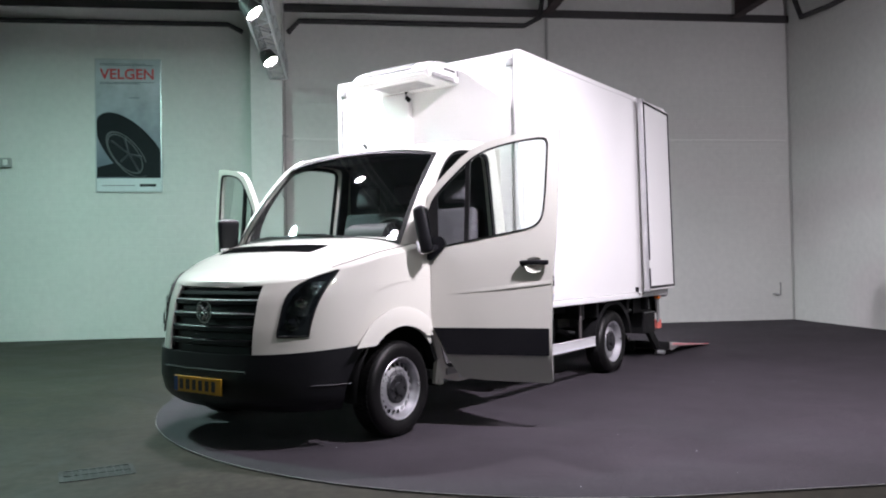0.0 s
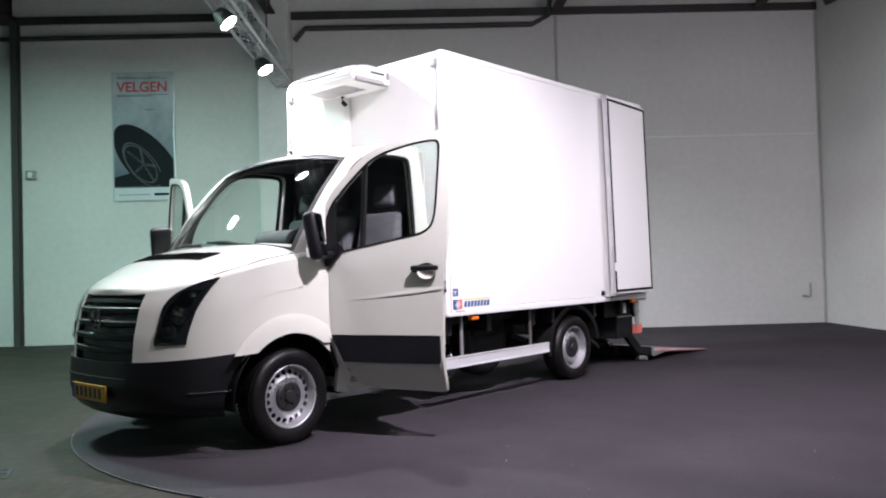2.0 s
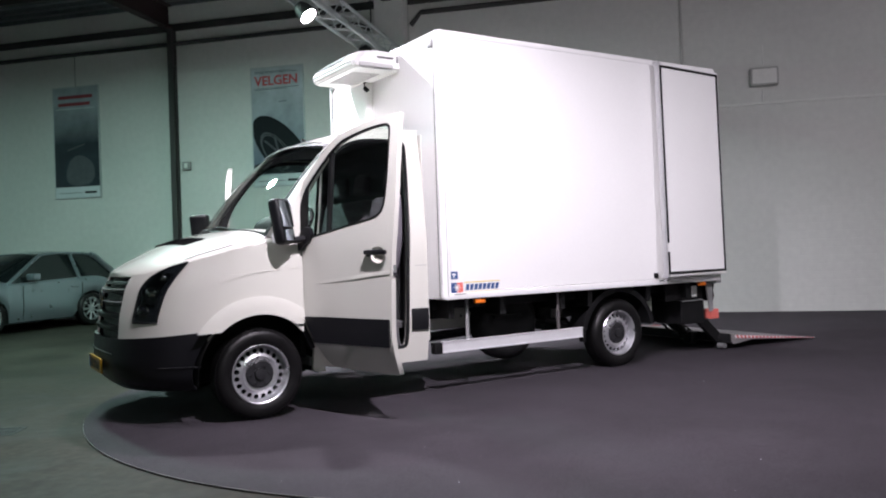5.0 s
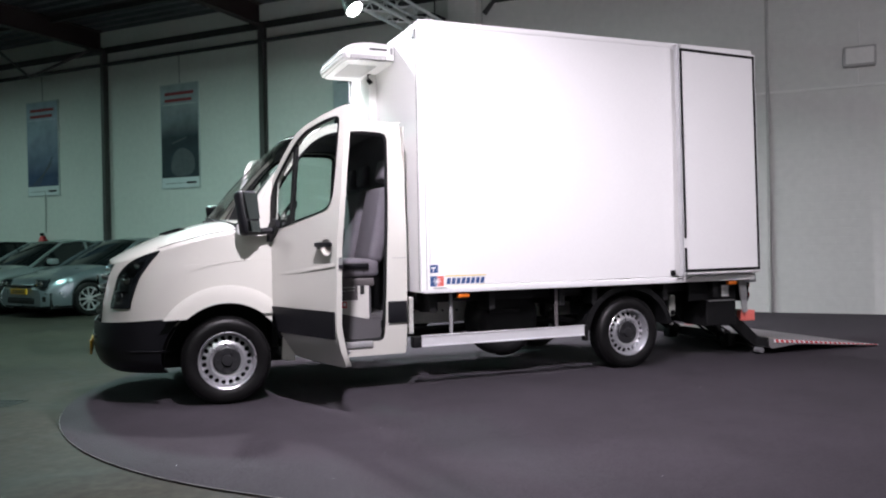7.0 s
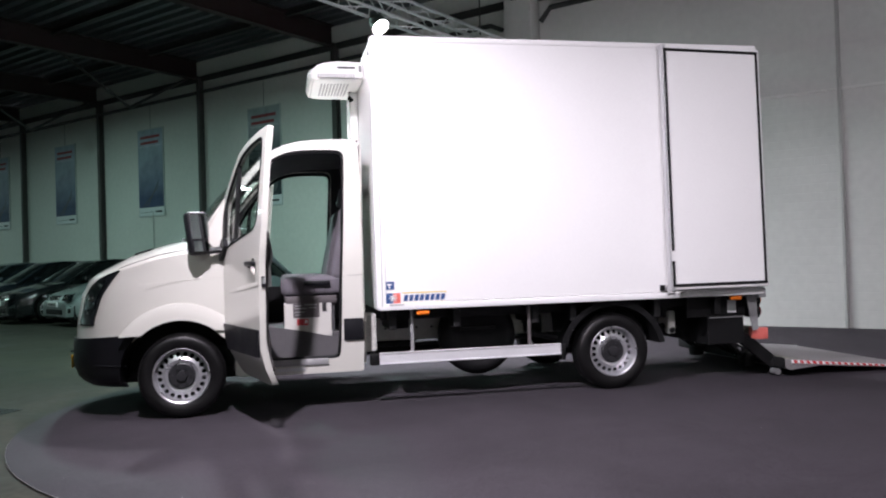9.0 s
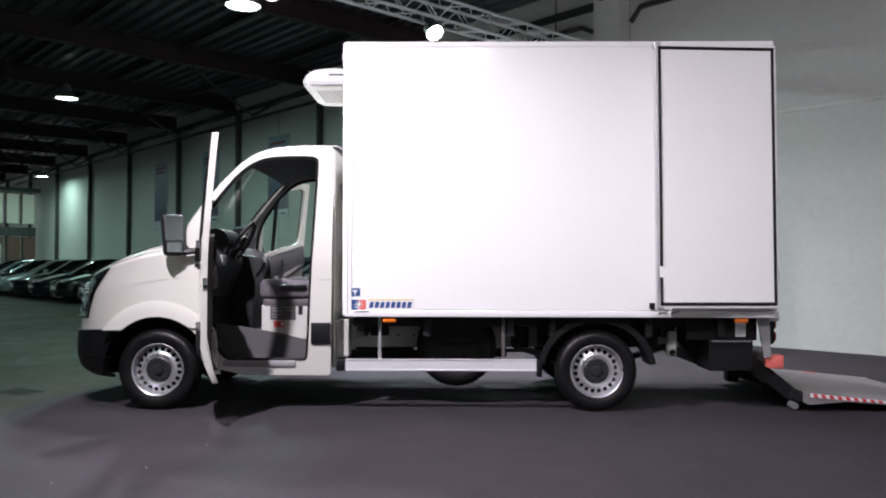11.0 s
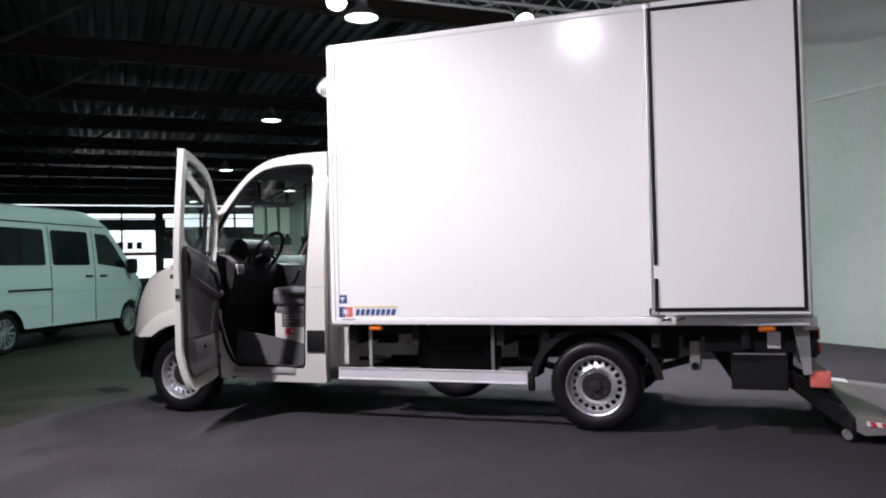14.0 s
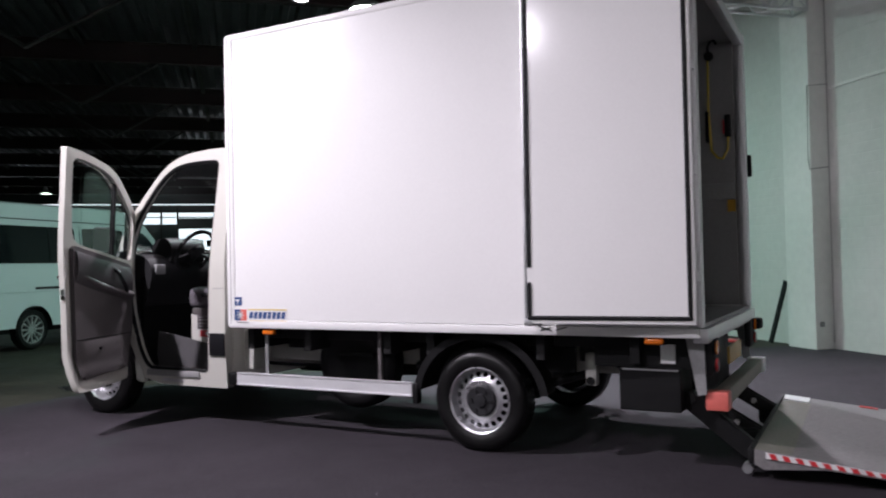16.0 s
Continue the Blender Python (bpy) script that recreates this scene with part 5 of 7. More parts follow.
part("notice", box(4.97, 5.035, 0.975, 0.987, 1.625, 1.72), YELLOW, cargo, "small yellow notice")

for k in range(20):
    part("slot", box(4.13 + 0.045 * k, 4.15 + 0.045 * k, 0.9695, 0.9715, 1.755, 1.825, 0.0), PIPEGREY, cargo, "pale lashing slot")
part("door_grip", box(5.105, 5.15, 1.045, 1.082, 1.90, 2.075, 0.01), SEAL, truck, "black door grip")
part("rubber_buffer", box(5.08, 5.20, 0.96, 1.08, 0.69, 0.775, 0.02, seg=3), SEAL, truck, "black rubber buffer")
for a, b in (((4.15, 0.828), (4.22, 0.850)), ((4.22, 0.828), (4.15, 0.850)), ((4.25, 0.832), (4.32, 0.852))):
    part("chalk_mark", rod((a[0], -1.0695, a[1]), (b[0], -1.0695, b[1]), 0.004, n=5), INK, cargo)
# refrigeration unit on the front wall
unit_prof = [(1.565, 3.004), (1.30, 3.018), (1.165, 2.997), (1.09, 2.936), (1.08, 2.888), (1.115, 2.848), (1.565, 2.848)]
bm = bmesh.new()
n = len(unit_prof)
rings = []
for t, f in ((-0.455, 0.86), (-0.43, 0.96), (-0.35, 1.0), (0.35, 1.0), (0.43, 0.96), (0.455, 0.86)):
    rings.append([bm.verts.new((1.565 + (x - 1.565) * f, t + 0.02, 2.90 + (z - 2.90) * (0.85 + 0.15 * f))) for x, z in unit_prof])
for a, b in zip(rings, rings[1:]):
    for k in range(n - 1):
        bm.faces.new((a[k], a[k + 1], b[k + 1], b[k]))
bm.faces.new(rings[0])
bm.faces.new(rings[-1][::-1])
bmesh.ops.bevel(bm, geom=bm.edges[:], offset=0.015, segments=2, affect="EDGES")
unit = part("refrigeration_unit", bm, BOXWHITE, truck, "white refrigeration unit above the cab")
for k in range(4):
    part("intake_slot", box(1.088 + 0.023 * k, 1.104 + 0.023 * k, -0.26, 0.30, 2.936 + 0.0185 * k, 2.944 + 0.0185 * k), GREYSTEEL, unit, "dark intake slot")
for k in range(16):
    part("louvre", box(1.165 + k * 0.021, 1.176 + k * 0.021, -0.4385, -0.42, 2.862, 2.896), GREYSTEEL, unit, "louvre slot")
part("name_bar", box(1.34, 1.50, -0.4395, -0.42, 2.945, 2.960), INK, unit, "dark maker's mark")
part("corner_patch", box(1.53, 1.556, -0.443, -0.39, 2.915, 2.975, 0.006), GREYSTEEL, unit)
for k in range(9):
    part("base_slot", box(1.20 + 0.03 * k, 1.215 + 0.03 * k, -0.25, 0.28, 2.8445, 2.8495), GREYSTEEL, unit)
part("pipe_cover", box(1.49, 1.568, 0.10, 0.42, 2.10, 2.845, 0.01), BOXWHITE, truck, "white pipe cover")
part("drain_fitting", tube([(1.50, 0.12, 2.845), (1.49, 0.11, 2.79), (1.51, 0.09, 2.76)], 0.022, n=8), SEAL, truck, "black drain fitting")
for y in (-0.98, 0.98):
    part("top_marker", box(1.54, 1.562, y - 0.035, y + 0.035, 2.93, 3.0, 0.012), GREYSTEEL, truck, "grey marker lamp")

# small marks on the side panel: a blue placard and the maker's mark in bars
MARKS = Matrix.Translation((-0.03, 0.0, -0.014))
part("placard", box(1.655, 1.735, -1.0635, -1.0602, 0.985, 1.05), BLUE, cargo, "small blue placard", MARKS)
part("placard_mark", box(1.675, 1.715, -1.0655, -1.0637, 1.02, 1.032), WHITETAPE, cargo, "", MARKS)
part("placard_mark", box(1.69, 1.70, -1.0655, -1.0637, 0.995, 1.02), WHITETAPE, cargo, "", MARKS)
mark = part("maker_mark", box(1.66, 2.175, -1.0625, -1.0602, 0.865, 0.960), WHITETAPE, cargo, "white strip with a blue and red maker's mark", MARKS)
part("rule", box(1.80, 2.175, -1.0645, -1.0627, 0.950, 0.958), GOLD, mark)
part("rule", box(1.80, 2.175, -1.0645, -1.0627, 0.867, 0.873), GOLD, mark)
part("emblem", box(1.665, 1.722, -1.0645, -1.0627, 0.870, 0.955), BLUE, mark)
part("emblem", box(1.724, 1.785, -1.0645, -1.0627, 0.870, 0.955), PINKBLOCK, mark)
for k in range(8):
    x = 1.81 + k * 0.0445
    part("bar", slab([(x, 0.887), (x + 0.032, 0.887), (x + 0.042, 0.937), (x + 0.010, 0.937)], 0.0018, lambda a, b, d: Vector((a, -1.0645 + d, b))), BLUE, mark)
for k in range(4):
    a = k * math.pi / 4
    part("bar", rod((1.724 - 0.035 * math.cos(a), -1.0655, 0.912 - 0.035 * math.sin(a)), (1.724 + 0.035 * math.cos(a), -1.0655, 0.912 + 0.035 * math.sin(a)), 0.004, n=5), WHITETAPE, mark)

part("bar", box(1.66, 1.78, -1.0705, -1.0685, 0.838, 0.848), PIPEGREY, cargo, "thin grey print")

# rear end: brackets, lamps, boxes, underrun bar
for side in (-1, 1):
    part("lamp_bracket", slab([(5.0, 0.79), (5.10, 0.79), (5.11, 0.47), (5.06, 0.46)], 0.02, lambda a, b, d, side=side: Vector((a, side * (0.95 - d), b))), GREYSTEEL, truck, "grey steel lamp bracket")
    tl = part("tail_light", box(5.10, 5.15, *sorted((side * 0.72, side * 0.935)), 0.57, 0.79, 0.02), SEAL, truck, "tail lamp cluster")
    for z, glass, word in ((0.635, REDLENS, "red lens"), (0.735, AMBER, "amber lens")):
        part("bezel", rod((5.145, side * 0.88, z), (5.158, side * 0.88, z), 0.048, n=20), SEAL, tl, "black lamp bezel")
        part("lens", rod((5.156, side * 0.88, z), (5.168, side * 0.88, z), 0.041, n=20), glass, tl, word)
    part("reflector_block", box(5.10, 5.225, *sorted((side * 0.81, side * 0.93)), 0.375, 0.480, 0.006), PINKBLOCK if side < 0 else ALUPALE, truck, "faded red end block" if side < 0 else "pale end block")
part("underrun_bar", box(5.12, 5.21, -0.80, 0.80, 0.385, 0.475, 0.006), HINGEPLATE, truck, "aluminium underrun bar")
part("rear_plate", box(5.145, 5.16, -0.40, 0.12, 0.58, 0.69, 0.004), YELLOW, truck, "yellow rear number plate")
part("battery_box", box(4.60, 4.965, -0.945, -0.60, 0.35, 0.605, 0.008), SEAL, truck, "black battery box")
# added black block: darkens the see-through gap under the box
part("lift_housing", slab([(4.47, 0.775), (4.47, 0.56), (4.60, 0.36), (4.96, 0.31), (5.02, 0.40), (5.02, 0.775)], 1.04, lambda a, b, d: Vector((a, -0.56 + d, b))), CHASSIS, truck, "added black block filling the dark gap by the tail lift")
# added black panel, shuts out light from behind above the battery box
part("rear_skirt", box(4.43, 5.02, -0.885, -0.865, 0.60, 0.788, 0.004), SEAL, truck, "added black panel darkening the gap above the battery box")
# added black sheet hiding the grey frame where the underside is dark
part("well_panel", box(3.20, 4.24, -0.69, -0.675, 0.52, 0.79, 0.004), SEAL, truck, "added black panel darkening the space behind the wheel")
part("box_strap", box(4.62, 4.95, -0.9475, -0.9455, 0.592, 0.603), GREYSTEEL, truck, "thin grey box edge")
part("tag", box(4.84, 4.925, -0.888, -0.8855, 0.63, 0.745), WHITETAPE, truck, "white paper tag")

# tail lift lowered to the ground
for y in (-0.42, 0.42):
    for dy in (-0.045, 0.033):
        part("lift_arm", box(-0.05, 0.62, y + dy, y + dy + 0.012, -0.045, 0.045, 0.004), CHASSIS, truck, "black lift arm plate", Matrix.Translation((4.80, 0, 0.46)) @ pose(0, 0, 0, 0, 30, 0))
    part("lift_ram", rod((4.75, y + 0.12, 0.55), (5.05, y + 0.12, 0.33), 0.028, n=10), CHASSIS, truck)
    part("ram_rod", rod((5.05, y + 0.12, 0.33), (5.28, y + 0.12, 0.16), 0.014, n=10), ALU, truck, "bright ram rod")
    part("arm_pin", rod((5.20, y - 0.07, 0.23), (5.20, y + 0.07, 0.23), 0.018, n=10), ALU, truck)
part("lift_cross_tube", rod((4.86, -0.75, 0.42), (4.86, 0.75, 0.42), 0.055, n=14), CHASSIS, truck)
for y in (-0.48, 0.48):
    part("lift_link", tube([(4.86, y, 0.42), (5.02, y, 0.36), (5.20, y, 0.20), (5.33, y, 0.12)], 0.022, n=8), CHASSIS, truck, "black lift link")
    part("lift_knuckle", box(5.22, 5.34, y - 0.07, y + 0.07, 0.06, 0.20, 0.025), CHASSIS, truck)
part("lift_hose", tube([(4.9, -0.3, 0.5), (5.0, -0.32, 0.30), (5.12, -0.30, 0.22), (5.30, -0.25, 0.16)], 0.014, n=6), SEAL, truck)
part("lift_arm", slab([(4.95, 0.42), (5.00, 0.45), (5.06, 0.43), (5.38, 0.17), (5.39, 0.10), (5.34, 0.08), (5.27, 0.12), (4.97, 0.36)], 0.05, lambda a, b, d: Vector((a, -0.84 + d, b))), SEAL, truck, "black cranked lift arm")
part("arm_boss", rod((5.335, -0.852, 0.135), (5.335, -0.768, 0.135), 0.035, n=14), CHASSIS, truck)
part("arm_boss", rod((4.99, -0.852, 0.43), (4.99, -0.768, 0.43), 0.04, n=14), CHASSIS, truck)
LX0, LX1, LY = 5.36, 6.90, 0.98
lift = part("lift_platform", slab([(LX0, 0.105), (LX0 + 0.05, 0.078), (LX0 + 0.36, 0.106), (LX1, 0.0135), (LX1, 0.024), (LX0 + 0.20, 0.165), (LX0 + 0.0, 0.185)], 2 * LY, lambda a, b, d: Vector((a, -LY + d, b))), LIFTPLATE, truck, "worn aluminium tail lift platform on the ground")
part("hinge_plate", slab([(LX0 - 0.002, 0.186), (LX0 + 0.19, 0.1685), (LX0 + 0.19, 0.165), (LX0 - 0.002, 0.182)], 1.70, lambda a, b, d: Vector((a, -LY + 0.01 + d, b))), HINGEPLATE, lift, "dull grey hinge plate")
part("rear_lip", box(LX0 - 0.03, LX0 - 0.003, -LY, LY, 0.10, 0.195, 0.008), CHASSIS, lift, "black hinge lip")
part("roller_arm", slab([(LX0 - 0.075, 0.03), (LX0 - 0.035, 0.03), (LX0 + 0.06, 0.12), (LX0 + 0.0, 0.15)], 0.03, lambda a, b, d: Vector((a, -LY + 0.145 + d, b))), CHASSIS, lift, "dark roller arm")
part("roller", rod((LX0 - 0.045, -LY + 0.14, 0.062), (LX0 - 0.045, -LY + 0.05, 0.062), 0.028, n=18), ALU, lift, "grey guide roller")
for side in (-1, 1):
    part("side_edge", slab([(LX0 + 0.06, 0.142), (LX1, 0.019), (LX1, 0.028), (LX0 + 0.06, 0.175)], 0.006, lambda a, b, d, side=side: Vector((a, side * (LY + 0.001 + d), b))), WHITETAPE, lift, "white marking tape")
    for k in range(22):
        xa = LX0 + 0.075 + k * 0.0665
        def edge_z(x, s):
            t = (x - LX0 - 0.06) / (LX1 - LX0 - 0.06)
            return (0.142 + (0.019 - 0.142) * t) + s * (0.033 + (0.009 - 0.033) * t)
        part("stripe", slab([(xa + 0.014, edge_z(xa + 0.014, 0.05)), (xa + 0.048, edge_z(xa + 0.048, 0.05)), (xa + 0.034, edge_z(xa + 0.034, 0.95)), (xa, edge_z(xa, 0.95))], 0.002, lambda a, b, d, side=side: Vector((a, side * (LY + 0.0075 + d), b))), REDPAINT, lift, "red stripe")
part("corner_flag", slab([(LX0 - 0.002, 0.190), (LX0 + 0.17, 0.1735), (LX0 + 0.17, 0.170), (LX0 - 0.002, 0.186)], 0.22, lambda a, b, d: Vector((a, 0.745 + d, b))), WHITETAPE, lift, "white corner marking", None)
for x in (LX0 + 0.5, LX0 + 0.85):
    part("warning_flag", slab([(x, 0.90), (x + 0.12, 0.90), (x + 0.12, 0.95), (x, 0.95)], 0.004, lambda a, b, d: Vector((a, b, 0.168 - (a - LX0 - 0.2) * 0.105 + d))), REDPAINT, lift, "red warning flag")


# ---- posters and fittings on the walls ----
def sky_print(name, top, low, a, b):
    """Printed picture: cloudy tones from top to bottom."""
    m = material(name, top, 0.55, vary=0.12, scale=2.5, fine=9, coat=0.0, gloss=0.2)
    nt = m.node_tree
    b_ = nt.nodes["Principled BSDF"]
    tc = [n for n in nt.nodes if n.type == "TEX_COORD"][0]
    sep = nt.nodes.new("ShaderNodeSeparateXYZ")
    nt.links.new(tc.outputs["Object"], sep.inputs[0])
    mr = nt.nodes.new("ShaderNodeMapRange")
    mr.inputs["From Min"].default_value, mr.inputs["From Max"].default_value = a, b
    nt.links.new(sep.outputs["Z"], mr.inputs["Value"])
    mixer = nt.nodes.new("ShaderNodeMix")
    mixer.data_type = "RGBA"
    mixer.inputs["A"].default_value, mixer.inputs["B"].default_value = (*low, 1), (*top, 1)
    nt.links.new(mr.outputs[0], mixer.inputs["Factor"])
    n = nt.nodes.new("ShaderNodeTexNoise")
    n.inputs["Scale"].default_value, n.inputs["Detail"].default_value = 3.0, 6
    nt.links.new(tc.outputs["Object"], n.inputs["Vector"])
    mul = nt.nodes.new("ShaderNodeVectorMath")
    mul.operation = "MULTIPLY"
    mr2 = nt.nodes.new("ShaderNodeMapRange")
    mr2.inputs["From Min"].default_value, mr2.inputs["From Max"].default_value = 0.3, 0.7
    mr2.inputs["To Min"].default_value, mr2.inputs["To Max"].default_value = 0.8, 1.2
    nt.links.new(n.outputs["Fac"], mr2.inputs["Value"])
    nt.links.new(mixer.outputs["Result"], mul.inputs[0])
    nt.links.new(mr2.outputs[0], mul.inputs[1])
    nt.links.new(mul.outputs[0], b_.inputs["Base Color"])
    return m


PRINT_GREY = sky_print("grey_sky_print", (0.46, 0.50, 0.53), (0.13, 0.16, 0.20), 0.5, 1.95)
PRINT_BLUE = sky_print("blue_print_picture", (0.36, 0.42, 0.50), (0.055, 0.08, 0.15), 0.5, 1.9)
PRINT_DARK = sky_print("dark_print_picture", (0.36, 0.40, 0.43), (0.030, 0.040, 0.050), 1.15, 2.0)
FRAMEPALE = material("poster_frame", (0.45, 0.48, 0.48), 0.35, metal=0.4, vary=0.06)
CARDWHITE = material("white_print", (0.62, 0.66, 0.68), 0.45, vary=0.05)
DARKPRINT = material("dark_print", (0.012, 0.014, 0.017), 0.6, vary=0.2, scale=8, gloss=0.12)
DULLRED = material("dull_red_print", (0.30, 0.07, 0.08), 0.6, vary=0.1, gloss=0.15)
SPOKEPRINT = material("pale_grey_print", (0.055, 0.062, 0.07), 0.5, vary=0.2, scale=8)
MIDPRINT = material("grey_print", (0.10, 0.11, 0.12), 0.6, vary=0.2, scale=8, gloss=0.12)


def poster(x, z0, label, picture, w=1.13, h=2.36):
    """Framed panel; local x along the wall, z up, face towards -y."""
    p = thing("poster", label, "poster", HALL @ pose(x, WALL_Y - 0.045, z0), "advertising posters on the back wall")
    part("panel", box(-w / 2, w / 2, 0.012, 0.045, 0, h, 0.004), FRAMEPALE, p, "pale frame")
    part("picture", box(-w / 2 + 0.025, w / 2 - 0.025, 0.008, 0.0115, 0.25, h - 0.03), picture, p, "printed picture")
    part("footer", box(-w / 2 + 0.025, w / 2 - 0.025, 0.0085, 0.0115, 0.025, 0.245), CARDWHITE, p, "white footer strip")
    part("bar", box(0.18, 0.46, 0.006, 0.0083, 0.10, 0.145), DARKPRINT, p)
    part("bar", box(-0.46, 0.10, 0.006, 0.0083, 0.115, 0.125), MIDPRINT, p)
    return p


def ellipse_ring(cx, cz, rx, rz, tilt, inner, y, keep):
    """A flat printed ring, cut to the picture's outline."""
    bm = bmesh.new()
    n = 64
    ct, st = math.cos(radians(tilt)), math.sin(radians(tilt))
    def at(t, f):
        a, b = rx * f * math.cos(t), rz * f * math.sin(t)
        x, z = cx + ct * a - st * b, cz + st * a + ct * b
        return bm.verts.new((min(max(x, keep[0]), keep[1]), y, min(max(z, keep[2]), keep[3])))
    o = [at(k * math.tau / n, 1.0) for k in range(n)]
    i = [at(k * math.tau / n, inner) for k in range(n)]
    for k in range(n):
        bm.faces.new((o[k], o[(k + 1) % n], i[(k + 1) % n], i[k]))
    bmesh.ops.dissolve_degenerate(bm, edges=bm.edges[:], dist=1e-5)
    return bm


KEEP = (-0.535, 0.535, 0.255, 2.3)
velgen = poster(-3.685, 2.565, "framed tyre and rim poster with red heading", PRINT_GREY)
part("ground_print", slab([(-0.535, 0.27), (0.535, 0.27), (0.535, 0.42), (-0.1, 0.56), (-0.535, 0.44)], 0.002, lambda a, b, d: Vector((a, 0.0075 - d, b))), DARKPRINT, velgen)
part("tyre_print", ellipse_ring(0.06, 0.74, 0.82, 0.39, -49, 0.0001, 0.0050, KEEP), DARKPRINT, velgen, "dark printed tyre")
part("tread_print", slab([(0.20, 0.29), (0.535, 0.29), (0.535, 0.72), (0.42, 0.86)], 0.001, lambda a, b, d: Vector((a, 0.0048 - d, b))), DARKPRINT, velgen)
part("sidewall_print", ellipse_ring(-0.03, 0.66, 0.50, 0.23, -52, 0.93, 0.0046, KEEP), SPOKEPRINT, velgen)
part("rim_print", ellipse_ring(-0.06, 0.68, 0.42, 0.20, -52, 0.93, 0.0042, KEEP), SPOKEPRINT, velgen)
for k in range(5):
    a = radians(60 + 72 * k)
    c, s = math.cos(radians(-52)), math.sin(radians(-52))
    u, v = 0.38 * math.cos(a), 0.18 * math.sin(a)
    e = (-0.02 + c * u - s * v, max(0.68 + s * u + c * v, 0.28))
    part("spoke_print", rod((-0.0, 0.006, 0.67), (e[0], 0.006, e[1]), 0.020, n=4), SPOKEPRINT, velgen)
for z, a, b in ((2.262, -0.47, 0.30), (2.236, -0.47, 0.44), (1.935, -0.47, 0.46), (1.912, -0.47, 0.20)):
    part("bar", box(a, b, 0.0055, 0.0078, z, z + 0.009), MIDPRINT, velgen)
part("bar", box(0.02, 0.20, 0.0055, 0.0078, 1.66, 1.672), MIDPRINT, velgen)
lettering("VELGEN", 0.255, REDPRINT, velgen, pose(-0.01, 0.0045, 2.0, 90, 0, 0), "red heading")

for x, pic, label, cut in ((-8.31, PRINT_DARK, "framed dark poster with red two-line heading", 0), (-12.75, PRINT_BLUE, "framed blue poster with red two-line heading", 1),
                           (-16.98, PRINT_BLUE, "framed blue poster with pale heading", 1), (-20.9, PRINT_BLUE, "framed blue poster with pale heading", 1)):
    p = poster(x, 2.55, label, pic)
    for k, (a, b) in enumerate(((-0.42, 0.42), (-0.42, 0.36))):
        part("bar", box(a, b, 0.005, 0.0078, 2.10 - 0.15 * k, 2.17 - 0.15 * k), DULLRED, p)
    part("heading_rule", box(-0.48, 0.48, 0.006, 0.0078, 1.885, 1.897), CARDWHITE, p)
    if cut:
        for k in range(3):
            part("streak_print", slab([(-0.40 + 0.12 * k, 0.27), (-0.37 + 0.12 * k, 0.27), (0.36, 0.78 + 0.09 * k), (0.34, 0.79 + 0.09 * k)], 0.001, lambda a, b, d: Vector((a, 0.0075 - d, b))), SPOKEPRINT, p)
    else:
        part("light_print", slab([(-0.22, 1.0), (0.2, 1.12), (0.2, 1.15), (-0.22, 1.04)], 0.001, lambda a, b, d: Vector((a, 0.0075 - d, b))), SPOKEPRINT, p)
        part("figure_print", slab(softened([(-0.30, 0.27), (0.40, 0.27), (0.45, 0.70), (0.1, 0.95), (-0.22, 0.80)], 2), 0.001, lambda a, b, d: Vector((a, 0.0075 - d, b))), MIDPRINT, p)
    part("cord", rod((0.0, 0.03, 2.36), (0.0, 0.03, 3.0), 0.006, n=5), DARKSTEEL, p)

em = thing("emergency_light", "grey wall-mounted emergency light box", "lamp", HALL @ pose(5.2, WALL_Y, 3.94))
part("housing", box(-0.22, 0.22, -0.16, -0.001, -0.15, 0.15, 0.02), PALEPIPE, em)
part("cover", box(-0.19, 0.19, -0.172, -0.161, -0.12, 0.12, 0.006), PIERPAINT, em, "pale cover")
part("feed", rod((0.0, -0.02, 0.15), (0.0, -0.02, 0.55), 0.012, n=6), PIERPAINT, em)
part("stem", rod((-0.02, -0.03, -0.16), (-0.02, -0.03, -0.39), 0.012, n=6), PIERPAINT, em)
sw_ = thing("wall_socket", "grey wall switch box", "switch", HALL @ pose(-5.72, WALL_Y, 3.09))
part("case", box(-0.09, 0.09, -0.07, -0.001, -0.08, 0.08, 0.01), PIPEGREY, sw_)
part("rocker", box(-0.04, 0.04, -0.080, -0.071, -0.05, 0.05, 0.004), PIERPAINT, sw_)
tap = thing("wall_tap", "small metal pipe stub on the wall", "tap", HALL @ pose(8.35, WALL_Y, 0.52))
part("stub", tube([(0.0, -0.002, 0.0), (0.0, -0.08, 0.0), (0.06, -0.10, -0.02)], 0.02, n=8), PIPEGREY, tap)
part("riser", rod((0.12, -0.05, -0.03), (0.12, -0.05, 0.22), 0.014, n=8), PIPEGREY, tap)
ext = thing("fire_extinguisher", "red fire extinguisher hung on the wall", "extinguisher", HALL @ pose(-12.71, WALL_Y - 0.12, 1.06))
part("cylinder", lathe([(0.0, 0.0), (0.085, 0.0), (0.09, 0.02), (0.09, 0.42), (0.06, 0.49), (0.025, 0.51), (0.0, 0.51)], axis="z", n=24), REDPAINT, ext, "red cylinder")
part("valve", box(-0.03, 0.03, -0.05, 0.03, 0.51, 0.58, 0.01), CHASSIS, ext, "black valve")
part("hose", tube([(0.03, -0.02, 0.54), (0.12, -0.02, 0.50), (0.13, -0.02, 0.30), (0.11, -0.02, 0.12)], 0.012, n=6), SEAL, ext)
part("bracket", box(-0.04, 0.04, 0.085, 0.119, 0.15, 0.42), CHASSIS, ext)
part("feed_pipe", rod((0.02, 0.09, 0.6), (0.02, 0.09, 1.6), 0.012, n=6), PIPEGREY, ext)
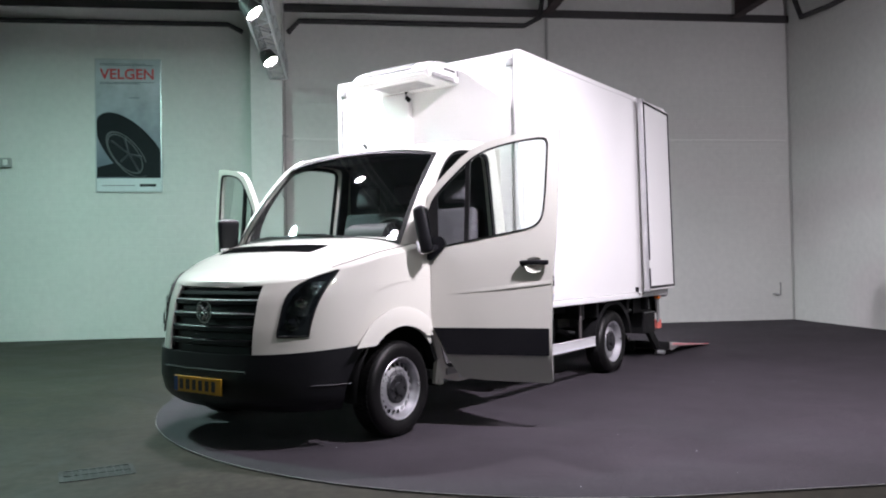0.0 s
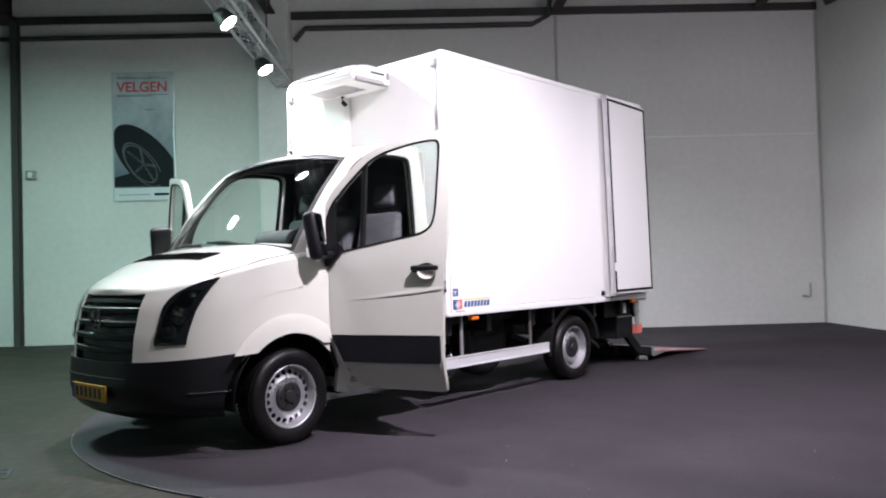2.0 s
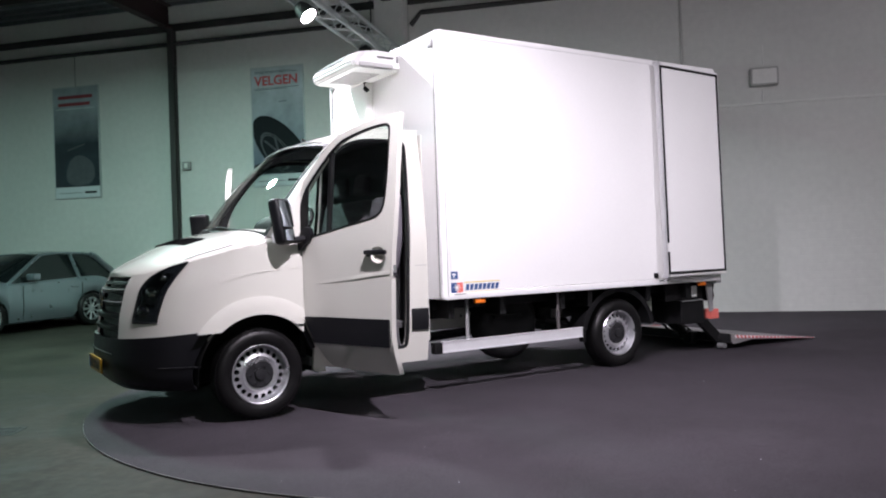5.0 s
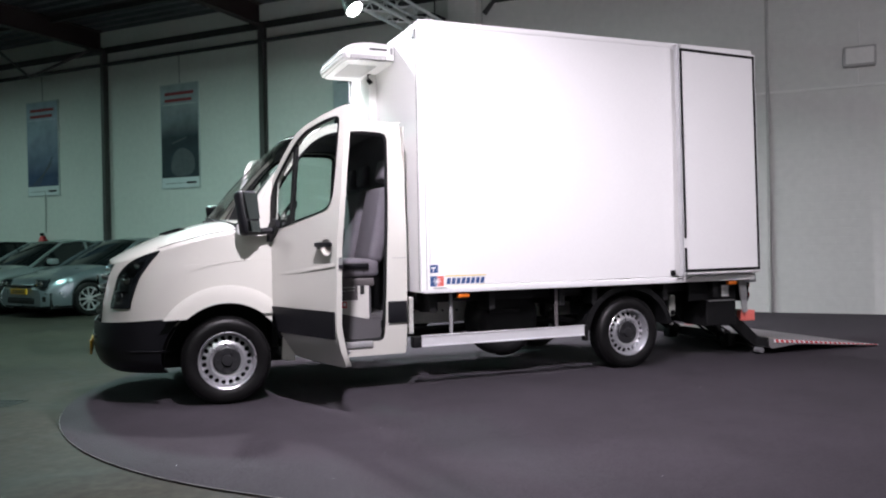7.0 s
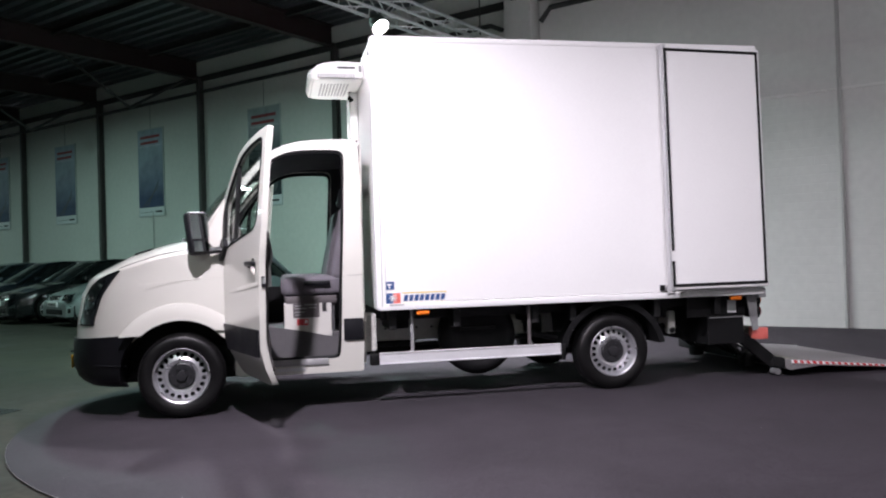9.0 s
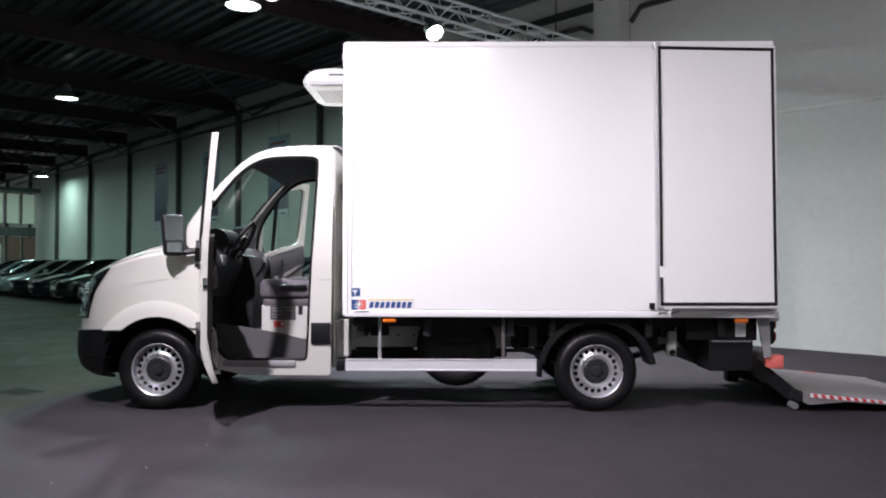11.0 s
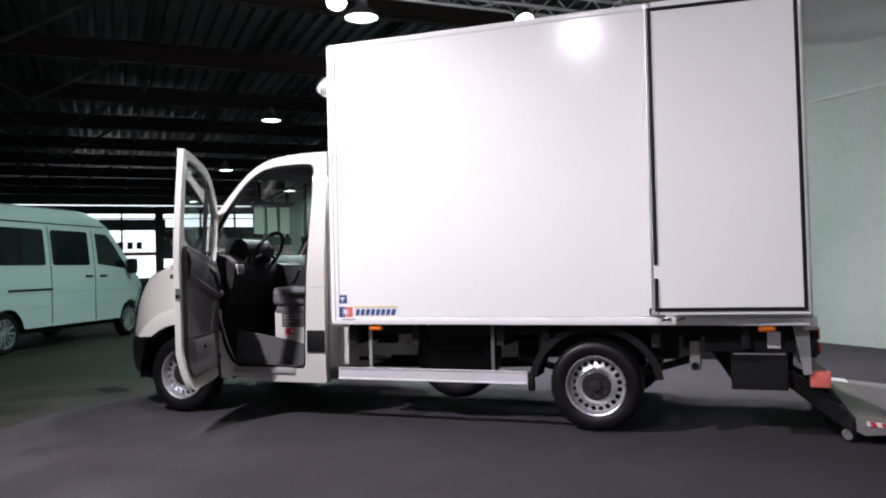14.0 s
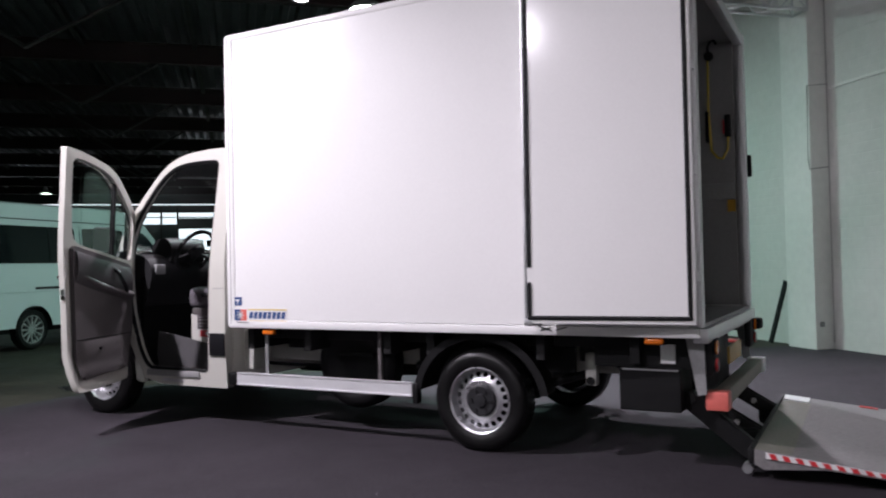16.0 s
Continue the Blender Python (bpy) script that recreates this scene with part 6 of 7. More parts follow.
plank = thing("leaning_board", "black board leaning on the wall beside the pier", "board", HALL @ pose(-1.95, WALL_Y - 0.02, 0.0))
part("board", box(-0.038, 0.038, -0.03, 0.0, 0.0, 0.92, 0.004), SEAL, plank, "", pose(0.0, -0.24, 0.02, -11, 9, 0))
red = thing("folded_sheet", "low red folded sheet by the wall", "sheet", HALL @ pose(-2.45, WALL_Y - 0.5, 0.0))
part("sheet", box(-0.28, 0.28, -0.10, 0.10, 0.0, 0.03, 0.01), REDPAINT, red)
loop = thing("cable_loop", "thin cable loop beside the pier", "cable", HALL)
part("cable", tube([(-0.93, WALL_Y - 0.045, 3.56), (-1.0, WALL_Y - 0.315, 3.54), (-1.02, WALL_Y - 0.315, 2.55), (-0.99, WALL_Y - 0.315, 2.42), (-0.96, WALL_Y - 0.05, 2.45)], 0.008, n=5), PIPEGREY, loop)
outlet = thing("pier_socket", "small grey socket low on the pier", "socket", HALL @ pose(-0.999, WALL_Y - 0.2, 0.35))
part("case", box(0.0, 0.03, -0.028, 0.028, -0.035, 0.035, 0.006), GREYSTEEL, outlet)

# ---- parked vehicles ----
SILVER = material("silver_car_paint", (0.25, 0.29, 0.32), 0.28, metal=0.75, vary=0.008, coat=0.8)
BLACKCAR = material("black_car_paint", (0.008, 0.009, 0.011), 0.2, vary=0.05, coat=0.8)
DARKBLUE = material("dark_blue_car_paint", (0.012, 0.016, 0.024), 0.22, metal=0.3, vary=0.05, coat=0.8)
PALECAR = material("pale_green_silver_paint", (0.42, 0.48, 0.49), 0.28, metal=0.7, vary=0.008, coat=0.8)
VANWHITE = material("van_white_paint", (0.58, 0.62, 0.63), 0.30, vary=0.008, coat=0.5)


def small_wheel(parent, m, R=0.315, spokes=9, paint=None):
    w = part("wheel", lathe([(R * 0.68, 0.075), (R * 0.76, 0.092), (R * 0.93, 0.09), (R, 0.06), (R, -0.06), (R * 0.93, -0.09), (R * 0.68, -0.08)], n=36), RUBBER, parent, "", m)
    rim = lathe([(R * 0.69, -0.07), (R * 0.70, 0.078), (R * 0.66, 0.082), (R * 0.64, 0.05)], n=36)
    lathe([(0.0, 0.062), (R * 0.16, 0.060), (R * 0.18, 0.03)], rim, 24)
    for k in range(spokes):
        a = k * math.tau / spokes
        rod((R * 0.14 * math.cos(a), 0.055, R * 0.14 * math.sin(a)), (R * 0.66 * math.cos(a), 0.06, R * 0.66 * math.sin(a)), R * 0.055, rim, 6)
    part("rim", rim, paint or STEEL, w, "silver spoked rim")
    part("brake_disc", lathe([(0.0, 0.0), (R * 0.62, 0.0)], n=24), SEAL, w)
    return w


def car(m, paint, label, L=4.3, W=1.72, belt=0.92, top=1.42, kind="sedan", grille="kidney", group="cars parked along the back wall", plate_paint=None):
    """Local x runs from the front bumper backwards, y to the right-hand side, z up."""
    c = thing("car", label, "car", m, group)
    hw = W / 2
    xf, xr = 0.82, L - 0.80 if kind == "hatch" else L - 0.95
    R = 0.315
    hood0, hood1 = 0.66, belt - 0.02
    ws0 = 1.25
    deck = belt + 0.04
    def topz(x):
        return curve([(0, 0.52), (0.06, 0.60), (0.25, hood0 + 0.04), (ws0 * 0.8, hood1), (ws0 + 0.2, belt), (L - 0.7, deck), (L - 0.15, deck - 0.04), (L, deck - 0.22)], x)
    def halfw(x):
        e = min(x, L - x)
        return hw * (1 - 0.26 * max(0, 1 - e / 0.55) ** 2.2)
    def low(x):
        for cx in (xf, xr):
            if abs(x - cx) < R + 0.045:
                return 0.30 + math.sqrt((R + 0.045) ** 2 - (x - cx) ** 2)
        return 0.20 if 0.5 < x < L - 0.5 else 0.22
    xs = sorted(set([L * (1 - math.cos(math.pi * k / 46)) / 2 for k in range(47)] + [cx + s * (R + 0.045) for cx in (xf, xr) for s in (-1, 1)] + [cx + s * (R + 0.045) * math.sin(k * math.pi / 16) for cx in (xf, xr) for s in (-1, 1) for k in range(8)]))
    bm = bmesh.new()
    cols = []
    for x in xs:
        zt, w, zl = topz(x), halfw(x), low(x)
        side_top = zt - 0.07
        pts = [(-w * 0.97, zl)]
        for k in range(1, 5):
            t = k / 5
            z = zl + (side_top - zl) * t
            pts.append((-w * (1.0 - 0.05 * abs(t - 0.45)), z))
        pts += [(-w * 0.96, side_top), (-w * 0.90, zt - 0.015), (-w * 0.6, zt + 0.008), (0, zt + 0.02)]
        pts += [(-y, z) for y, z in pts[-2::-1]]
        cols.append([bm.verts.new((x, y, z)) for y, z in pts])
    for a, b in zip(cols, cols[1:]):
        for k in range(len(a) - 1):
            bm.faces.new((a[k], a[k + 1], b[k + 1], b[k]))
    bm.faces.new(cols[0])
    bm.faces.new(cols[-1][::-1])
    part("body", bm, paint, c)
    part("underbody", box(0.12, L - 0.12, -hw * 0.86, hw * 0.86, 0.17, 0.45), SEAL, c)
    # glasshouse
    rear = L - 0.12 if kind == "hatch" else L - 0.75
    rtop = L - 0.55 if kind == "hatch" else L - 1.45
    prof = [(ws0 - 0.05, belt - 0.03), (ws0 + 0.75, top - 0.04), (ws0 + 1.15, top), (rtop - 0.3, top - 0.01), (rtop, top - 0.05), (rear, deck)]
    def gh(x):
        return curve(prof, x)
    bm = bmesh.new()
    bmr = bmesh.new()
    gx = [ws0 - 0.05 + (rear - ws0 + 0.05) * k / 30 for k in range(31)]
    cg, cr = [], []
    for x in gx:
        z = gh(x)
        t = (z - belt) / (top - belt)
        yb, yt = hw * 0.93, hw * (0.93 - 0.23 * max(t, 0))
        cg.append([bm.verts.new(p) for p in ((x, -yb, belt - 0.05), (x, -yt, z - 0.03), (x, -yt * 0.86, z), (x, 0, z + 0.02), (x, yt * 0.86, z), (x, yt, z - 0.03), (x, yb, belt - 0.05))])
        cr.append((x, yt, z))
    for a, b in zip(cg, cg[1:]):
        for k in range(6):
            bm.faces.new((a[k], a[k + 1], b[k + 1], b[k]))
    part("glass", bm, DARKGLASS, c, "dark car windows")
    mid = [r for r in cr if ws0 + 0.70 <= r[0] <= rtop + 0.02]
    part("roof", thicken(grid(lambda u, v: (lambda r: Vector((r[0], r[1] * 1.0 * (2 * v - 1), r[2] + 0.008 + 0.015 * (1 - (2 * v - 1) ** 2) - 0.03 * abs(2 * v - 1) ** 4)))(mid[min(int(u * (len(mid) - 1) + 0.5), len(mid) - 1)]), len(mid) - 1, 10), 0.012), paint, c)
    for s in (-1, 1):
        part("front_pillar", tube([(x, s * (y + 0.004), z - 0.02) for x, y, z in cr if x <= ws0 + 0.8], 0.032, n=6), paint, c)
        part("rear_pillar", tube([(x, s * (y + 0.004), z - 0.02) for x, y, z in cr if x >= rtop - 0.12], 0.05 if kind == "sedan" else 0.06, n=6), paint, c)
        xm = (ws0 + 0.9 + rtop) / 2
        part("centre_pillar", tube([(xm + 0.06, s * hw * 0.935, belt - 0.04), (xm, s * hw * 0.71, top - 0.04)], 0.035, n=6), paint, c)
        part("roof_rail", tube([(x, s * (y + 0.002), z - 0.018) for x, y, z in cr if ws0 + 0.7 <= x <= rtop], 0.022, n=6), paint, c)
        part("door_gap", tube([(xm + 0.06, s * (hw * 0.998), belt - 0.08), (xm + 0.04, s * (hw * 1.0), 0.45), (xm - 0.02, s * hw * 0.985, 0.24)], 0.005, n=4), SEAL, c)
        part("door_gap", tube([(ws0 + 0.22, s * (hw * 0.99), belt - 0.10), (ws0 + 0.22, s * (hw * 1.0), 0.5), (ws0 + 0.2, s * hw * 0.985, 0.24)], 0.005, n=4), SEAL, c)
        part("side_mirror", box(ws0 + 0.30, ws0 + 0.46, *sorted((s * hw * 0.95, s * (hw + 0.16))), belt + 0.0, belt + 0.12, 0.03, seg=3), paint, c, "door mirror")
        part("door_handle", box(xm - 0.20, xm - 0.04, *sorted((s * hw * 0.985, s * (hw + 0.012))), belt - 0.17, belt - 0.14, 0.008), paint, c)
        # headlights and fog lamp recesses
        def hp(u, v, s=s):
            y = hw * (0.46 + 0.40 * u)
            x = 0.55 * (1 - math.sqrt(max(0, 1 - max(0, (y / hw - 0.74) / 0.26) ** 2.2)))
            z = 0.565 + 0.125 * v
            return Vector((x * 0.9 + (z - 0.5) * 0.55 - 0.03, s * y, z))
        hl = part("headlight", thicken(grid(hp, 8, 4), 0.02), LENS, c, "clear headlight")
        for u in (0.3, 0.68):
            p = hp(u, 0.5)
            part("reflector", lathe([(0.05, 0.0), (0.038, -0.008), (0.0, -0.012)], axis="x", n=16), CHROME, hl, "", Matrix.Translation(p + Vector((-0.022, 0, 0))))
        part("fog_recess", box(0.02, 0.10, *sorted((s * hw * 0.58, s * hw * 0.80)), 0.30, 0.40, 0.02), SEAL, c)
        part("tail_lamp", box(L - 0.12, L + 0.002, *sorted((s * hw * 0.62, s * hw * 0.86)), 0.66, 0.80, 0.02), REDLENS, c)
        for cx in (xf, xr):
            small_wheel(c, Matrix.Translation((cx, s * (hw - 0.10), R)) @ pose(0, 0, 0, 0, 0, 0 if s > 0 else 180), R)
    part("air_intake", box(-0.015, 0.08, -hw * 0.50, hw * 0.50, 0.26, 0.37, 0.02), SEAL, c)
    if grille == "kidney":
        for s in (-1, 1):
            g = part("grille", box(-0.01, 0.10, *sorted((s * 0.02, s * 0.22)), 0.55, 0.66, 0.03, seg=3), CHROME, c, "chrome-edged grille")
            part("mesh", box(-0.014, -0.0105, *sorted((s * 0.04, s * 0.20)), 0.57, 0.64, 0.001), SEAL, g)
    else:
        part("grille", box(-0.012, 0.10, -0.34, 0.34, 0.55, 0.60, 0.015), SEAL, c)
    pl = part("number_plate", box(-0.045, -0.018, -0.25, 0.25, 0.43, 0.53, 0.003), plate_paint or YELLOW, c, "yellow number plate" if plate_paint == YELLOW else "white front plate")
    for k in range(6):
        part("bar", box(-0.0475, -0.0455, -0.20 + k * 0.068, -0.16 + k * 0.068, 0.45, 0.51), INK, pl)
    return c


ROWCARS = [
    (-8.45, 10.5, 262, SILVER, "silver three-door hatchback with yellow plate parked by the wall", 3.80, "hatch", "bar", YELLOW),
    (-10.65, 10.55, 262, PALECAR, "pale silver sedan with twin grille parked by the wall", 4.35, "sedan", "kidney", WHITETAPE),
    (-12.95, 10.5, 262, BLACKCAR, "black sedan with round headlights parked by the wall", 4.6, "sedan", "kidney", WHITETAPE),
    (-15.2, 10.5, 262, DARKBLUE, "dark blue sedan with chrome grille parked by the wall", 4.5, "sedan", "kidney", WHITETAPE),
    (-17.6, 10.7, 262, SILVER, "silver sedan parked in the row by the wall", 4.5, "sedan", "bar", WHITETAPE),
    (-20.1, 10.6, 262, BLACKCAR, "black hatchback parked in the row by the wall", 4.1, "hatch", "bar", WHITETAPE),
    (-22.6, 10.6, 262, DARKBLUE, "dark blue sedan parked in the row by the wall", 4.4, "sedan", "bar", WHITETAPE),
    (-25.0, 10.6, 262, BLACKCAR, "black sedan parked in the row by the wall", 4.4, "sedan", "bar", WHITETAPE),
    (-27.4, 10.6, 262, PALECAR, "pale silver hatchback parked in the row by the wall", 4.1, "hatch", "bar", WHITETAPE),
    (-29.8, 10.5, 262, DARKBLUE, "dark blue sedan parked in the row by the wall", 4.4, "sedan", "bar", WHITETAPE),
    (-32.2, 10.6, 262, SILVER, "silver sedan parked in the row by the wall", 4.4, "sedan", "bar", WHITETAPE),
    (-34.6, 10.6, 262, BLACKCAR, "black hatchback parked in the row by the wall", 4.0, "hatch", "bar", WHITETAPE),
]
for x, y, head, paint, label, L, kind, gr_, plate_ in ROWCARS:
    car(HALL @ pose(x, y, 0.0, 0, 0, head - 180), paint, label, L, kind=kind, grille=gr_, plate_paint=plate_)


# ---- the minibus ----
def minibus(m):
    """Local x forwards from the rear axle, right-hand side at negative y."""
    v = thing("minibus", "white high-roof minibus with dark windows on the concrete", "minibus", m)
    hw, R, WB = 0.965, 0.335, 3.62
    def roof(x):
        return curve([(-1.05, 2.37), (-0.9, 2.45), (2.25, 2.47), (2.65, 2.40), (2.95, 2.22), (3.82, 1.37), (4.08, 1.22), (4.36, 1.05), (4.44, 0.92), (4.48, 0.7)], x)
    def low(x):
        for cx in (0.0, WB):
            if abs(x - cx) < R + 0.06:
                return R + math.sqrt((R + 0.06) ** 2 - (x - cx) ** 2)
        return 0.38
    def hwid(x, z):
        w = hw - 0.14 * max(0, (z - 1.15) / 1.35) ** 1.3
        if x > 3.4:
            w *= 1 - 0.24 * ((x - 3.4) / 1.08) ** 2.2
        return w
    xs = sorted(set(np.round(np.concatenate([np.linspace(-1.05, 4.48, 56)] + [cx + (R + 0.06) * np.sin(np.linspace(-math.pi / 2, math.pi / 2, 17)) for cx in (0.0, WB)]), 4)))
    bm = bmesh.new()
    cols = []
    for x in xs:
        zt, zl = roof(x), low(x)
        st = zt - 0.13 if x < 2.95 else zt - 0.06
        pts = [(-hwid(x, zl + (st - zl) * k / 9), zl + (st - zl) * k / 9) for k in range(10)]
        w = hwid(x, st)
        pts += [(-w * 0.95, zt - 0.045 if x < 2.95 else zt - 0.02), (-w * 0.8, zt - 0.008), (-w * 0.4, zt + 0.012), (0, zt + 0.018)]
        pts += [(-y, z) for y, z in pts[-2::-1]]
        cols.append([bm.verts.new((x, y, z)) for y, z in pts])
    for a, b in zip(cols, cols[1:]):
        for k in range(len(a) - 1):
            bm.faces.new((a[k], a[k + 1], b[k + 1], b[k]))
    bm.faces.new(cols[0])
    bm.faces.new(cols[-1][::-1])
    part("body", bm, VANWHITE, v, "white body")
    part("underbody", box(-0.95, 4.25, -0.74, 0.74, 0.28, 0.6), SEAL, v)
    for s in (-1, 1):
        def to(a, b, d, s=s):
            return Vector((a, s * (hwid(a, b) + 0.008 - d), b))
        for x0, x1, xd in ((-0.85, 0.98, 0.36), (1.17, 2.25, 1.86)):
            wn = part("side_window", slab(rounded(x0, x1, 1.43, 2.05, 0.06), 0.02, to), DARKGLASS, v, "dark side window")
            part("divider", slab([(xd, 1.44), (xd + 0.025, 1.44), (xd + 0.025, 2.04), (xd, 2.04)], 0.01, lambda a, b, d, to=to: to(a, b, d - 0.008)), SEAL, wn)
        part("cab_window", slab([(2.52, 1.45), (3.46, 1.36), (3.48, 1.42), (3.02, 1.90), (2.86, 2.02), (2.50, 2.03)], 0.02, to), DARKGLASS, v, "dark cab window")
        for x in (1.11, 2.40):
            part("door_gap", tube([to(x, z, 0.004) for z in np.linspace(0.42, 2.1, 10)], 0.006, n=4), SEAL, v)
        part("roof_gutter", tube([to(x, 2.16, 0.006) for x in np.linspace(-1.0, 2.85, 16)], 0.010, n=5), SEAL, v, "dark roof gutter")
        for z in (0.96, 0.72):
            part("crease", tube([to(x, z, 0.005) for x in np.linspace(0.45 if z < 0.9 else -1.0, 3.05 if z < 0.9 else 4.1, 20)], 0.006, n=4), VANWHITE, v)
        part("slide_rail", slab([(0.02, 0.995), (1.13, 0.995), (1.13, 1.035), (0.02, 1.035)], 0.012, to), SEAL, v, "black sliding-door rail")
        for x in (2.20, 2.66):
            part("door_handle", slab(rounded(x - 0.10, x + 0.10, 1.205, 1.245, 0.015), 0.03, lambda a, b, d, to=to: to(a, b, d - 0.02)), SEAL, v, "black door handle")
        part("wing_mirror", box(3.42, 3.58, *sorted((s * 0.99, s * 1.17)), 1.26, 1.56, 0.04, seg=3), SEAL, v, "black wing mirror")
        part("mirror_arm", rod((3.50, s * 0.88, 1.34), (3.50, s * 1.05, 1.36), 0.025, n=6), SEAL, v)
        part("headlight", box(4.24, 4.42, *sorted((s * 0.45, s * 0.72)), 0.74, 0.94, 0.03, seg=3), LENS, v, "clear headlight")
        for cx in (0.0, WB):
            w = small_wheel(v, Matrix.Translation((cx, s * (hw - 0.12), R)) @ pose(0, 0, 0, 0, 0, 0 if s > 0 else 180), R, 12, GREYSTEEL)
    part("windscreen", grid(lambda u, t: (lambda x, y: Vector((x, y, roof(x) + 0.028)))(2.98 + 0.82 * u, (2 * t - 1) * 0.70), 8, 8), DARKGLASS, v, "dark windscreen")
    part("bumper", box(4.22, 4.53, -0.72, 0.72, 0.34, 0.60, 0.06, seg=3), SEAL, v, "black bumper")
    part("grille", box(4.38, 4.46, -0.36, 0.36, 0.66, 0.86, 0.02), SEAL, v)
    return v


minibus(HALL @ pose(-6.955, 2.652, 0.0, 0, 0, 148.5))

# ---- far end of the hall: glazed front with daylight behind ----
DAY = glow("daylight_backdrop", (0.84, 0.92, 1.0), 1.7)
CARDBROWN = material("brown_board", (0.22, 0.13, 0.07), 0.6, vary=0.2)
GREENWALL = material("grey_green_panel", (0.07, 0.085, 0.085), 0.5, vary=0.1, scale=1)
far = thing("far_facade", "far glazed hall front with bright daylight behind", "facade", HALL)
FX = -46.0


def far_panel(name, y0, y1, z0, z1, mat, x=FX, t=0.2, label=""):
    return part(name, box(x - t, x, y0, y1, z0, z1), mat, far, label, smooth=False)


far_panel("wall_panel", NEAR_Y, WALL_Y, 5.62, TOP + 0.4, GREENWALL)
far_panel("wall_panel", NEAR_Y, WALL_Y, 5.10, 5.54, GREENWALL)
far_panel("wall_panel", 8.1, WALL_Y, 2.15, 3.45, GREENWALL)
far_panel("dark_window", 8.1, WALL_Y, 3.455, 4.20, DARKGLASS)
far_panel("wall_panel", 8.1, WALL_Y, 0, 1.25, GREENWALL)
far_panel("wall_panel", 12.1, 13.0, 1.255, 2.145, GREENWALL)
far_panel("wall_panel", NEAR_Y, 3.0, 0, 4.3, GREENWALL)
far_panel("wall_panel", 3.0, 8.3, 4.0, 4.68, GREENWALL)
far_panel("wall_panel", 3.0, 8.3, 0, 0.95, GREENWALL)
for y in (-8, -5.5, -3, -0.5, 2.0, 3.0, 5.6, 7.65, 10.4, 12.6, 14.2):
    far_panel("mullion", y, y + (0.5 if y == 7.65 else 0.12), 0.8, 5.5, DARKSTEEL, FX + 0.05, 0.24)
for z in (4.72, 5.05):
    far_panel("transom", NEAR_Y, WALL_Y, z, z + 0.06, DARKSTEEL, FX + 0.04, 0.22)
far_panel("red_band", 3.0, 7.7, 2.38, 2.60, REDPAINT, FX + 0.06, 0.05, "red stripe on the glazing")
far_panel("balcony", 8.5, WALL_Y, 2.95, 3.35, PIPEGREY, FX + 1.2, 0.2, "pale balcony beam")
for y, z, h in ((9.6, 2.3, 0.25), (10.9, 2.35, 0.18), (12.3, 2.25, 0.5), (13.6, 2.3, 0.3)):
    far_panel("notice", y, y + 0.7, z, z + h, CARDBROWN, FX + 0.02, 0.015, "brown notice board")
for k in range(5):
    far_panel("sign_bar", 4.3 + 0.55 * k, 4.65 + 0.55 * k, 2.80, 3.25, INK, FX + 0.03, 0.02, "dark sign lettering bar")
for y in (9.0, 9.9, 10.9, 12.2, 13.2):
    far_panel("mullion", y, y + 0.10, 1.15, 2.35, DARKSTEEL, FX + 0.05, 0.24)
sky = part("backdrop", box(FX - 4.0, FX - 3.9, NEAR_Y - 3, WALL_Y + 3, -0.2, 6.3), DAY, None, "", HALL, smooth=False)
tagged(sky, "plain bright daylight beyond the glazing", "backdrop", "", "structure")
counter = thing("reception_counter", "long pale counter below the far glazing", "counter", HALL)
part("front", box(-44.2, -43.7, 8.6, 13.4, 0.02, 0.95, 0.02), PIERPAINT, counter, "pale counter front")
part("worktop", box(-44.3, -43.6, 8.5, 13.5, 0.95, 1.0, 0.01), CARDWHITE, counter)
part("base", box(-44.1, -43.75, 8.65, 13.35, 0.0, 0.018), CHASSIS, counter)
for y in (9.5,):
    part("red_panel", box(-43.697, -43.69, y, y + 1.0, 0.4, 0.75), REDPAINT, counter, "red panel")
office = thing("glazed_office", "lit two-storey office box in the far corner", "office", HALL)
part("floor_band", box(-36.05, -35.75, 8.6, WALL_Y - 0.2, 2.62, 3.05), GREENWALL, office, "grey floor band")
part("wall", box(-36.0, -35.8, 12.2, WALL_Y - 0.2, 0.0, 0.5), GREENWALL, office)
WARMGLOW = glow("warm_lit_glass", (0.12, 0.085, 0.065), 0.14)
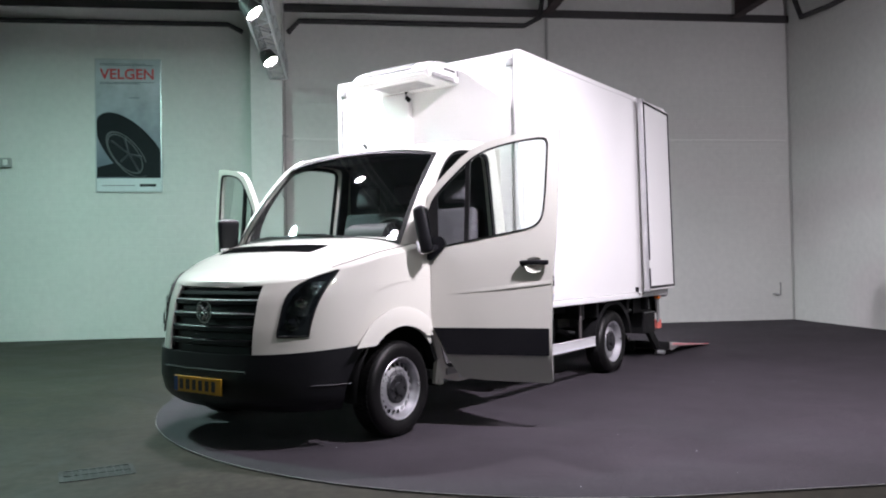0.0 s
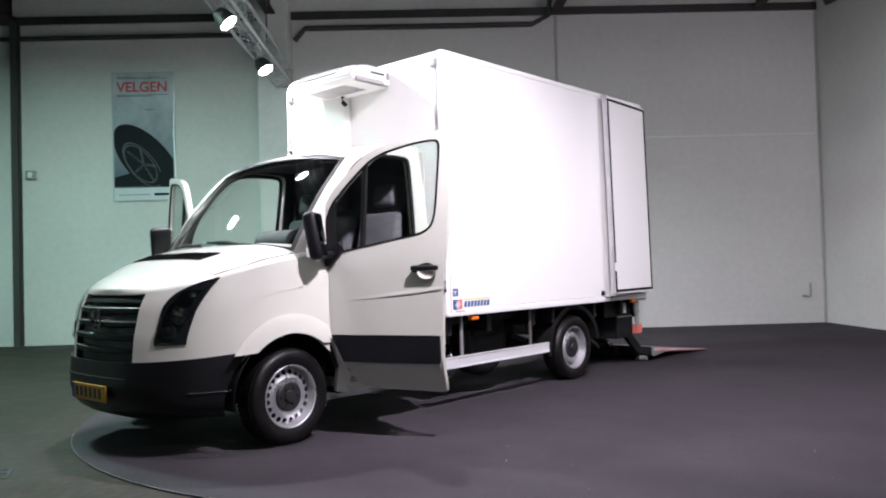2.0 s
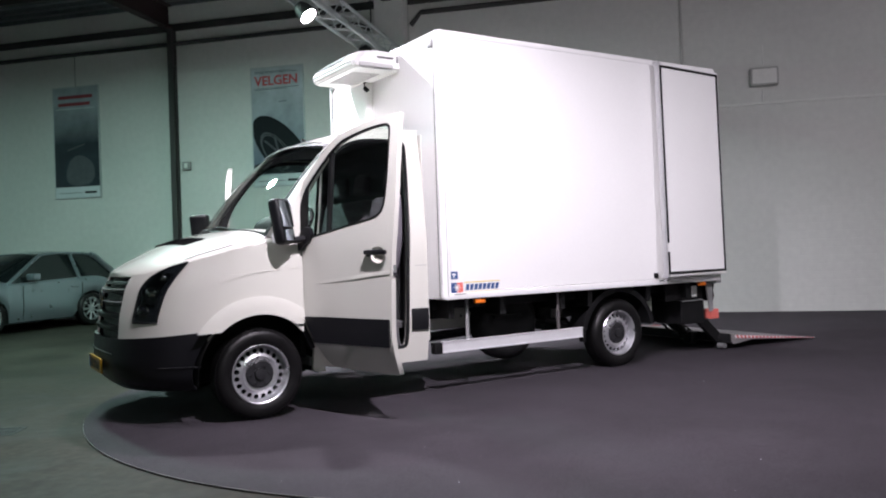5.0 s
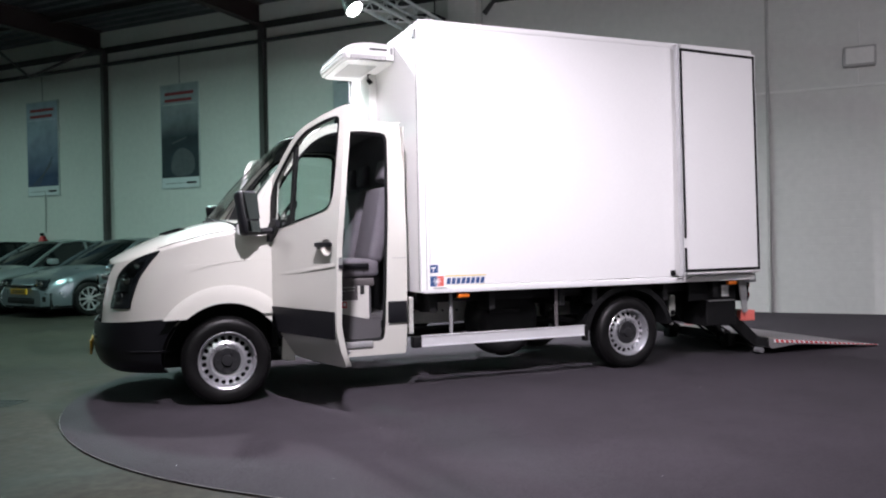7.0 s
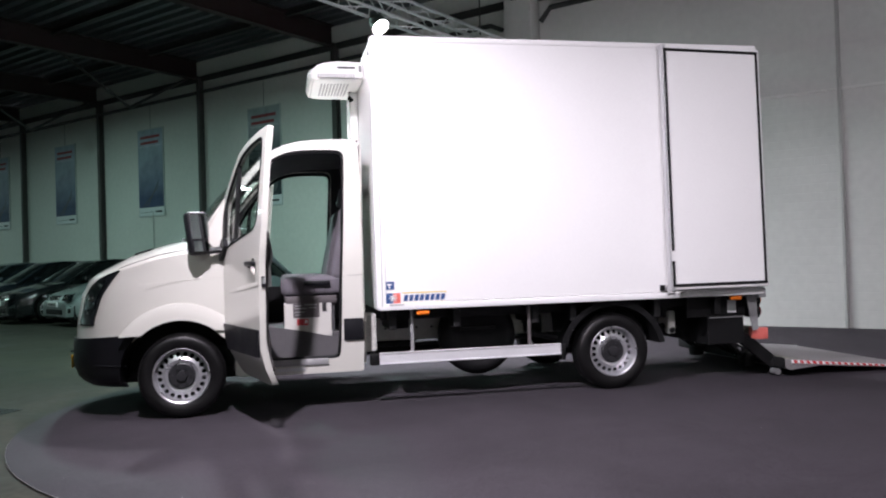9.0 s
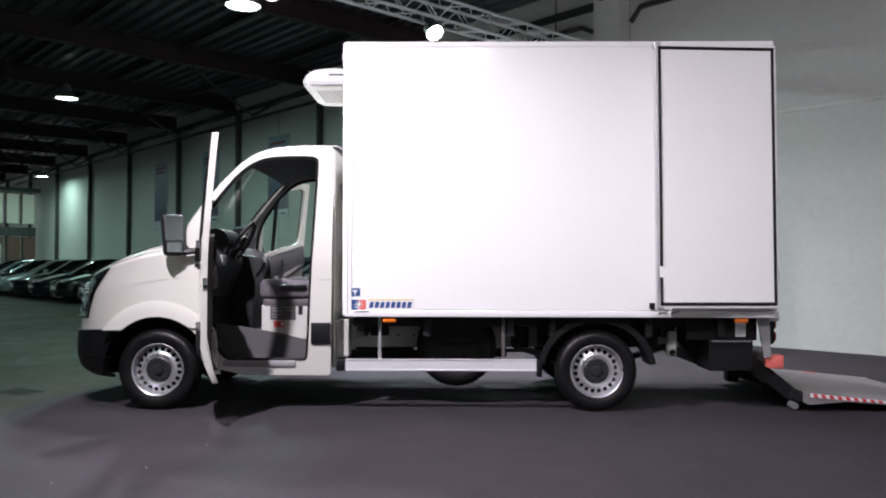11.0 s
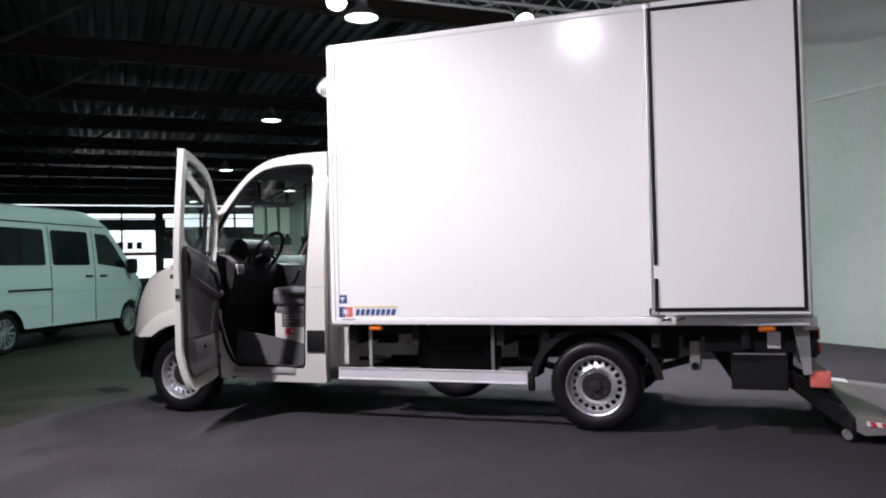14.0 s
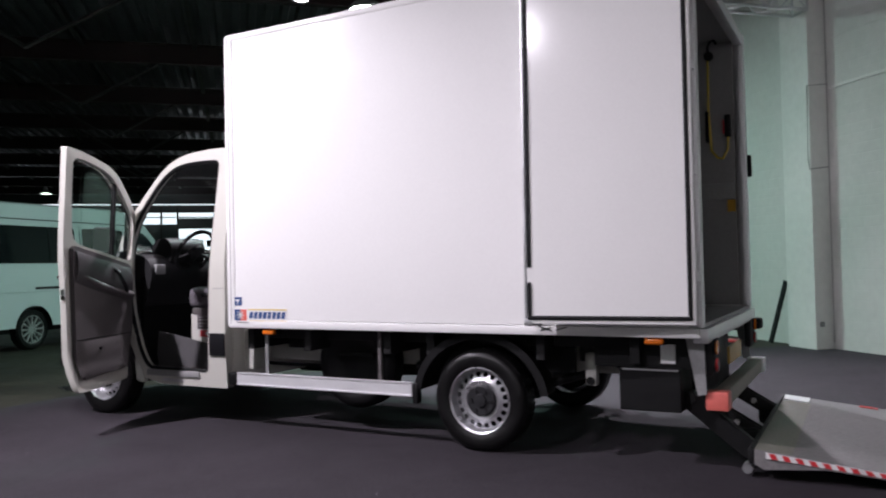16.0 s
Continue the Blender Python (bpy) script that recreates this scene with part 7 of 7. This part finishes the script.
for k, y in enumerate((9.0, 9.75, 10.5, 11.25, 12.25, 13.0, 13.7)):
    w = part("ground_window", box(-35.97, -35.92, y, y + 0.58, 0.55 if k > 3 else 0.9, 2.58), WARMGLOW, office, "warm lit ground-floor window")
    part("window_frame", box(-35.9, -35.82, y - 0.09, y - 0.01, 0.0, 2.6), DARKSTEEL, w)
    if k % 3 == 1:
        part("sheet", box(-35.915, -35.90, y + 0.1, y + 0.5, 1.3, 2.2), CARDWHITE, w, "white paper sheet")
part("roof", box(-36.0, -35.0, 12.1, WALL_Y - 0.2, 4.75, 4.95), GREENWALL, office)
PALEGLOW = glow("lit_office_blind", (0.62, 0.74, 0.62), 0.16)
for y in (12.25, 12.95, 13.65):
    w = part("window", box(-35.95, -35.9, y, y + 0.55, 3.25, 4.7), PALEGLOW, office, "lit window blind")
    part("window_frame", box(-35.9, -35.82, y - 0.07, y - 0.005, 3.2, 4.75), DARKSTEEL, w)

# ---- lint and crumbs trodden into the carpet ----
rng = random.Random(7)
bm = bmesh.new()
for k in range(26):
    x, y = rng.uniform(-1.2, 8.2), rng.uniform(4.1, 9.5)
    if x < CX and y < CY and math.hypot(x - CX, y - CY) > CR - 0.1:
        continue
    r, a = rng.uniform(0.0015, 0.004), rng.uniform(0, math.tau)
    ring = [bm.verts.new((x + r * math.cos(a + q * 2.09) * rng.uniform(0.6, 1.5), y + r * math.sin(a + q * 2.09), 0.0135 + 0.003 * (q == 0))) for q in range(3)]
    top = bm.verts.new((x, y, 0.0175))
    bm.faces.new(ring)
    for q in range(3):
        bm.faces.new((ring[q], ring[(q + 1) % 3], top))
tagged(part("carpet_lint", bm, CARDWHITE, None, "", HALL, smooth=False), "pale lint and crumbs scattered on the dark carpet", "lint", "", "stuff")

# ---- no part lies deeper than thing > part > sub-part ----
for ob in list(bpy.data.objects):
    while ob.parent and ob.parent.parent and ob.parent.parent.parent:
        ob.matrix_basis = ob.parent.matrix_basis @ ob.matrix_basis
        ob.parent = ob.parent.parent
